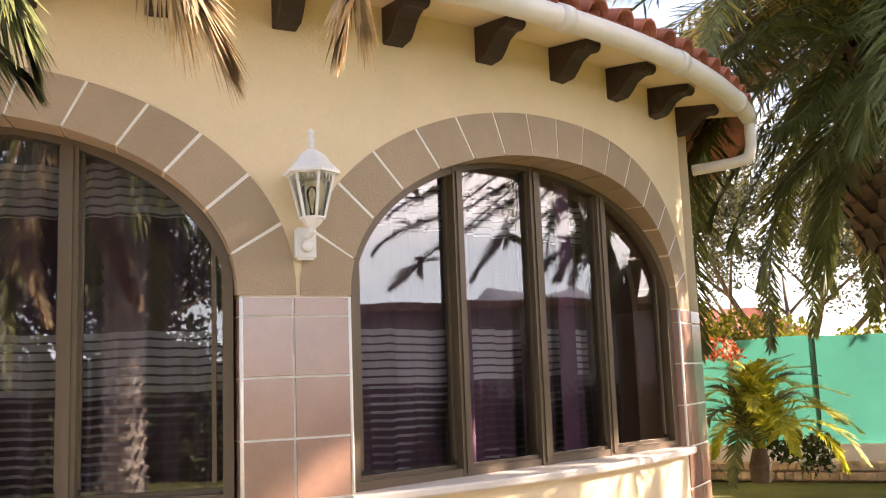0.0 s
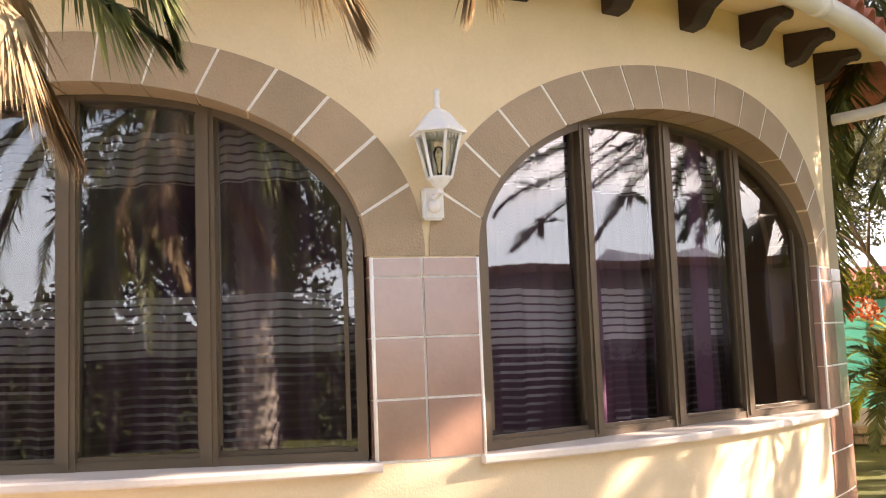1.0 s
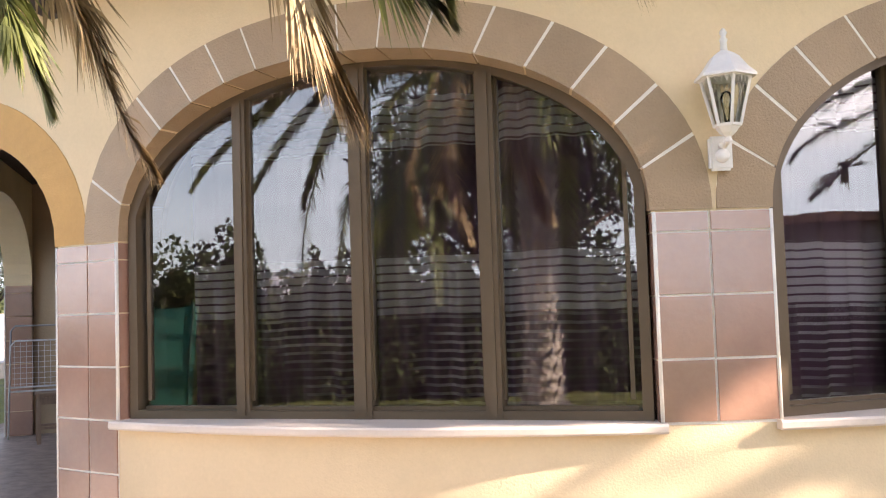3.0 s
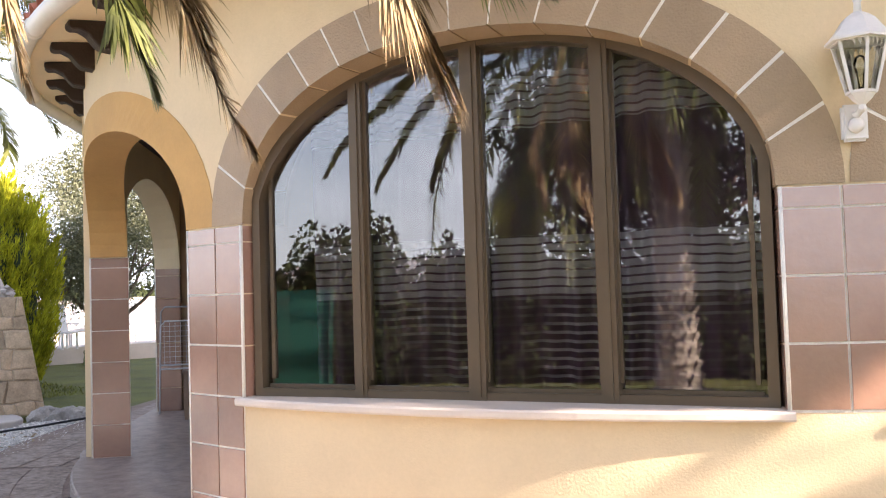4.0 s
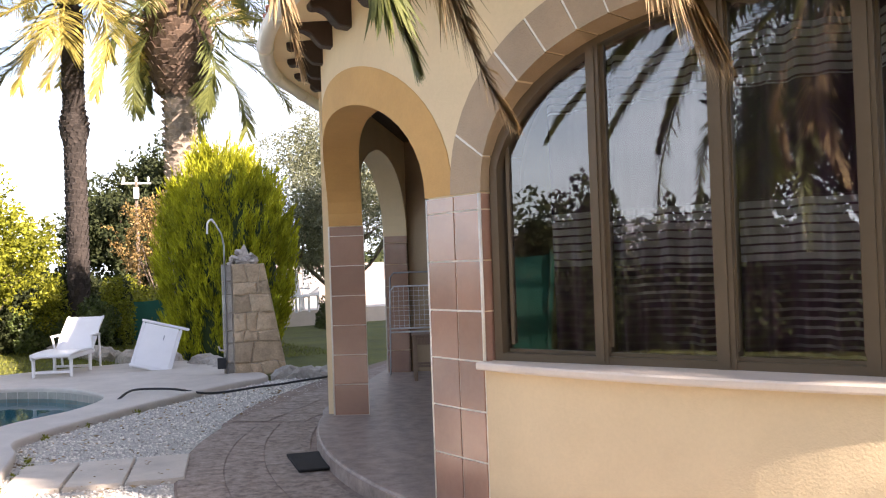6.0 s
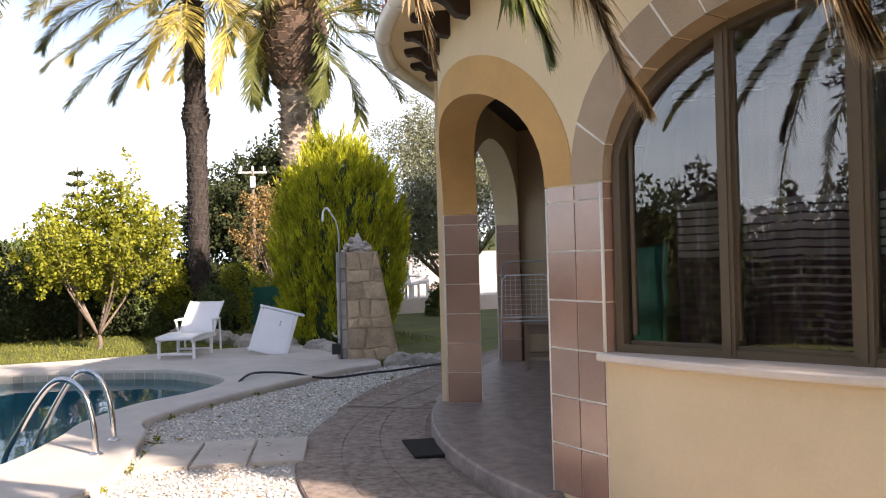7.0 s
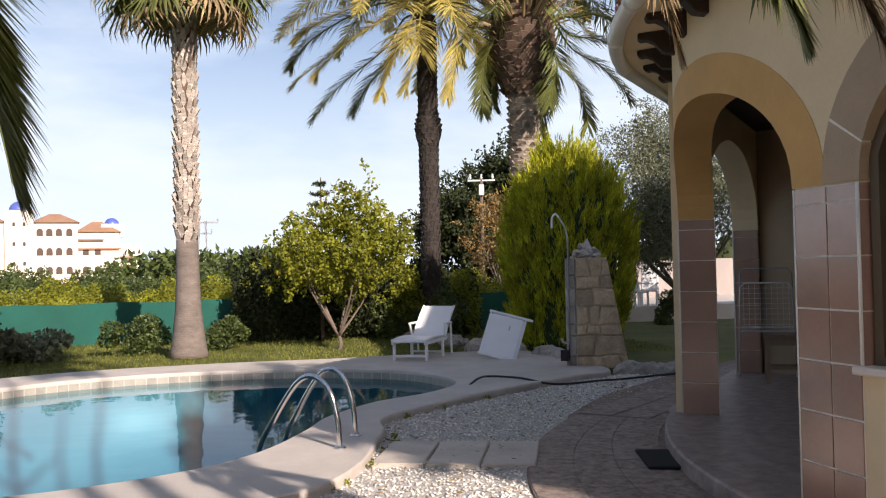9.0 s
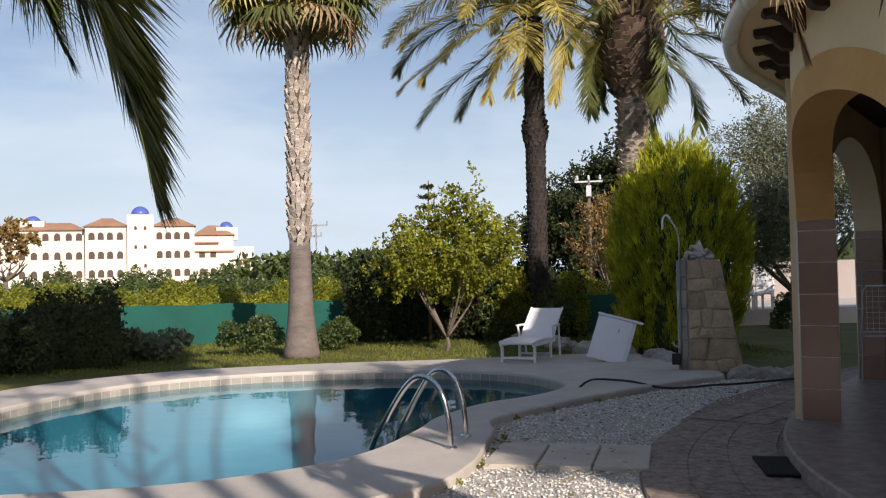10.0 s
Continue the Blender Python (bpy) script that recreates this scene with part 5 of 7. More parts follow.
near_frond(near_palm, hang((-2.45, 1.95, 2.80), (-2.42, 2.00, 2.60), (-2.35, 2.07, 2.40), (-2.29, 2.12, 2.24)), M_FRONDDRY, 0.24, 240, 14, 0.010, 0.95, 0.15, 0.07, 0.03, tip=0.75)
near_frond(near_palm, hang((-2.28, 2.14, 2.82), (-2.19, 2.20, 2.68), (-2.10, 2.26, 2.60), (-2.04, 2.30, 2.53)), M_FROND, 0.26, 200, 5, 0.009, 0.9, 0.32, 0.09)
near_frond(near_palm, hang((-1.68, 2.40, 3.00), (-1.62, 2.46, 2.86), (-1.57, 2.49, 2.76), (-1.53, 2.51, 2.68)), M_FRONDDRY, 0.28, 210, 6, 0.009, 0.9, 0.36, 0.1, tip=0.75)
near_frond(near_palm, hang((-1.12, 2.66, 3.00), (-1.13, 2.67, 2.90), (-1.14, 2.67, 2.82), (-1.15, 2.66, 2.74)), M_FRONDDRY, 0.22, 150, 7, 0.008, 0.95, 0.15, 0.07, tip=0.75)
near_frond(near_palm, hang((-2.12, 2.12, 2.95), (-2.07, 2.17, 2.80), (-2.03, 2.20, 2.66), (-1.99, 2.23, 2.52)), M_FROND, 0.28, 170, 17, 0.010, 0.8, 0.3, 0.09)
near_frond(near_palm, hang((-3.20, -1.17, 2.80), (-3.24, -1.05, 2.50), (-3.29, -0.93, 2.15), (-3.34, -0.80, 1.52)), M_FROND, 0.62, 330, 8, 0.011, 0.3, 1.15, 0.06)
near_frond(near_palm, hang((-3.16, -1.15, 2.72), (-3.22, -1.04, 2.50), (-3.26, -0.97, 2.30), (-3.28, -0.93, 2.10)), M_FROND, 0.55, 240, 18, 0.010, 0.3, 1.1, 0.06)
near_frond(near_palm, hang((-3.22, -1.26, 2.62), (-3.24, -1.18, 2.46), (-3.25, -1.13, 2.33), (-3.26, -1.09, 2.22)), M_FROND, 0.26, 110, 9, 0.010, 0.5, 0.6, 0.08)

# leaves of the same palm that bow away from the house
for k, pts in enumerate((((-3.49, -2.08, 4.4), (-4.25, -2.21, 3.71), (-4.70, -2.28, 3.09), (-5.04, -2.32, 2.5)), ((-3.47, -2.08, 4.1), (-3.88, -2.15, 3.51), (-4.14, -2.19, 3.01), (-4.27, -2.21, 2.6)),
                         ((-4.12, -2.19, 4.2), (-4.69, -2.28, 3.79), (-5.25, -2.35, 3.35), (-5.81, -2.41, 2.6)), ((-3.25, -2.04, 3.8), (-3.08, -2.0, 3.1), (-3.21, -2.03, 2.6), (-3.28, -2.04, 2.35)),
                         ((-2.38, -1.85, 3.9), (-2.76, -1.94, 3.22), (-2.96, -1.98, 2.72), (-3.03, -1.99, 2.34)), ((-1.0, -1.9, 3.9), (-0.6, -1.8, 3.4), (-0.35, -1.75, 2.9), (-0.2, -1.7, 2.4)))):
    near_frond(near_palm, [H0, (H0 + Vector(pts[0])) / 2 + Vector((0, 0, 0.35)), *pts], M_FROND, 0.45, 150, 200 + k, 0.02, 0.4, 0.8, 0.06)

# palms of the garden
canary = feather_palm((-20.55, 5.70, 0), 7.7, 0.33, 3.6, 56, "tall canary date palm with bulging crown base behind the conifer", 21, M_FROND, 0.14, 0.10, 1.8, M_BARKRING, 6, leaf=0.8, avoid=(344, 70, 30), stubs=0.05, swollen=1.0, rings=0.135)
rng_s = np.random.default_rng(33)
for k in range(46):
    # cut and living stalks rising out of the boss
    a, lift = k * 2.4, rng_s.uniform(0.35, 1.3)
    d = Vector((math.cos(a), math.sin(a), lift)).normalized()
    q = Vector((math.cos(a) * 0.42, math.sin(a) * 0.42, 6.7 + 0.5 * lift))
    part("leaf_stalk", Geo().tube([q, q + d * 0.5, q + d * rng_s.uniform(0.8, 1.3) - Vector((0, 0, 0.05))], [0.05, 0.032, 0.02], 5).out(), M_STALK, canary, "pale tan leaf stalk")
dark_palm = feather_palm((-22.2, 3.82, 0), 7.6, 0.225, 3.6, 30, "slender dark-stemmed date palm with golden drooping leaves", 22, M_FROND, 0.88, 0.1, 0.0, M_BARKDARK, 12, leaf=0.75)
part("scar_bulge", scaly_trunk(0.75, lambda u: 0.225 + 0.075 * math.sin(math.pi * u), 6, 11, 0.12, np.random.default_rng(34), 1.0, 0.03).out(), M_BARKDARK, dark_palm, "swollen ring of old leaf scars").matrix_basis = pose(0, 0, 4.55)


def crown_frond(palm, head, pts, material, leaf, seed):
    """A leaf that bows out of a crown and hangs, with its leaflets combed downwards."""
    head = Vector(head)
    near_frond(palm, [head, (head + Vector(pts[0])) / 2 + Vector((0, 0, 0.35)), *pts], material, leaf * 1.3, 125, seed, 0.0135, 0.36, 1.0, 0.12, 0.028, 0.5)


crown_frond(dark_palm, (-22.2, 3.82, 7.6), ((-21.11, 2.43, 7.08), (-21.06, 1.52, 6.43), (-21.01, 0.87, 5.92), (-21.03, 0.36, 5.39)), M_FRONDGOLD, 0.62, 400)
crown_frond(dark_palm, (-22.2, 3.82, 7.6), ((-21.88, 2.78, 6.75), (-22.05, 1.85, 6.00), (-22.19, 1.38, 5.49), (-22.34, 0.80, 4.72)), M_FROND, 0.62, 401)
crown_frond(dark_palm, (-22.2, 3.82, 7.6), ((-20.51, 3.03, 6.67), (-20.47, 2.76, 6.11), (-20.49, 2.57, 5.68), (-20.58, 2.47, 5.26)), M_FRONDGOLD, 0.62, 402)
crown_frond(dark_palm, (-22.2, 3.82, 7.6), ((-19.78, 3.90, 7.21), (-19.73, 4.05, 6.48), (-19.84, 3.93, 5.66), (-20.03, 3.77, 4.85)), M_FRONDGOLD, 0.62, 403)
crown_frond(dark_palm, (-22.2, 3.82, 7.6), ((-22.40, 2.98, 6.61), (-22.57, 2.51, 6.10), (-22.69, 2.24, 5.65), (-22.80, 2.01, 5.16)), M_FROND, 0.62, 404)
crown_frond(dark_palm, (-22.2, 3.82, 7.6), ((-21.41, 2.22, 7.62), (-21.37, 1.43, 7.28), (-21.48, 0.92, 6.99), (-21.59, 0.53, 6.62)), M_FRONDGOLD, 0.62, 405)
crown_frond(dark_palm, (-22.2, 3.82, 7.6), ((-20.17, 2.93, 7.20), (-20.16, 1.93, 6.59), (-20.25, 1.26, 6.00), (-20.38, 0.89, 5.48)), M_FRONDGOLD, 0.62, 406)
crown_frond(dark_palm, (-22.2, 3.82, 7.6), ((-20.43, 3.33, 6.78), (-20.35, 3.31, 6.26), (-20.39, 3.11, 5.78), (-20.51, 2.94, 5.31)), M_FRONDGOLD, 0.62, 407)
crown_frond(dark_palm, (-22.2, 3.82, 7.6), ((-20.75, 4.41, 7.11), (-20.71, 4.71, 6.60), (-20.79, 4.85, 6.11), (-20.88, 4.89, 5.62)), M_FRONDGOLD, 0.62, 408)
crown_frond(dark_palm, (-22.2, 3.82, 7.6), ((-22.40, 1.92, 7.56), (-22.59, 1.11, 7.06), (-22.70, 0.76, 6.68), (-22.79, 0.56, 6.29)), M_FROND, 0.62, 409)
crown_frond(canary, (-20.55, 5.7, 7.5), ((-20.31, 5.07, 6.76), (-20.51, 4.82, 6.17), (-20.68, 4.77, 5.44), (-20.80, 4.86, 4.64)), M_FROND, 0.55, 430)
crown_frond(canary, (-20.55, 5.7, 7.5), ((-20.63, 5.40, 6.40), (-20.78, 5.17, 5.98), (-20.91, 5.09, 5.49), (-20.98, 5.10, 5.05)), M_FROND, 0.55, 431)
crown_frond(canary, (-20.55, 5.7, 7.5), ((-19.70, 6.28, 6.02), (-19.58, 6.64, 5.51), (-19.62, 6.85, 4.91), (-19.70, 6.91, 4.24)), M_FROND, 0.55, 432)
crown_frond(canary, (-20.55, 5.7, 7.5), ((-19.37, 6.44, 6.26), (-19.16, 6.98, 5.86), (-19.08, 7.45, 5.37), (-19.04, 7.80, 4.76)), M_FROND, 0.55, 433)
crown_frond(canary, (-20.55, 5.7, 7.5), ((-19.23, 6.33, 6.52), (-18.95, 6.92, 6.35), (-18.83, 7.43, 6.03), (-18.79, 7.78, 5.55)), M_FROND, 0.55, 434)
crown_frond(canary, (-20.55, 5.7, 7.5), ((-19.25, 6.07, 5.92), (-19.34, 6.03, 5.57), (-19.42, 5.99, 5.23), (-19.51, 5.94, 4.82)), M_FROND, 0.55, 435)
crown_frond(canary, (-20.55, 5.7, 7.5), ((-20.42, 6.19, 5.80), (-20.53, 6.17, 5.31), (-20.62, 6.13, 4.81), (-20.69, 6.14, 4.31)), M_FROND, 0.55, 436)
crown_frond(canary, (-20.55, 5.7, 7.5), ((-19.07, 6.22, 6.84), (-18.78, 6.74, 6.83), (-18.66, 7.19, 6.64), (-18.66, 7.43, 6.29)), M_FROND, 0.55, 437)
crown_frond(canary, (-20.55, 5.7, 7.5), ((-19.66, 4.78, 7.07), (-19.74, 4.42, 6.72), (-19.89, 4.20, 6.32), (-20.01, 4.12, 5.86)), M_FROND, 0.55, 438)
right_palm = feather_palm((2.42, 9.85, 0), 4.9, 0.31, 3.7, 92, "date palm with scaly brown trunk beside the house", 23, M_FROND, 0.12, 0.35, 2.75, M_BARK, -30, leaf=0.5, avoid=(230, 100, -26))
H2 = Vector((2.42, 9.85, 4.8))
for k, pts in enumerate((((1.27, 8.29, 3.82), (0.78, 7.93, 3.47), (0.44, 7.86, 3.00), (0.27, 7.83, 2.57)), ((1.46, 8.42, 3.58), (1.06, 8.17, 3.15), (0.83, 8.18, 2.58), (0.71, 8.25, 1.96)),
                         ((1.66, 8.50, 3.53), (1.42, 8.33, 3.05), (1.29, 8.22, 2.50), (1.29, 8.26, 1.93)), ((1.13, 8.14, 4.09), (0.66, 7.85, 3.85), (0.35, 7.66, 3.49), (0.25, 7.65, 3.11)),
                         ((1.38, 8.35, 3.93), (0.98, 8.11, 3.49), (0.61, 8.07, 2.87), (0.48, 8.14, 2.40)), ((1.62, 8.16, 4.40), (1.11, 7.81, 4.44), (0.63, 7.63, 4.23), (0.29, 7.47, 3.83)),
                         ((1.84, 7.80, 4.00), (1.60, 7.39, 3.76), (1.49, 7.31, 3.39), (1.53, 7.27, 3.02)))):
    near_frond(right_palm, [H2, (H2 + Vector(pts[0])) / 2 + Vector((0, 0, 0.4)), *pts], M_FROND, 0.5, 150, 260 + k, 0.012, 0.6, 0.75, 0.08)
# palm out of view on the sun side, added for its dappled shade
feather_palm((7.9, -0.4, 0), 5.6, 0.30, 3.2, 26, "unseen date palm added on the lawn for dappled shade", 24, M_FROND, 0.2, 0.3, 1.0, M_BARKPALE, -40, leaf=0.5)
side_palm2 = feather_palm((5.3, 11.0, 0), 6.0, 0.30, 3.2, 26, "date palm standing on the lawn near the fence", 25, M_FROND, 0.2, 0.3, 1.0, M_BARKPALE, 12, leaf=0.5)

H1 = Vector((5.3, 11.0, 5.95))
for k, pts in enumerate((((6.87, 7.38, 4.49), (6.79, 7.02, 4.31), (6.72, 6.67, 4.10), (6.65, 6.37, 3.97)),
                         ((6.88, 7.42, 3.93), (6.81, 7.13, 3.59), (6.74, 6.77, 3.20), (6.65, 6.38, 2.73)),
                         ((7.11, 8.50, 3.92), (7.06, 8.29, 3.58), (7.01, 8.05, 3.18), (6.97, 7.85, 2.82)),
                         ((6.60, 6.13, 3.90), (6.51, 5.74, 3.73), (6.42, 5.35, 3.50), (6.34, 5.00, 3.19)),
                         ((6.60, 6.12, 3.42), (6.54, 5.85, 3.20), (6.48, 5.59, 2.98), (6.43, 5.36, 2.78)),
                         ((6.60, 6.15, 4.28), (6.54, 5.88, 4.18), (6.48, 5.59, 4.01), (6.40, 5.27, 3.75)),
                         ((7.11, 8.51, 4.16), (7.05, 8.21, 4.08), (6.98, 7.92, 4.01), (6.92, 7.63, 3.87)),
                         ((6.86, 7.37, 4.22), (6.80, 7.08, 4.05), (6.73, 6.73, 3.81), (6.65, 6.39, 3.65)),
                         ((7.38, 9.69, 3.53), (7.30, 9.36, 3.32), (7.24, 9.07, 3.05), (7.19, 8.86, 2.71)),
                         ((7.10, 8.46, 3.31), (7.05, 8.25, 3.51), (6.97, 7.88, 3.31), (6.91, 7.58, 3.01)))):
    near_frond(side_palm2, [H1, (H1 + Vector(pts[0])) / 2 + Vector((0, 0, 0.5)), *pts], M_FROND, 0.62, 170, 230 + k, 0.014, 0.45, 0.75, 0.08)
low_right = feather_palm((4.4, 13.2, 0), 5.3, 0.30, 3.2, 70, "date palm with dark drooping leaves before the fence", 26, M_FROND, 0.1, 0.3, 1.0, M_BARK, -10, leaf=0.5, avoid=(225, 105, -6))


def fan_palm(base, height, label, seed):
    rng = np.random.default_rng(seed)
    root = empty("fan_palm", pose(*base), label, "palm tree")
    rad = lambda u: 0.25 + 0.20 * max(0.0, 1 - u / 0.22) ** 1.6 - 0.02 * u  # noqa: E731
    low = 2.25
    part("lower_trunk", Geo().lathe([(0.385, 0), (0.35, 0.12), (0.30, 0.45), (0.25, 0.9), (0.225, 1.5), (0.21, 2.0), (0.205, low)], 20).out(), M_BARKSMOOTH, root, "smooth grey lower trunk flaring at its foot", True)
    up = part("upper_trunk", Geo().lathe([(0.198, 0), (0.198, height - low)], 16).out(), M_BARK, root, "dark stem under pale leaf bases", True)
    up.matrix_basis = pose(0, 0, low)
    g = scaly_trunk(height - low, lambda u: 0.20, 34, 8, 0.20, rng, 0.78, 0.06, False)
    for k in range(len(g.v) // 6):
        part("leaf_base", (g.v[6 * k:6 * k + 6], [(0, 5, 1), (0, 1, 2, 3), (3, 2, 4), (1, 4, 2), (0, 3, 4)]), M_BARKPALE, up)
    meshes = []
    for k in range(3):
        for m in (M_FROND, M_FRONDGOLD, M_FRONDDRY):
            g = Geo().tube([(0, 0, 0), (0.5, 0, 0.08), (0.95, 0, 0.05)], [0.03, 0.022, 0.015], 5)
            for j in range(36):
                a = radians(-125 + 250 * (j + 0.5) / 36)
                d = Vector((math.cos(a), math.sin(a), 0.12 * math.cos(a)))
                ln = rng.uniform(0.75, 0.98)
                p0, p1 = Vector((0.95, 0, 0.05)), Vector((0.95, 0, 0.05)) + d * ln * 0.55
                p2 = p1 + d * ln * 0.35 + Vector((0, 0, -0.18 * rng.uniform(0.6, 1.8)))
                p3 = p2 + d * 0.05 + Vector((0, 0, -0.22))
                w = Vector((-d.y, d.x, 0)) * 0.036
                up = Vector((0, 0, 0.012))
                g.add([p0, p1 - w, p1 + up, p1 + w, p2 - w * 0.5, p2 + w * 0.5, p3], [(0, 1, 2), (0, 2, 3), (1, 4, 2), (2, 4, 5), (2, 5, 3), (4, 6, 5)])
            meshes.append(mesh_from("fan_leaf", *g.out(), m))
    for k in range(54):
        u = (k + 0.5) / 54
        tilt = 75 - 112 * u + rng.uniform(-8, 8)
        kind = 2 if u > 0.92 else 1 if (u > 0.4 and rng.random() < 0.45) else 0
        ob = new("fan_leaf", meshes[int(rng.integers(0, 3)) * 3 + kind])
        ob.parent = root
        ob.matrix_basis = pose(0, 0, height + 0.15 - 0.25 * u, 0, 0, k * 137.5) @ pose(0, 0, 0, 0, -tilt, 0)
    return root


fan_palm((-18.97, -1.53, 0), 7.3, "tall fan palm with pale criss-cross trunk on the lawn", 31)


def conifer(base, radius, height, label, seed):
    """A dense upright cypress: flat little fans of scale leaves gathered into rising tufts."""
    rng = np.random.default_rng(seed)
    root = empty("conifer", pose(*base), label, "conifer")
    prof = lambda u: radius * (0.86 + 0.17 * math.sin(math.pi * min(1, u * 1.15))) * (1 - 0.55 * max(0, (u - 0.62) / 0.38) ** 2.6)  # noqa: E731
    # solid inner body, coloured dark for the shade between the sprays
    part("core", Geo().lathe([(prof(k / 20) * 0.80, height * 0.90 * k / 20) for k in range(21)] + [(0.02, height * 0.91)], 20).out(), M_CONIFERSHADE, root, "", True)
    n, per = 1300, 40
    u = rng.random(n) ** 0.9
    a = rng.random(n) * math.tau
    lump = 1 + 0.07 * np.sin(a * 4 + u * 7) + 0.06 * np.sin(a * 9 - u * 15)
    r = np.array([prof(x) for x in u]) * lump * rng.uniform(0.80, 0.98, n)
    top = u > 0.86
    r[top] *= rng.random(int(top.sum())) ** 0.5
    c = np.c_[np.cos(a) * r, np.sin(a) * r, u * height * 0.90]
    d = np.c_[np.cos(a) * 0.30, np.sin(a) * 0.30, np.full(n, 1.0)] + rng.normal(size=(n, 3)) * 0.13
    d /= np.linalg.norm(d, axis=1)[:, None]
    tall = rng.uniform(0.22, 0.50, n) * (0.9 + 0.5 * u)
    w = rng.random((n, per))
    b = c[:, None] + d[:, None] * (w * tall[:, None])[..., None] + rng.normal(size=(n, per, 3)) * (0.05 * (1 - 0.8 * w))[..., None]
    e = d[:, None] + rng.normal(size=(n, per, 3)) * 0.22
    b, e = b.reshape(-1, 3), e.reshape(-1, 3)
    e /= np.linalg.norm(e, axis=1)[:, None]
    s = np.cross(e, rng.normal(size=e.shape))
    s /= np.linalg.norm(s, axis=1)[:, None]
    m = len(b)
    ln, wd = rng.uniform(0.08, 0.20, (m, 1)), rng.uniform(0.006, 0.013, (m, 1))
    v = np.stack([b, b + e * ln * 0.45 + s * wd, b + e * ln, b + e * ln * 0.45 - s * wd], 1).reshape(-1, 3)
    ob = new("sprays", np_mesh("sprays", v, np.arange(m)[:, None] * 4 + np.array([[0, 1, 2, 3]]), M_CONIFER))
    ob.parent = root
    return root


conifer((-17.6, 5.64, 0), 1.14, 3.9, "dense rounded golden-green conifer beside the shower", 41)
leafy_tree("lemon_tree", (-19.6, 1.40, 0), (-19.8, 1.4, 2.3), (-19.9, 1.42, 2.12), (1.62, 1.68, 1.36), 18000, 0.082, M_LEAFLEMON, "lemon tree with yellow-green leaves on the lawn", M_BARKGREY, 51, 30, 0.04, 9, 5, low=0.14, twig=0.13, broad=0.36)
leafy_tree("olive_tree", (-22.2, 10.05, 0), (-22.3, 10.0, 3.0), (-22.3, 9.9, 3.35), (2.5, 2.5, 2.3), 52000, 0.075, M_LEAFGREY, "grey-green olive tree behind the conifer", M_BARKGREY, 52, 22, 0.09, 7, twig=0.22)
leafy_tree("pine_tree", (-33.4, 8.2, 0), (-33.4, 8.2, 3.6), (-33.4, 8.4, 3.4), (2.8, 3.0, 2.6), 70000, 0.17, M_LEAFDARK, "dark pine tree rising behind the hedge", M_BARK, 53, 26, 0.2, 5, twig=0.25)
leafy_tree("rusty_tree", (-26.0, 6.6, 0), (-26.0, 6.6, 2.4), (-26.0, 6.4, 2.6), (1.0, 0.9, 1.5), 4200, 0.09, M_LEAFRUST, "tree with rust-coloured foliage at the garden's edge", M_BARKGREY, 54, 10, 0.05, 6, twig=0.16)


def young_araucaria(base, height, label):
    """A slim stem with whorls of short level branches, each clad in small needles."""
    rng = np.random.default_rng(55)
    root = empty("young_araucaria", pose(*base), label, "tree")
    part("trunk", Geo().tube([(0, 0, -0.05), (0, 0.02, height)], [0.05, 0.012], 6).out(), M_BARK, root, "", True)
    g, c = Geo(), []
    for w in range(8):
        z, reach = height * (0.50 + 0.065 * w), 0.62 * (1 - 0.105 * w)
        for k in range(6):
            a = math.tau * k / 6 + w * 0.5 + rng.uniform(-0.2, 0.2)
            end = Vector((math.cos(a) * reach, math.sin(a) * reach, z + 0.12 * reach))
            g.tube([Vector((0, 0, z)), end], [0.014, 0.006], 4)
            c += [Vector((0, 0, z)).lerp(end, rng.uniform(0.15, 1.0)) for _ in range(34)]
    part("branches", g.out(), M_BARK, root)
    v, f = leaves(np.array([tuple(q) for q in c]), 0.085, 0.016, rng, 0.6)
    ob = new("needles", np_mesh("needles", v, f, M_LEAFDARK))
    ob.parent = root


young_araucaria((-22.0, 1.22, 0), 3.75, "slim dark young tree with level branches behind the lemon tree")
# hedges and shrubs round the garden
for y, r, k in ((3.0, 0.5, 0), (4.45, 0.42, 1)):
    bush("thin_shrub", (-21.5, y, 0), (0.5, r, 0.95), 2300, 0.07, M_LEAFLEMON, "thin yellow-green shrub growing before the dark hedge", 78 + k, 12, "shrub", "thin shrubs")


def utility_pole(base, height):
    root = empty("utility_pole", pose(*base, 0, 0, -14), "pale utility pole with a cross-arm behind the garden", "utility pole")
    part("pole", Geo().tube([(0, 0, -0.05), (0, 0, height)], [0.07, 0.045], 8).out(), M_BARKGREY, root, "", True)
    part("cross_arm", Geo().box((0, 0, height - 0.05), (0.05, 0.88, 0.05)).out(), M_WIRE, root)
    for y in (-0.36, 0.36, 0.0):
        part("insulator", Geo().lathe([(0.03, height), (0.045, height + 0.05), (0.03, height + 0.09), (0.04, height + 0.13), (0.01, height + 0.16)], 8, (0, y, 0)).out(), M_WIRE, root)
    part("fuse_box", Geo().box((0.1, 0, height - 0.36), (0.10, 0.16, 0.34)).out(), M_WIRE, root)


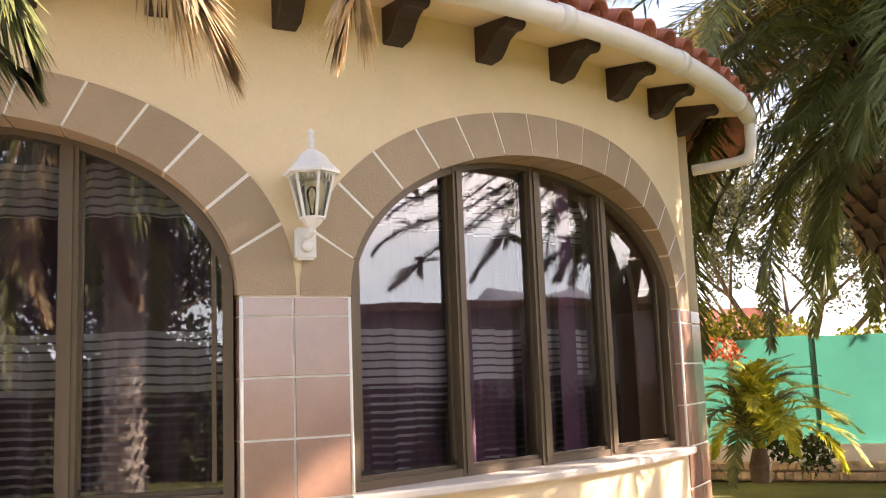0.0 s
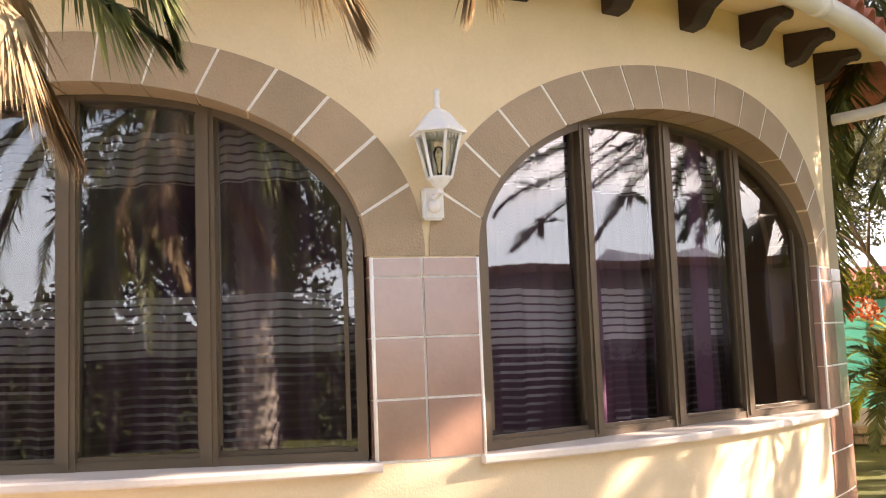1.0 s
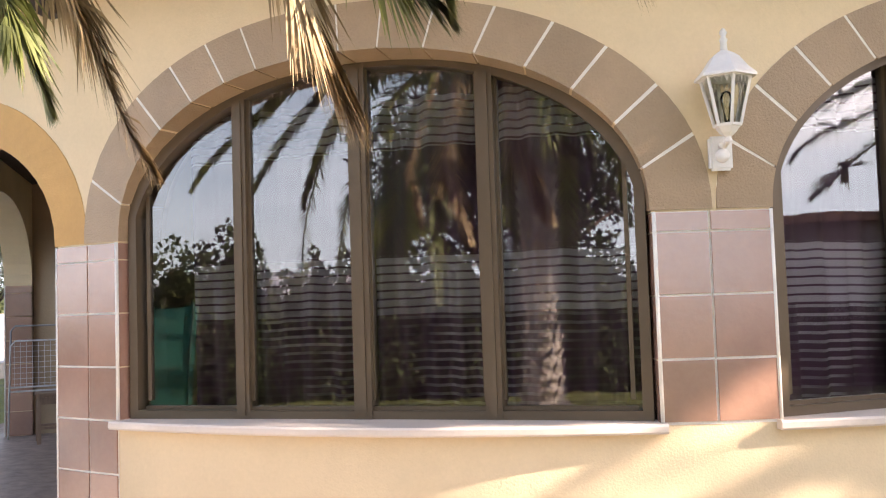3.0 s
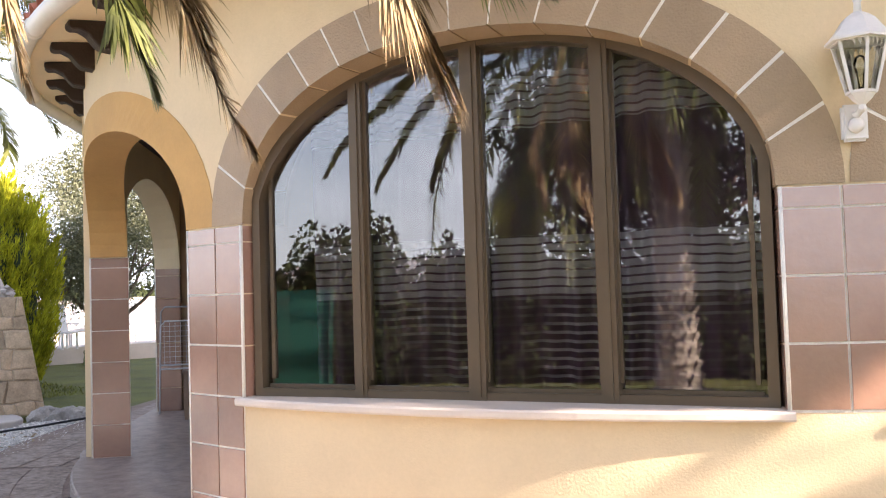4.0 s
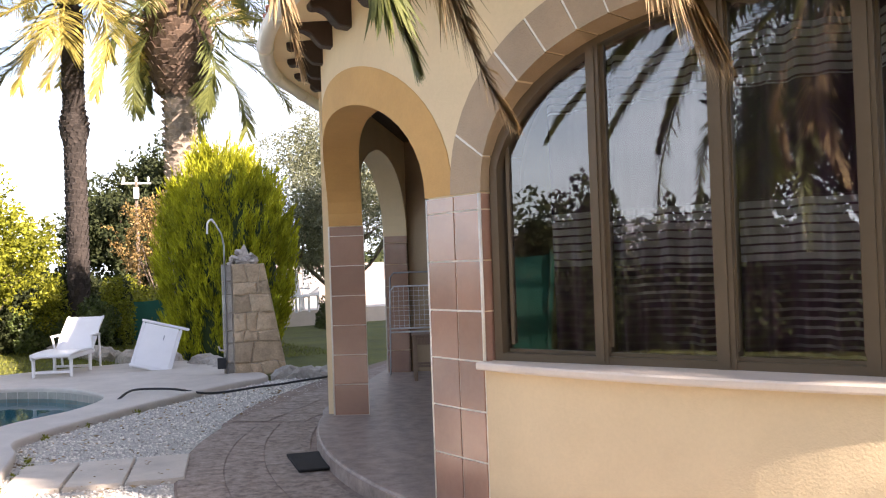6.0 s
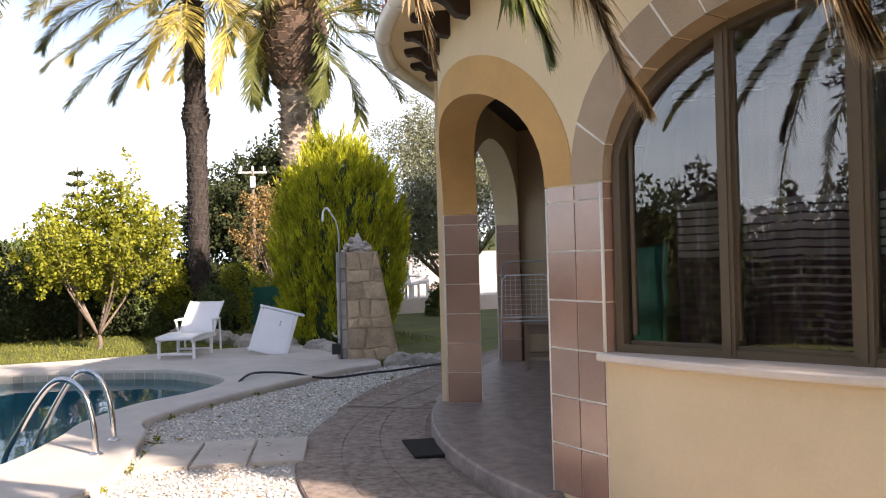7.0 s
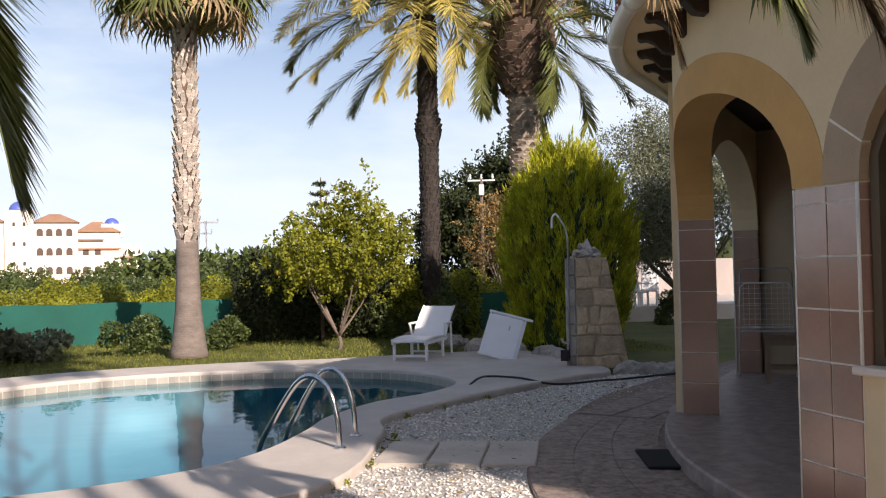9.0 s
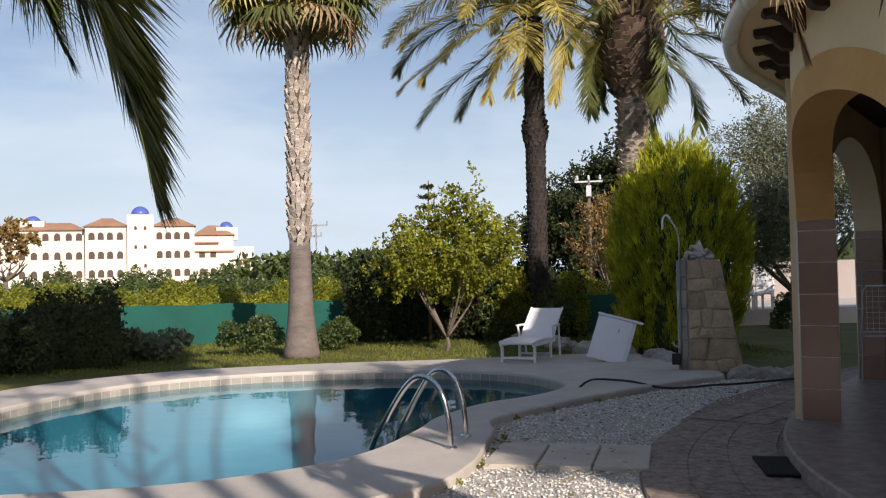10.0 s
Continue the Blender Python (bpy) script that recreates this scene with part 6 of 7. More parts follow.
utility_pole((-29.6, 6.88, 0), 4.45)
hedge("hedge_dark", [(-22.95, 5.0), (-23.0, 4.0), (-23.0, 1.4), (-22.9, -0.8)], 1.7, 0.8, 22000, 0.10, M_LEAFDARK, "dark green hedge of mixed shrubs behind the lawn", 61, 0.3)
hedge("hedge_sunny", [(-24.6, 6.2), (-25.2, 2.0), (-25.2, -2.5), (-24.4, -7.5), (-22.5, -12.0)], 1.38, 0.9, 42000, 0.075, M_LEAFLEMON, "sunlit yellow-green orange trees beyond the green fence", 62, 0.22)
hedge("hedge_far", [(-40, 14), (-42, 4), (-41, -6), (-38, -16)], 1.75, 1.8, 36000, 0.14, M_LEAF, "row of green garden trees in the distance", 63, 0.3)
# the dark leaf colour here stands for shade lying on the shrubs
hedge("hedge_shade", [(-18.6, -5.0), (-17.8, -6.6), (-15.5, -8.8), (-11.0, -10.2)], 1.35, 1.0, 20000, 0.09, M_LEAFDARK, "shrubs at the lawn's edge, leaf colour darkened for shade", 64, 0.25)
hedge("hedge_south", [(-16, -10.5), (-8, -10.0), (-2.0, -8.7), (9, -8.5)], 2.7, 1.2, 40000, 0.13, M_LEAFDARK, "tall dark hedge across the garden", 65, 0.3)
hedge("hedge_olive", [(-35, 24), (-35.5, 12), (-35, 8)], 2.6, 1.2, 4000, 0.22, M_LEAFDARK, "dark shrubs beyond the far lawn", 66, 0.3)
for p, r, s in (((-19.9, -2.75, 0), (0.72, 0.75, 0.48), 71), ((-20.6, -0.95, 0), (0.62, 0.65, 0.42), 72), ((-21.8, 3.0, 0), (0.8, 0.8, 0.6), 73), ((-20.9, 3.75, 0), (0.55, 0.6, 0.7), 74), ((-23.4, 10.35, 0), (0.5, 0.5, 0.5), 75)):
    bush("round_bush", p, r, 3200, 0.07, M_LEAF, "clipped round green bush at the edge of the lawn", s, 8, "bush", "round bushes")
bush("round_bush", (-19.2, -4.5, 0), (0.9, 1.0, 0.35), 1500, 0.12, M_LEAFGREY, "low greyish shrub before the green fence", 76, 8)
for k, (x, y, r, h) in enumerate(((-60, -6.2, 5, 1.6), (-60, -2, 6, 2.0), (-60, 2.5, 5, 1.8))):
    bush("distant_tree", (x, y, 0), (r * 0.7, r, h), 1600, 0.5, M_LEAF, "round green tree in the distance", 81 + k, 9, "tree", "distant trees")
leafy_tree("bare_tree", (-150, -56, 0), (-150, -56, 5), (-150, -56, 7.5), (5, 5.0, 4.2), 2600, 0.7, M_LEAFRUST, "brown thin-leaved tree before the hotel", M_BARKGREY, 56, 10, 0.4, 6)
# two unseen pines towards the sun, added to dapple the wall and garden
leafy_tree("tall_pine", (6.7, 4.4, 0), (6.7, 4.4, 12.2), (6.7, 4.4, 13.9), (2.6, 2.6, 2.3), 7500, 0.3, M_LEAFDARK, "unseen tall bare-stemmed pine added to shade the gravel and pool side", M_BARK, 59, 12, 0.18, 5)
leafy_tree("tall_pine", (9.0, 9.7, 0), (9.0, 9.7, 7.4), (9.0, 9.7, 10.05), (2.4, 2.4, 4.28), 12500, 0.3, M_LEAFDARK, "unseen tall bare-stemmed pine added to shade the round wall", M_BARK, 60, 13, 0.18, 5)
leafy_tree("dark_pine", (-0.3, -11.8, 0), (-0.3, -11.8, 4.2), (-0.3, -11.8, 5.0), (3.4, 2.0, 2.8), 46000, 0.13, M_LEAFDARK, "tall dark pine tree behind the white fence", M_BARK, 58, 16, 0.2, 6)
# shrubs beside the fence at the house's end


def low_palm(base, n, reach, material, label, seed):
    rng = np.random.default_rng(seed)
    root = empty("dwarf_palm", pose(*base), label, "palm")
    part("stem", Geo().lathe([(0.10, -0.02), (0.12, 0.15), (0.07, 0.34)], 8).out(), M_BARK, root)
    path = [(0, 0, 0), (reach * 0.35, 0, reach * 0.32), (reach * 0.75, 0, reach * 0.26), (reach, 0, -reach * 0.02)]
    me = [frond_mesh("frond", path, 52, 0.30, m, rng, 0.016, 0.012, 0.35) for m in (material, M_FROND)]
    for k in range(n):
        ob = new("frond", me[0 if k % 4 else 1])
        ob.parent = root
        ob.matrix_basis = pose(0, 0, 0.3, 0, 0, k * 137.5) @ pose(0, 0, 0, 0, -(70 - 85 * k / n), 0)
    return root


M_BRIGHT = mat("bright_leaf", (0.38, 0.40, 0.03), 0.5, 0.3, 3, 20, 0.0, second=(0.55, 0.52, 0.05), per_island=0.3, translucent=0.3)
low_palm((0.86, 10.6, 0.35), 30, 1.1, M_BRIGHT, "bright yellow-green dwarf palm at the corner of the house", 92)
bush("flowering_shrub", (1.45, 11.6, 0.25), (0.5, 0.4, 0.35), 420, 0.10, M_LEAFDARK, "sparse dark shrub beside the low wall", 93, 6)
bush("orange_shrub", (0.75, 13.2, 1.6), (0.32, 0.32, 0.3), 220, 0.08, M_FLOWER, "shrub with orange flowers behind the house corner", 94, 6)
hedge("hedge_right", [(-0.5, 17.5), (3.0, 16.8), (8.0, 15.5)], 2.35, 1.0, 16000, 0.11, M_LEAFLEMON, "sunny yellow-green foliage beyond the fence", 67, 0.3)
leafy_tree("garden_tree", (2.6, 19.0, 0), (2.6, 19.0, 3.9), (2.6, 19.0, 4.5), (3.4, 1.8, 2.0), 32000, 0.10, M_LEAFGREY, "tall grey-green tree beyond the fence", M_BARKGREY, 57, 14, 0.14, 5)


# ---- garden things ----
def pool_ladder():
    root = empty("pool_ladder", pose(0, 0, 0), "polished steel pool ladder with two bowed handrails", "pool ladder")
    for fx, fy, ex, ey in ((-8.42, 0.47, -9.02, -0.22), (-8.98, 0.66, -9.42, 0.02)):
        f, e = Vector((fx, fy, 0)), Vector((ex, ey, 0))
        d = e - f
        pts = [f + Vector((0, 0, 0.09)), f + Vector((0, 0, 0.36)) + d * 0.03, f + d * 0.12 + Vector((0, 0, 0.58)), f + d * 0.30 + Vector((0, 0, 0.69)), f + d * 0.50 + Vector((0, 0, 0.62)),
               f + d * 0.78 + Vector((0, 0, 0.30)), e + Vector((0, 0, -0.05)), e + d * 0.02 + Vector((0, 0, -0.7))]
        rail = part("handrail", Geo().tube(spline(pts, 7), 0.025, 12).out(), M_CHROME, root, "", True)
        part("flange", Geo().lathe([(0.055, 0.09), (0.055, 0.10), (0.035, 0.112)], 14, (fx, fy, 0)).out(), M_CHROME, rail, "", True)
    for k in range(3):
        z = -0.2 - 0.22 * k
        part("tread", Geo().box((-9.24, -0.10, z), (0.46, 0.07, 0.03), Matrix.Rotation(radians(150), 3, "Z")).out(), M_CHROME, root)


pool_ladder()


def lounger_mesh_parts(root, back_angle):
    """A white resin sunbed: slatless shell, side rails, legs and folding arms. x runs towards the head."""
    L, W = 1.15, 0.60
    def shell(x0, x1, ang, name, bow):
        g = Geo()
        n = 8
        for k in range(n + 1):
            u = k / n
            x = u * (x1 - x0)
            zc = bow * math.sin(math.pi * u)
            for y in (-W / 2, -W / 2 + 0.05, 0, W / 2 - 0.05, W / 2):
                for t in (0.0,):
                    g.v.append(Vector((x0 + x * math.cos(ang), y, 0.34 + x * math.sin(ang) + zc + (0.02 if abs(y) > W / 2 - 0.03 else 0.0))))
        top = len(g.v)
        g.v += [v - Vector((0, 0, 0.035)) for v in g.v]
        for k in range(n):
            for j in range(4):
                a = k * 5 + j
                g.f += [(a, a + 5, a + 6, a + 1), (top + a + 1, top + a + 6, top + a + 5, top + a)]
            for j in (0, 4):
                a = k * 5 + j
                g.f.append((a, top + a, top + a + 5, a + 5))
        for r in (0, n):
            for j in range(4):
                a = r * 5 + j
                g.f.append((a, a + 1, top + a + 1, top + a))
        return part(name, g.out(), M_PLASTIC, root, "", True)
    shell(-1.15, 0.0, 0.0, "seat", 0.02)
    shell(-0.02, 0.78, back_angle, "backrest", 0.03)
    for y in (-W / 2 + 0.02, W / 2 - 0.02):
        part("side_rail", rounded(Geo().box((-0.55, y, 0.30), (1.2, 0.04, 0.06)), 0.012, 2), M_PLASTIC, root)
        for x in (-1.05, -0.15):
            part("leg", rounded(Geo().box((x, y, 0.15), (0.05, 0.045, 0.30)), 0.01, 1), M_PLASTIC, root)
        arm = part("armrest", rounded(Geo().box((0.05, y * 1.12, 0.56), (0.42, 0.06, 0.035)), 0.012, 2), M_PLASTIC, root)
        part("arm_strut", Geo().tube([(-0.14, y * 1.12, 0.55), (-0.05, y * 1.08, 0.32)], 0.018, 6).out(), M_PLASTIC, arm)
        part("back_strut", Geo().tube([(0.24, y * 1.12, 0.55), (0.30, y * 1.1, 0.02)], 0.018, 6).out(), M_PLASTIC, arm)
    for x in (-1.05, -0.15):
        part("cross_bar", rounded(Geo().box((x, 0, 0.08), (0.035, W - 0.06, 0.04)), 0.008, 1), M_PLASTIC, root)


bed = empty("sun_lounger", pose(-16.5, 2.72, 0.09, 0, 0, 152), "white resin sun lounger with raised backrest beside the pool", "sun lounger", "sun loungers")
lounger_mesh_parts(bed, radians(38))


def folded_lounger(m):
    root = empty("folded_lounger", m, "white folded sun lounger leaning back on the rocks", "sun lounger", "sun loungers")
    g = Geo()
    g.box((0, 0, 0.44), (0.62, 0.05, 0.80))
    part("panel", rounded(g, 0.02, 3), M_PLASTIC, root)
    for x in (-0.33, 0.33):
        part("side_rail", rounded(Geo().box((x, 0.02, 0.42), (0.045, 0.06, 0.86)), 0.012, 2), M_PLASTIC, root)
    part("top_bar", rounded(Geo().box((0.05, -0.01, 0.87), (0.84, 0.05, 0.045)), 0.012, 2), M_PLASTIC, root)
    part("bottom_bar", rounded(Geo().box((0, -0.02, 0.03), (0.74, 0.05, 0.05)), 0.012, 2), M_PLASTIC, root)
    for x in (-0.20, 0.20):
        part("leg", rounded(Geo().box((x, 0.10, 0.30), (0.04, 0.04, 0.5), Matrix.Rotation(radians(12), 3, "X")), 0.01, 1), M_PLASTIC, root)
    part("latch", Geo().box((0.08, -0.03, 0.62), (0.02, 0.015, 0.09)).out(), M_STEEL, root, "grey latch")


folded_lounger(Matrix.Translation((-15.35, 3.62, 0.09)) @ Matrix.Rotation(radians(74), 4, "Z") @ Matrix.Rotation(radians(-22), 4, "X") @ Matrix.Rotation(radians(16), 4, "Y") @ Matrix.Scale(0.9, 4))


def rock_mesh(seed, size=(1, 1, 0.7)):
    rng = np.random.default_rng(seed)
    bm = bmesh.new()
    bmesh.ops.create_icosphere(bm, subdivisions=2, radius=0.5)
    for v in bm.verts:
        q = noise.noise(v.co * 2.2 + Vector((seed * 3.1, 0, 0)))
        v.co = v.co * (1 + 0.55 * q)
        v.co = Vector((v.co.x * size[0], v.co.y * size[1], v.co.z * size[2]))
    me = bpy.data.meshes.new("rock")
    bm.to_mesh(me)
    bm.free()
    me.materials.append(M_ROCK)
    return me


ROCKS = [rock_mesh(k) for k in range(6)]


def jagged_mesh(seed, peak=False):
    """An angular broken stone with flat faces; peak: a pointed one that stands on its base."""
    rng = np.random.default_rng(seed)
    bm = bmesh.new()
    if peak:
        for count, r, z in ((9, 0.52, 0.0), (7, 0.42, 0.32), (5, 0.24, 0.66), (2, 0.06, 1.0)):
            for k in range(count):
                q = math.tau * (k + rng.uniform(-0.3, 0.3)) / count
                bm.verts.new((r * math.cos(q) * rng.uniform(0.8, 1.15), r * math.sin(q) * rng.uniform(0.8, 1.15), z + rng.uniform(-0.06, 0.06) * (z > 0)))
    else:
        for _ in range(14):
            d = Vector(rng.normal(size=3)).normalized()
            bm.verts.new(Vector((d.x, d.y, d.z * 0.75)) * rng.uniform(0.42, 0.62))
    bmesh.ops.convex_hull(bm, input=bm.verts)
    me = bpy.data.meshes.new("jagged_stone")
    bm.to_mesh(me)
    bm.free()
    me.materials.append(M_CAPROCK)
    return me


CAPS = [jagged_mesh(300 + k, k == 0) for k in range(5)]
rng_r = np.random.default_rng(5)


def rock_row(line, n, size, label, spread=0.12):
    ps = spline(line, 10)
    for k in range(n):
        p = ps[int(rng_r.integers(0, len(ps)))]
        s = size * rng_r.uniform(0.55, 1.35)
        ob = tagged(new("rock", ROCKS[int(rng_r.integers(0, 6))]), label, "rock", "garden rocks")
        ob.matrix_world = pose(p.x + rng_r.normal() * spread, p.y + rng_r.normal() * spread, p.z + s * 0.2, 0, 0, rng_r.uniform(0, 360)) @ Matrix.Diagonal((s, s, s, 1))


rock_row([(-20.9, 2.9, 0), (-19.6, 3.5, 0), (-18.7, 3.85, 0)], 18, 0.36, "grey rock edging the planted bed")
rock_row([(-18.0, 3.9, 0), (-17.4, 4.1, 0), (-16.9, 4.3, 0)], 24, 0.36, "grey rock edging the planted bed")
rock_row([(-16.6, 4.6, 0), (-15.9, 4.75, 0), (-15.2, 4.85, 0), (-14.9, 4.95, 0)], 26, 0.30, "grey rock edging the planted bed")
rock_row([(-13.6, 5.15, 0), (-13.2, 5.3, 0), (-12.9, 5.6, 0), (-12.9, 6.2, 0)], 24, 0.26, "pale jagged rock beside the gravel")


def stone_shower():
    """A tapering pillar of rubble blocks in mortar, a cairn on top, with the shower pipe on its side."""
    p = Vector((-13.95, 4.79, 0.05))
    face = 6.0
    root = empty("shower_pillar", Matrix.Translation(p) @ Matrix.Rotation(radians(70), 4, "Z"), "tapering rubble stone pillar beside the pool", "stone pillar")
    H = 1.66
    # local x along the face, y away from the pool
    left, right_low, right_top, dep = -0.40, 0.53, 0.23, 0.34
    g = Geo()
    g.v = [Vector(v) for v in ((left, -dep / 2, 0), (right_low, -dep / 2, 0), (right_low, dep / 2, 0), (left, dep / 2, 0), (left, -dep / 2 + 0.03, H), (right_top, -dep / 2 + 0.03, H), (right_top, dep / 2 - 0.03, H), (left, dep / 2 - 0.03, H))]
    g.f = [(3, 2, 1, 0), (4, 5, 6, 7), (0, 1, 5, 4), (1, 2, 6, 5), (2, 3, 7, 6), (3, 0, 4, 7)]
    part("mortar_core", g.out(), M_MORTAR, root)
    rng = np.random.default_rng(8)
    # uneven courses: each joint wanders, each block is a prism with its own outline
    levels = [0.0]
    while levels[-1] < H - 0.12:
        levels.append(min(levels[-1] + rng.uniform(0.13, 0.30), H))
    levels[-1] = H
    wob = lambda j, x: 0.0 if j in (0, len(levels) - 1) else 0.05 * noise.noise(Vector((x * 4.0, j * 3.7, 0.5))) + 0.02 * noise.noise(Vector((x * 13.0, j * 5.1, 2.5)))  # noqa: E731
    for j, (z, zt) in enumerate(zip(levels, levels[1:])):
        h = zt - z
        part("stone", rounded(Geo().box((left + 0.075, 0, z + h / 2), (0.15, dep + 0.02, h - 0.004)), 0.012, 1), M_ROCK, root)
        cuts = [left + 0.16]
        edge_x = lambda q: right_low + (right_top - right_low) * q / H  # noqa: E731
        while cuts[-1] < edge_x(z + h / 2) - 0.16:
            cuts.append(cuts[-1] + rng.uniform(0.14, 0.38))
        if edge_x(z + h / 2) - cuts[-1] < 0.10:
            cuts.pop()
        slant = [0.0] + [rng.uniform(-0.05, 0.05) for _ in cuts[1:]]
        for i, x0 in enumerate(cuts):
            last = i == len(cuts) - 1
            b0, t0 = x0 - slant[i], x0 + slant[i]
            b1, t1 = (edge_x(z), edge_x(zt)) if last else (cuts[i + 1] - slant[i + 1], cuts[i + 1] + slant[i + 1])
            ring = [(b0 + (b1 - b0) * k / 3, z + wob(j, b0 + (b1 - b0) * k / 3)) for k in range(4)] + [(t1 + (t0 - t1) * k / 3, zt + wob(j + 1, t1 + (t0 - t1) * k / 3)) for k in range(4)]
            mx, mz = sum(q[0] for q in ring) / 8, sum(q[1] for q in ring) / 8
            out, half = rng.uniform(0.012, 0.045), dep / 2
            loops = []
            for y, shrink in ((-half - out, 0.024), (-half - out * 0.6, 0.004), (half + out * 0.6, 0.004), (half + out, 0.024)):
                loops.append([Vector((qx + max(-shrink, min(shrink, (mx - qx) * 0.3)), y + rng.uniform(-0.006, 0.006), qz + max(-shrink, min(shrink, (mz - qz) * 0.3)))) for qx, qz in ring])
            v = [q for lp in loops for q in lp] + [Vector((mx, -half - out - 0.008, mz)), Vector((mx, half + out + 0.008, mz))]
            f = [(k, (k + 1) % 8, 32) for k in range(8)] + [(24 + (k + 1) % 8, 24 + k, 33) for k in range(8)]
            f += [(8 * q + (k + 1) % 8, 8 * q + k, 8 * q + 8 + k, 8 * q + 8 + (k + 1) % 8) for q in range(3) for k in range(8)]
            part("stone", (v, f), M_RUBBLE, root)
    cx = (left + right_top) / 2 + 0.02
    shared("cap_stone", CAPS[0], root, pose(cx, 0.0, H - 0.02, 0, 0, 15) @ Matrix.Diagonal((0.30, 0.25, 0.32, 1)))
    for k in range(20):
        s, w = rng.uniform(0.10, 0.17), rng.uniform(-0.20, 0.20)
        shared("cap_stone", CAPS[1 + k % 4], root, pose(cx + w, rng.uniform(-0.14, 0.0), H + 0.02 + (0.21 - abs(w)) * rng.uniform(0.0, 1.5), rng.uniform(-40, 40), rng.uniform(-40, 40), k * 77) @ Matrix.Diagonal((s, s * 0.8, s * 0.8, 1)))
    pipe = empty("garden_shower", Matrix.Translation(p) @ Matrix.Rotation(radians(70), 4, "Z"), "grey shower pipe with curved head on the stone pillar", "shower")
    x = left + 0.05
    part("riser", Geo().tube([(x, -0.20, 0.0), (x, -0.20, 1.95), (x - 0.03, -0.22, 2.12), (x - 0.12, -0.25, 2.28)], 0.012, 8).out(), M_STEEL, pipe, "", True)
    part("shower_head", Geo().tube(spline([(x - 0.12, -0.25, 2.28), (x - 0.17, -0.27, 2.33), (x - 0.22, -0.29, 2.27), (x - 0.23, -0.30, 2.12)], 5), 0.015, 8).out(), M_PLASTIC, pipe, "white curved shower head", True)
    part("tap", Geo().tube([(x - 0.02, -0.20, 0.38), (x - 0.10, -0.22, 0.40), (x - 0.12, -0.23, 0.46)], 0.016, 6).out(), M_CHROME, pipe)
    part("tap", Geo().box((x - 0.08, -0.22, 0.20), (0.12, 0.10, 0.16)).out(), M_RUBBER, pipe, "black valve box")


stone_shower()

hose_pts = spline([(-12.2, 2.42, 0.06), (-12.42, 2.62, 0.14), (-12.7, 2.85, 0.13), (-12.45, 3.2, 0.12), (-12.25, 3.5, 0.06), (-12.2, 3.77, 0.045), (-12.35, 4.3, 0.05), (-12.42, 4.6, 0.045), (-12.5, 5.1, 0.06), (-12.7, 5.6, 0.06), (-13.2, 6.2, 0.05), (-14.2, 6.6, 0.03)], 8)
thing("garden_hose", *Geo().tube(hose_pts, 0.015, 8).out(), M_RUBBER, "black rubber hose lying across the gravel", "hose", smooth=True)
c = sum((Vector(p) for p in ((-7.82, 2.89), (-7.71, 3.24), (-7.08, 3.07), (-7.12, 2.71))), Vector((0, 0))) / 4
g = Geo().box((0, 0, 0.012), (0.68, 0.38, 0.022))
me = bpy.data.meshes.new("door_mat")
bm = rounded(g, 0.006, 1)
bm.to_mesh(me)
bm.free()
me.materials.append(M_MAT)
tagged(new("door_mat", me), "black rubber mat lying on the brown path", "mat").matrix_world = pose(c.x, c.y, 0.031, 0, 0, -14)


# stepping slabs in the gravel
def slab(outline):
    sheet("stepping_slab", outline, 0.045, M_SLAB, "pale concrete stepping slab set in the gravel", "slab", 0.05, "", "stepping slabs", 0.008)


u, w = Vector((0.92, -0.31)), Vector((0.135, 0.42))
o = Vector((-8.86, 0.98))
for k in range(3):
    a = o + w * (k * 1.02)
    slab([a, a + u, a + u + w * 0.97, a + w * 0.97])


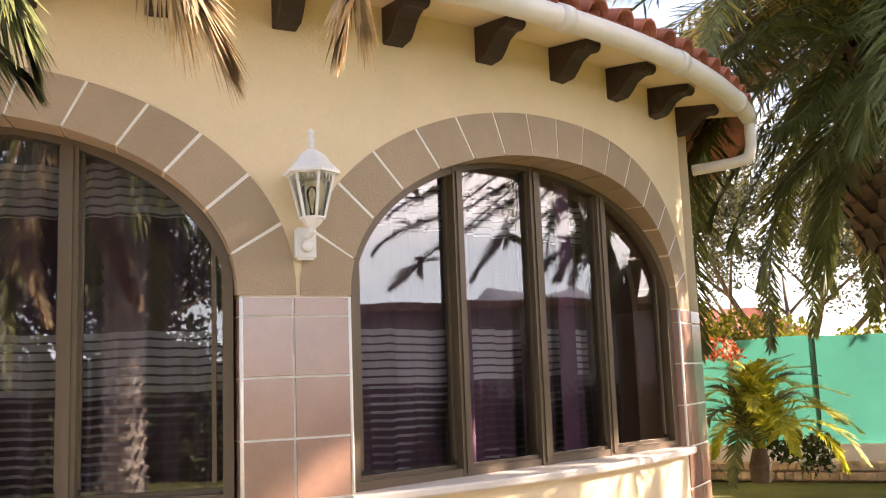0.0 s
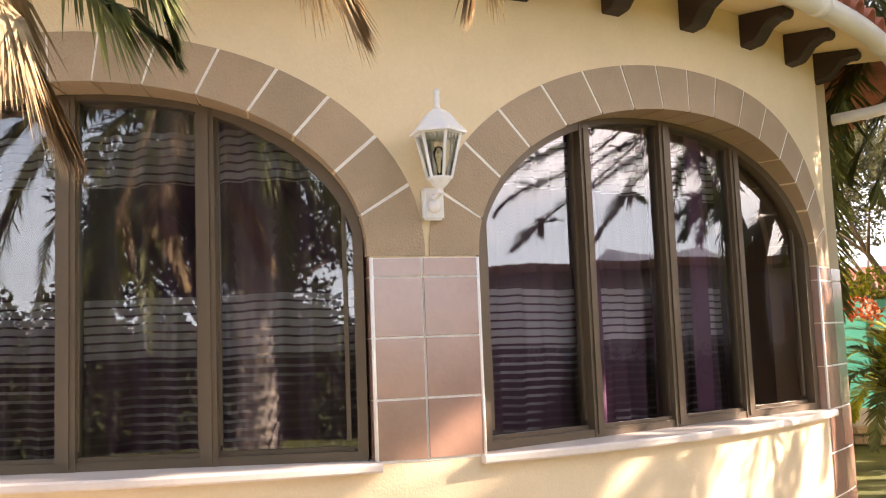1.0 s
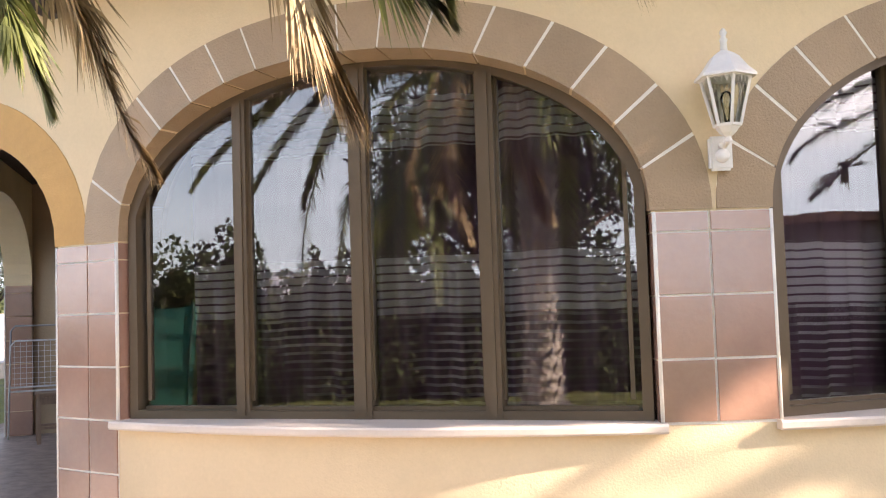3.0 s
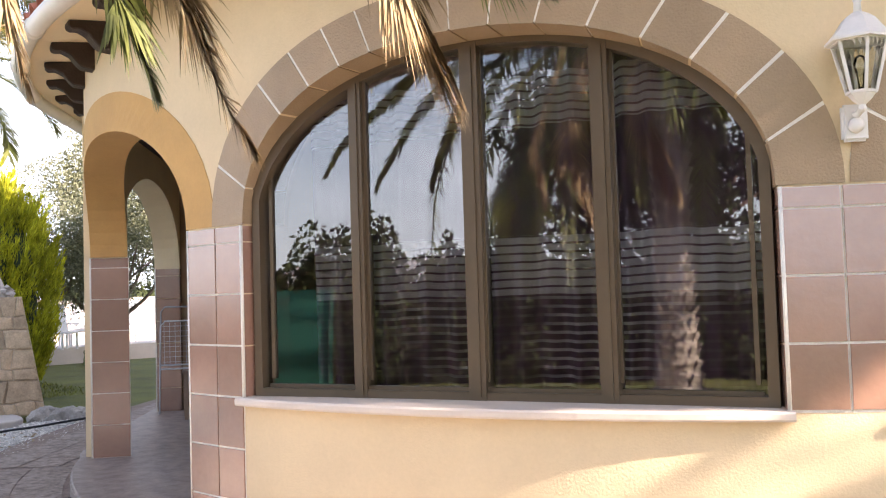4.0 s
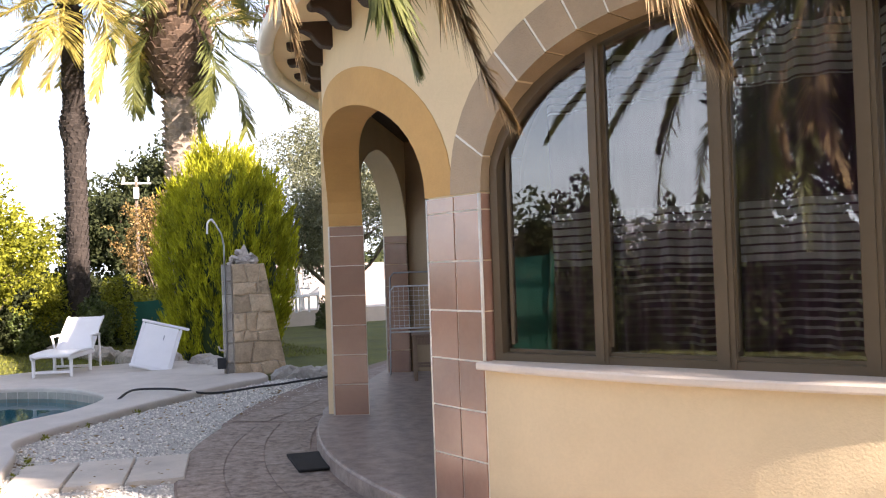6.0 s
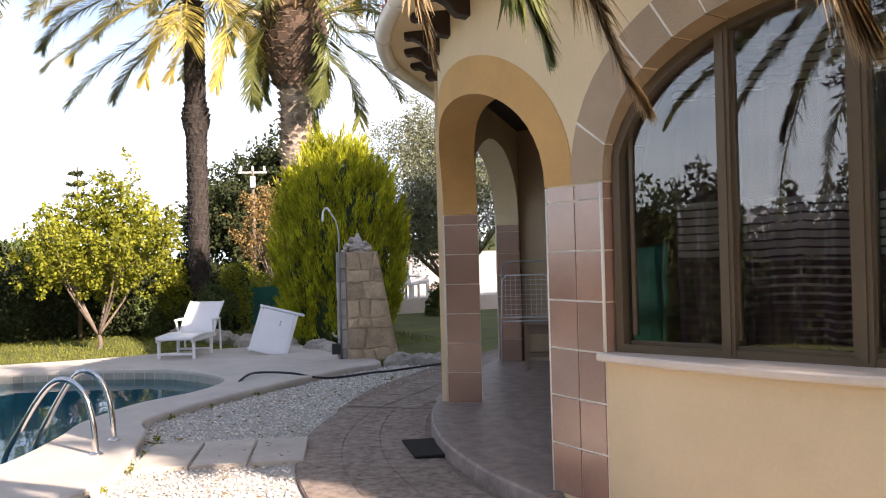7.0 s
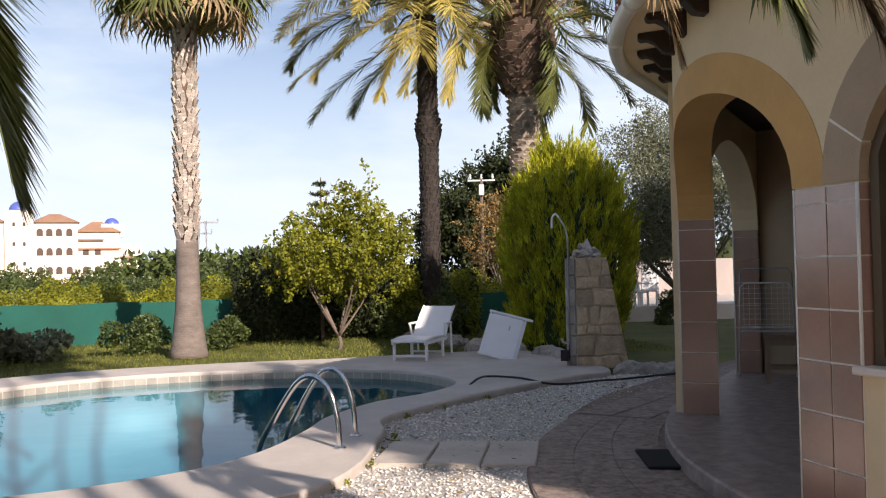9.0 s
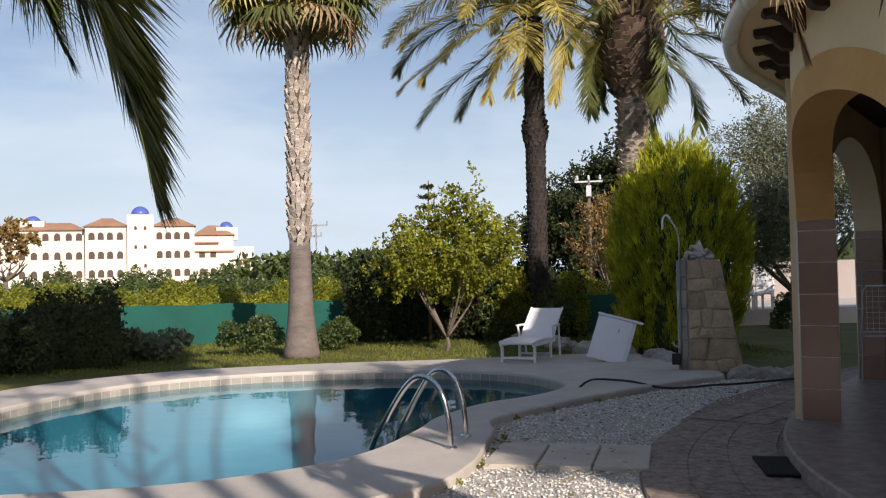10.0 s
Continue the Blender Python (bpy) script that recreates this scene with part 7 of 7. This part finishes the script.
# loose white stones over the gravel bed
def gravel_stones():
    rng = np.random.default_rng(77)
    line = np.array([(p.x, p.y) for p in gravel_line])
    n = 75000
    x, y = rng.uniform(-13.2, -2.0, n), rng.uniform(-3.5, 5.4, n)
    inside = np.zeros(n, bool)
    for (x1, y1), (x2, y2) in zip(line, np.roll(line, -1, 0)):
        hit = ((y1 > y) != (y2 > y)) & (x < (x2 - x1) * (y - y1) / (y2 - y1 + 1e-12) + x1)
        inside ^= hit
    r2 = np.hypot(x - CX, y - CY)
    inside &= (r2 > 7.17)
    deck = np.array([(p.x, p.y) for p in DECK])
    ind = np.zeros(n, bool)
    for (x1, y1), (x2, y2) in zip(deck, np.roll(deck, -1, 0)):
        hit = ((y1 > y) != (y2 > y)) & (x < (x2 - x1) * (y - y1) / (y2 - y1 + 1e-12) + x1)
        ind ^= hit
    ks = np.where(inside & ~ind)[0]
    base = np.array([(1, 0, 0), (-1, 0, 0), (0, 1, 0), (0, -1, 0), (0, 0, 1), (0, 0, -1)], float)
    tri = np.array([(0, 2, 4), (2, 1, 4), (1, 3, 4), (3, 0, 4), (2, 0, 5), (1, 2, 5), (3, 1, 5), (0, 3, 5)])
    m = len(ks)
    s = rng.uniform(0.006, 0.019, (m, 1, 1))
    a = rng.random(m) * math.tau
    rot = np.stack([np.stack([np.cos(a), -np.sin(a), 0 * a], 1), np.stack([np.sin(a), np.cos(a), 0 * a], 1), np.stack([0 * a, 0 * a, 0.6 + 0 * a], 1)], 1)
    v = (base[None] * rng.uniform(0.6, 1.3, (m, 6, 1))) @ rot.transpose(0, 2, 1) * s
    v += np.stack([x[ks], y[ks], rng.uniform(0.008, 0.02, m)], 1)[:, None]
    f = tri[None] + (np.arange(m) * 6)[:, None, None]
    tagged(new("gravel_stones", np_mesh("gravel_stones", v.reshape(-1, 3), f.reshape(-1, 3), M_GRAVEL)), "loose white crushed stones", "gravel", "", "stuff")


gravel_stones()


# grass blades along the lawn seen past the pool
def grass_blades():
    rng = np.random.default_rng(78)
    n = 26000
    x, y = rng.uniform(-23.5, -16.4, n), rng.uniform(-6.5, 7.5, n)
    c = np.c_[x, y, np.zeros(n)]
    d = rng.normal(size=(n, 3)) * 0.45
    d[:, 2] = 1
    d /= np.linalg.norm(d, axis=1)[:, None]
    s = np.cross(d, rng.normal(size=(n, 3)))
    s /= np.linalg.norm(s, axis=1)[:, None]
    ln = rng.uniform(0.03, 0.07, (n, 1))
    v = np.stack([c - s * 0.008, c + s * 0.008, c + d * ln], 1).reshape(-1, 3)
    m = mat("grass_blade", (0.10, 0.14, 0.015), 0.7, 0.35, 0.8, 20, 0.0, second=(0.22, 0.22, 0.03), per_island=0.4, translucent=0.3)
    tagged(new("grass", np_mesh("grass", v, np.arange(n)[:, None] * 3 + np.array([[0, 1, 2]]), m)), "short uneven lawn grass", "grass", "", "stuff")


grass_blades()


# green netting fences
def net_fence(name, line, z0, z1, material, label, posts):
    root = empty(name, None, label, "fence")
    pts = spline(line, 14)
    g = Geo()
    for k, p in enumerate(pts):
        b = 0.03 * math.sin(k * 1.7)
        g.v += [p + Vector((b, b, z0)), p + Vector((-b, 0, (z0 + z1) / 2)), p + Vector((b * 0.5, 0, z1 + 0.015 * math.sin(k * 0.9)))]
    g.f = [(k * 3 + j, k * 3 + 3 + j, k * 3 + 4 + j, k * 3 + 1 + j) for k in range(len(pts) - 1) for j in range(2)]
    part("netting", g.out(), material, root, "", True)
    for k in range(posts):
        p = pts[int((len(pts) - 1) * k / (posts - 1))]
        part("post", Geo().tube([p + Vector((-0.06, 0.02, 0)), p + Vector((-0.06, 0.02, z1 + 0.05))], 0.024, 8).out(), M_POST, root)
    return root


net_fence("net_fence", [(-23.6, 6.5, 0), (-23.6, 3, 0), (-23.5, -1, 0), (-22.9, -5, 0), (-21.3, -9, 0), (-18.5, -13, 0)], 0.0, 0.96, M_NETSHADE, "low green netting fence behind the lawn, colour darkened for shade", 12)
net_fence("net_fence_south", [(-12.5, -7.3, 0), (-9.4, -7.25, 0), (-6.4, -7.2, 0)], 0.0, 1.7, M_NETLIT, "green netting fence across the garden, colour brightened as sunlit", 6)
net_fence("net_fence_tall", [(0.2, 14.2, 0), (3.0, 13.75, 0), (6.0, 13.2, 0), (7.5, 13.0, 0)], 0.46, 1.96, M_NETLIT, "green netting fence on a low white wall, colour brightened as sunlit", 9)


# low wall under the tall fence, with a course of rubble before it
def low_wall():
    line = spline([(-0.5, 14.3, 0), (3.0, 13.7, 0), (6.0, 13.15, 0), (10.0, 12.35, 0)], 6)
    g = Geo()
    n = len(line)
    for p in line:
        g.v += [p + Vector((0, -0.12, -0.02)), p + Vector((0, -0.12, 0.46)), p + Vector((0, 0.14, 0.46)), p + Vector((0, 0.14, -0.02))]
    g.f = [(k * 4 + j, k * 4 + (j + 1) % 4, k * 4 + 4 + (j + 1) % 4, k * 4 + 4 + j) for k in range(n - 1) for j in range(4)]
    thing("garden_wall", *g.out(), M_WHITEWALL, "low whitewashed wall carrying the green fence", "wall")
    root = empty("rubble_edging", None, "low edging of brown rubble stones before the white wall", "edging")
    rng = np.random.default_rng(15)
    part("bedding", Geo().box((2.7, 13.45, 0.08), (6.5, 0.2, 0.2), Matrix.Rotation(radians(-9.8), 3, "Z")).out(), M_MORTAR, root)
    for k in range(56):
        u = k / 56
        q = Vector((-0.4, 13.85, 0)).lerp(Vector((5.9, 12.75, 0)), u)
        for r in range(2):
            s = rng.uniform(0.10, 0.15)
            bm = rounded(Geo().box((q.x + 0.05 * r, q.y, 0.07 + 0.13 * r), (s, 0.16, 0.115)), 0.02, 1)
            part("stone", bm, M_RUBBLE, root)


low_wall()


def tiled_house():
    """A white villa beyond the fence, with a low hipped clay roof."""
    root = empty("neighbour_house", pose(1.9, 26.2, 0, 0, 0, -4), "white villa with low clay tiled roof beyond the fence", "house")
    part("wall", Geo().box((0, 1.6, 1.1), (4.0, 3.0, 2.2)).out(), M_WHITEWALL, root)
    g = Geo()
    g.add([Vector(v) for v in ((-2.3, -0.3, 2.22), (2.3, -0.3, 2.22), (2.3, 3.6, 2.22), (-2.3, 3.6, 2.22), (-0.7, 1.6, 3.15), (0.9, 1.6, 3.15))], [(0, 1, 5, 4), (1, 2, 5), (2, 3, 4, 5), (3, 0, 4), (3, 2, 1, 0)])
    rf = part("roof", g.out(), M_ROOF, root, "reddish clay tiled hipped roof")
    for k in range(30):
        x = -2.2 + 4.4 * k / 29
        top = Vector((max(-0.7, min(0.9, x * 0.35)), 1.5, 3.15))
        part("ridge_tile", Geo().tube([Vector((x, -0.3, 2.25)), top], 0.055, 6).out(), M_ROOF, rf)
    part("fascia", Geo().box((0, -0.3, 2.18), (4.6, 0.05, 0.14)).out(), M_WHITEWALL, root)
    for x in (-1.5, -0.4, 0.9):
        part("window", Geo().box((x, 0.09, 1.5), (0.7, 0.04, 0.9)).out(), M_HOTELDARK, root)
    part("chimney", Geo().box((-1.3, -0.1, 1.6), (0.3, 0.3, 1.4)).out(), M_WHITEWALL, root)


tiled_house()


# white chairs on the far terrace
def garden_chair(m):
    root = empty("garden_chair", m, "white resin high-backed garden chair on the far terrace", "chair", "white garden chairs")
    part("seat", rounded(Geo().box((0, 0, 0.42), (0.5, 0.48, 0.05)), 0.015, 1), M_PLASTIC, root)
    part("backrest", rounded(Geo().box((0, 0.26, 0.80), (0.5, 0.05, 0.75), Matrix.Rotation(radians(-14), 3, "X")), 0.02, 1), M_PLASTIC, root)
    for x in (-0.22, 0.22):
        for y in (-0.2, 0.2):
            part("leg", Geo().box((x, y, 0.2), (0.045, 0.045, 0.42)).out(), M_PLASTIC, root)
        part("armrest", rounded(Geo().box((x * 1.15, 0, 0.64), (0.05, 0.5, 0.035)), 0.01, 1), M_PLASTIC, root)
    return root


sheet("terrace", [(-24.9, 9.0), (-24.9, 22), (-34, 22), (-34, 9.0)], 0.42, M_COPING, "pale sunlit far terrace on a low plinth", "paving", 0.44)
first_chair = garden_chair(pose(-24.34, 9.88, 0.42, 0, 0, 105))
for x, y, a in ((-25.31, 10.67, 60), (-26.35, 10.26, 130), (-26.6, 12.6, 20)):
    copy_thing(first_chair, pose(x, y, 0.42, 0, 0, a))
straight_wall("wall_far_terrace", (-32.5, 8.2), (-31.5, 22), 0.0, 1.75, 0.2, M_TAUPE, "taupe rendered wall behind the far terrace")


hedge("hedge_low", [(9, -7.8), (0, -8.0), (-9.3, -8.3)], 1.40, 0.5, 12000, 0.1, M_LEAFDARK, "low dark hedge before the white fence", 68, 0.1)
hedge("hedge_low_side", [(10.9, -4.0), (11.1, 12.2)], 1.35, 0.5, 9000, 0.1, M_LEAFDARK, "low dark hedge before the white fence", 69, 0.1)


# the hotel on the skyline
def hotel():
    o = Vector((-223.5, -54.2, 0))
    right = Vector((-0.2236, 0.9747, 0)).normalized()
    toward = Vector((0.9747, 0.2236, 0)).normalized()
    m = Matrix((right, -toward, Vector((0, 0, 1)))).transposed()
    root = empty("hotel", Matrix.Translation(o) @ m.to_4x4(), "large cream hotel with rows of arched openings and blue domes", "hotel")
    # local x to the right, y away
    def block(name, x0, x1, y0, h, hip, depth=9.0):
        b = part(name, Geo().box(((x0 + x1) / 2, y0 + depth / 2, h / 2), (x1 - x0, depth, h)).out(), M_HOTEL, root)
        if hip:
            g = Geo()
            g.add([Vector(v) for v in ((x0 - 0.5, y0 - 0.6, h), (x1 + 0.5, y0 - 0.6, h), (x1 + 0.5, y0 + depth, h), (x0 - 0.5, y0 + depth, h), (x0 + 3.5, y0 + depth / 2, h + hip), (x1 - 3.5, y0 + depth / 2, h + hip))],
                  [(0, 1, 5, 4), (1, 2, 5), (2, 3, 4, 5), (3, 0, 4), (3, 2, 1, 0)])
            part("roof", g.out(), M_HOTELROOF, root, "low clay tiled roof")
        return b
    def opening_mesh(w, h):
        g = Geo()
        pts = [(-w / 2, 0), (w / 2, 0), (w / 2, h * 0.6)] + [(w / 2 * math.cos(math.pi * k / 8), h * 0.6 + h * 0.4 * math.sin(math.pi * k / 8)) for k in range(1, 8)] + [(-w / 2, h * 0.6)]
        n = len(pts)
        g.v = [Vector((x, -0.06, z)) for x, z in pts] + [Vector((x, 0.4, z)) for x, z in pts]
        g.f = [tuple(range(n))] + [(k, k + n, (k + 1) % n + n, (k + 1) % n) for k in range(n)]
        return mesh_from("arched_opening", *g.out(), M_HOTELDARK)
    om, small = opening_mesh(1.35, 1.75), opening_mesh(0.6, 0.9)
    wing_l = block("wing", -10.8, -1.5, 0.0, 13.9, 2.2)
    wing_r = block("wing", 4.2, 13.6, 0.0, 13.9, 2.2)
    tower = block("tower", -1.6, 4.3, -1.5, 16.6, 0)
    far_l = block("wing", -29.0, -10.8, 3.0, 13.2, 2.0)
    step_a = block("wing", 13.6, 22.8, 2.0, 11.8, 2.6)
    step_b = block("wing", 22.8, 27.8, 4.0, 9.0, 0)
    for wing, xs, y0 in ((wing_l, (-9.4, -7.4, -5.4, -3.2), 0.0), (wing_r, (5.6, 7.6, 9.6, 11.8), 0.0), (far_l, (-27, -24.5, -22, -19.5, -17, -14.5, -12.3), 3.0)):
        for z in (2.1, 6.4, 10.8):
            for x in xs:
                shared("arched_opening", om, wing, pose(x, y0, z))
    for x, z in ((15.4, 2.1), (18.0, 2.1), (15.4, 6.4), (18.0, 6.4), (21.0, 2.1), (24.8, 4.5), (26.2, 6.5)):
        shared("arched_opening", om if x < 22 else small, step_a if x < 22.8 else step_b, pose(x, 2.0 if x < 22.8 else 4.0, z))
    for z in (4.2, 8.6, 13.0):
        for x in (0.3, 2.4):
            shared("arched_opening", small, tower, pose(x, -1.5, z))
    for x, y, z, r in ((1.35, 1.5, 16.6, 2.1), (21.5, 6.0, 13.6, 1.7), (-22.5, 7.0, 15.0, 1.8)):
        part("dome", Geo().lathe([(r * math.cos(math.pi / 2 * k / 8), z + r * math.sin(math.pi / 2 * k / 8)) for k in range(8)] + [(0.05, z + r)], 18, (x, y, 0)).out(), M_DOME, root, "shiny blue dome", True)
    part("drum", Geo().box((21.5, 6.0, 12.2), (5.2, 4.5, 3.2)).out(), M_HOTEL, root)
    part("drum", Geo().box((-22.5, 7.0, 14.0), (5.2, 4.5, 3.0)).out(), M_HOTEL, root)
    for x0, x1, y0, z in ((13.6, 22.8, 1.8, 7.9), (22.8, 27.8, 3.8, 5.9), (22.8, 27.8, 3.8, 2.9), (13.6, 19.0, 1.6, 10.0)):
        part("ledge", Geo().box(((x0 + x1) / 2, y0, z), (x1 - x0 + 0.6, 0.8, 0.35)).out(), M_HOTELROOF, root)


hotel()


def pylon(base, height, arm, label):
    root = empty("power_pylon", pose(*base), label, "pylon", "power pylons")
    for x, y in ((-0.35, -0.35), (0.35, -0.35), (0.35, 0.35), (-0.35, 0.35)):
        part("leg", Geo().tube([(x * 1.4, y * 1.4, 0), (x * 0.5, y * 0.5, height)], 0.05, 4).out(), M_LATTICE, root)
    for k in range(8):
        z0, z1 = height * k / 8, height * (k + 1) / 8
        f0, f1 = 1.4 - 0.9 * k / 8, 1.4 - 0.9 * (k + 1) / 8
        part("brace", Geo().tube([(-0.35 * f0, 0.3, z0), (0.35 * f1, 0.3, z1)], 0.03, 4).out(), M_LATTICE, root)
        part("brace", Geo().tube([(0.35 * f0, 0.3, z0), (-0.35 * f1, 0.3, z1)], 0.03, 4).out(), M_LATTICE, root)
    for z, w in ((height - 0.1, arm), (height - 0.9, arm * 0.6)):
        part("cross_arm", Geo().box((0, 0, z), (0.12, w, 0.12)).out(), M_LATTICE, root)
        for y in (-w / 2, w / 2):
            part("insulator", Geo().tube([(0, y, z), (0, y, z + 0.3)], 0.05, 5).out(), M_LATTICE, root)


pylon((-70.3, -4.2, 0), 5.4, 2.2, "grey lattice power pylon beyond the gardens")
pylon((-68.4, 16.3, 0), 8.5, 2.6, "grey lattice power pylon beyond the gardens")


# hills towards the sun side
def hills():
    n = 60
    for name, r, amp, a0, a1, ph in (("hill", 420, 92, -30, 75, 0.4), ("hill", 560, 30, 195, 330, 2.0)):
        g = Geo()
        for k in range(n + 1):
            a = radians(a0 + (a1 - a0) * k / n)
            e = math.sin(math.pi * k / n)
            h = amp * e * (0.55 + 0.3 * math.sin(k * 0.21 + ph) + 0.18 * math.sin(k * 0.57 + ph) + 0.05 * math.sin(k * 1.9))
            g.v += [Vector((math.cos(a) * r, math.sin(a) * r, -2)), Vector((math.cos(a) * (r + 40), math.sin(a) * (r + 40), max(0, h * 0.6))), Vector((math.cos(a) * (r + 90), math.sin(a) * (r + 90), max(0, h)))]
        g.f = [(k * 3 + j, k * 3 + 3 + j, k * 3 + 4 + j, k * 3 + 1 + j) for k in range(n) for j in range(2)]
        thing(name, *g.out(), M_HILL, "grey scrub-covered hills on the skyline", "hill", "", "structure", True)


hills()


# low flat-roofed house beyond the slatted fence
flat = empty("neighbour_house", None, "low flat-roofed neighbouring house beyond the fence, wall colour darkened for shade", "house")
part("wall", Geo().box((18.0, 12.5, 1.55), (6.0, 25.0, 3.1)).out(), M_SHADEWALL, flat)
part("roof", Geo().box((17.9, 12.5, 3.19), (6.7, 25.6, 0.18)).out(), M_HOTELROOF, flat, "thin projecting roof slab")
for y in (2.5, 6.0, 9.5, 13.0, 17.5, 21.5):
    part("window", Geo().box((14.99, y, 1.7), (0.06, 1.1, 1.1)).out(), M_HOTELDARK, flat)

# ---- fine pieces ----
def path_pavers():
    """Irregular pressed pavers in curved courses."""
    rng = np.random.default_rng(101)
    rings = [(6.0, 6.40), (6.40, 6.78), (6.78, 7.13)]
    for r0, r1 in rings:
        phi = 26.0
        while phi > -37:
            step = math.degrees(rng.uniform(0.45, 0.9) / r1)
            q = 0.002
            da = math.degrees(q / r1)
            a0, a1 = phi - da, phi - step + da
            z0, z1 = 0.021, 0.0285 + rng.uniform(-0.0008, 0.0008)
            j = lambda: rng.uniform(-0.012, 0.012)  # noqa: E731
            top = [drum(a0 + j() * 8, r0 + q + j() * 0.3, z1), drum(a0 + j() * 8, r1 - q + j() * 0.3, z1), drum((a0 + a1) / 2, r1 - q, z1), drum(a1 + j() * 8, r1 - q + j() * 0.3, z1), drum(a1 + j() * 8, r0 + q + j() * 0.3, z1), drum((a0 + a1) / 2, r0 + q, z1)]
            low = [Vector((v.x, v.y, z0)) for v in top]
            mid = sum(top, Vector()) / 6
            top = [v + (mid - v).normalized() * 0.003 for v in top]
            f = [(5, 4, 3, 2, 1, 0)] + [(k, (k + 1) % 6, (k + 1) % 6 + 6, k + 6) for k in range(6)]
            part("paver", (top + low, f), M_PATH, path)
            phi -= step
    # the straight run past the porch
    d, n = Vector((-0.70, 0.714, 0)), Vector((0.714, 0.70, 0))
    o = Vector((-9.95, 3.06, 0))
    for c in range(3):
        s = 0.05
        while s < 6.2:
            w = rng.uniform(0.34, 0.56)
            a = o + d * (s + 0.008) + n * (0.03 + 0.42 * c)
            q = [a, a + d * (w - 0.016), a + d * (w - 0.016) + n * 0.40, a + n * 0.40]
            q = [v + Vector((rng.uniform(-0.01, 0.01), rng.uniform(-0.01, 0.01), 0.030)) for v in q]
            low = [Vector((v.x, v.y, 0.0265)) for v in q]
            part("paver", (q + low, [(3, 2, 1, 0), (0, 1, 5, 4), (1, 2, 6, 5), (2, 3, 7, 6), (3, 0, 4, 7)]), M_PATH, path)
            s += w


path_pavers()


def waterline_tiles():
    """A row of small pale tiles below the coping."""
    g = Geo()
    n = len(POOL)
    dist, out = 0.0, []
    step = 0.16
    for k in range(n):
        a, b = POOL[k], POOL[(k + 1) % n]
        ln = (b - a).length
        while dist < ln:
            out.append(a.lerp(b, dist / ln))
            dist += step
        dist -= ln
    c = sum(POOL, Vector()) / n
    for k in range(len(out)):
        a, b = out[k], out[(k + 1) % len(out)]
        d = (b - a).normalized() * 0.008
        nrm = Vector((-(b - a).y, (b - a).x, 0)).normalized()
        if nrm.dot(c - a) < 0:
            nrm.negate()
        nrm *= 0.022
        p, q = a + d + nrm, b - d + nrm
        g.add([p + Vector((0, 0, -0.11)), q + Vector((0, 0, -0.11)), q + Vector((0, 0, 0.035)), p + Vector((0, 0, 0.035))], [(0, 1, 2, 3)])
    m = mat("waterline_tile", (0.36, 0.335, 0.285), 0.3, 0.25, 4, 30, 0.05, per_island=0.13)
    tagged(new("waterline_tiles", mesh_from("waterline_tiles", *g.out(), m)), "row of small greyish tiles along the pool's waterline", "tile", "", "stuff")


waterline_tiles()

# weeds at the coping's foot and fallen leaves on the gravel
for k, (x, y) in enumerate(((-8.55, 0.88), (-8.2, 0.72), (-7.9, 0.66), (-9.2, 1.05), (-10.3, 1.35), (-10.8, 1.85), (-11.4, 2.5), (-7.4, 0.42), (-8.95, 1.0), (-7.2, 0.3))):
    bush("weed", (x, y, 0.0), (0.05, 0.05, 0.03), 26, 0.035, M_LEAFLEMON, "small green weed growing at the edge of the coping", 300 + k, 3, "weed", "weeds")


def litter():
    rng = np.random.default_rng(57)
    n = 900
    c = np.c_[rng.uniform(-12.2, -6.6, n), rng.uniform(0.6, 4.6, n), np.full(n, 0.04)]
    r = np.hypot(c[:, 0] - CX, c[:, 1] - CY)
    c = c[(r > 7.2) & (r < 9.0)]
    v, f = leaves(c, 0.06, 0.012, rng, -0.3)
    v[:, 2] = np.clip(v[:, 2], 0.025, 0.05)
    tagged(new("fallen_leaves", np_mesh("fallen_leaves", v, f, M_FRONDDRY)), "dry fallen leaves on the gravel", "leaves", "", "stuff")


litter()
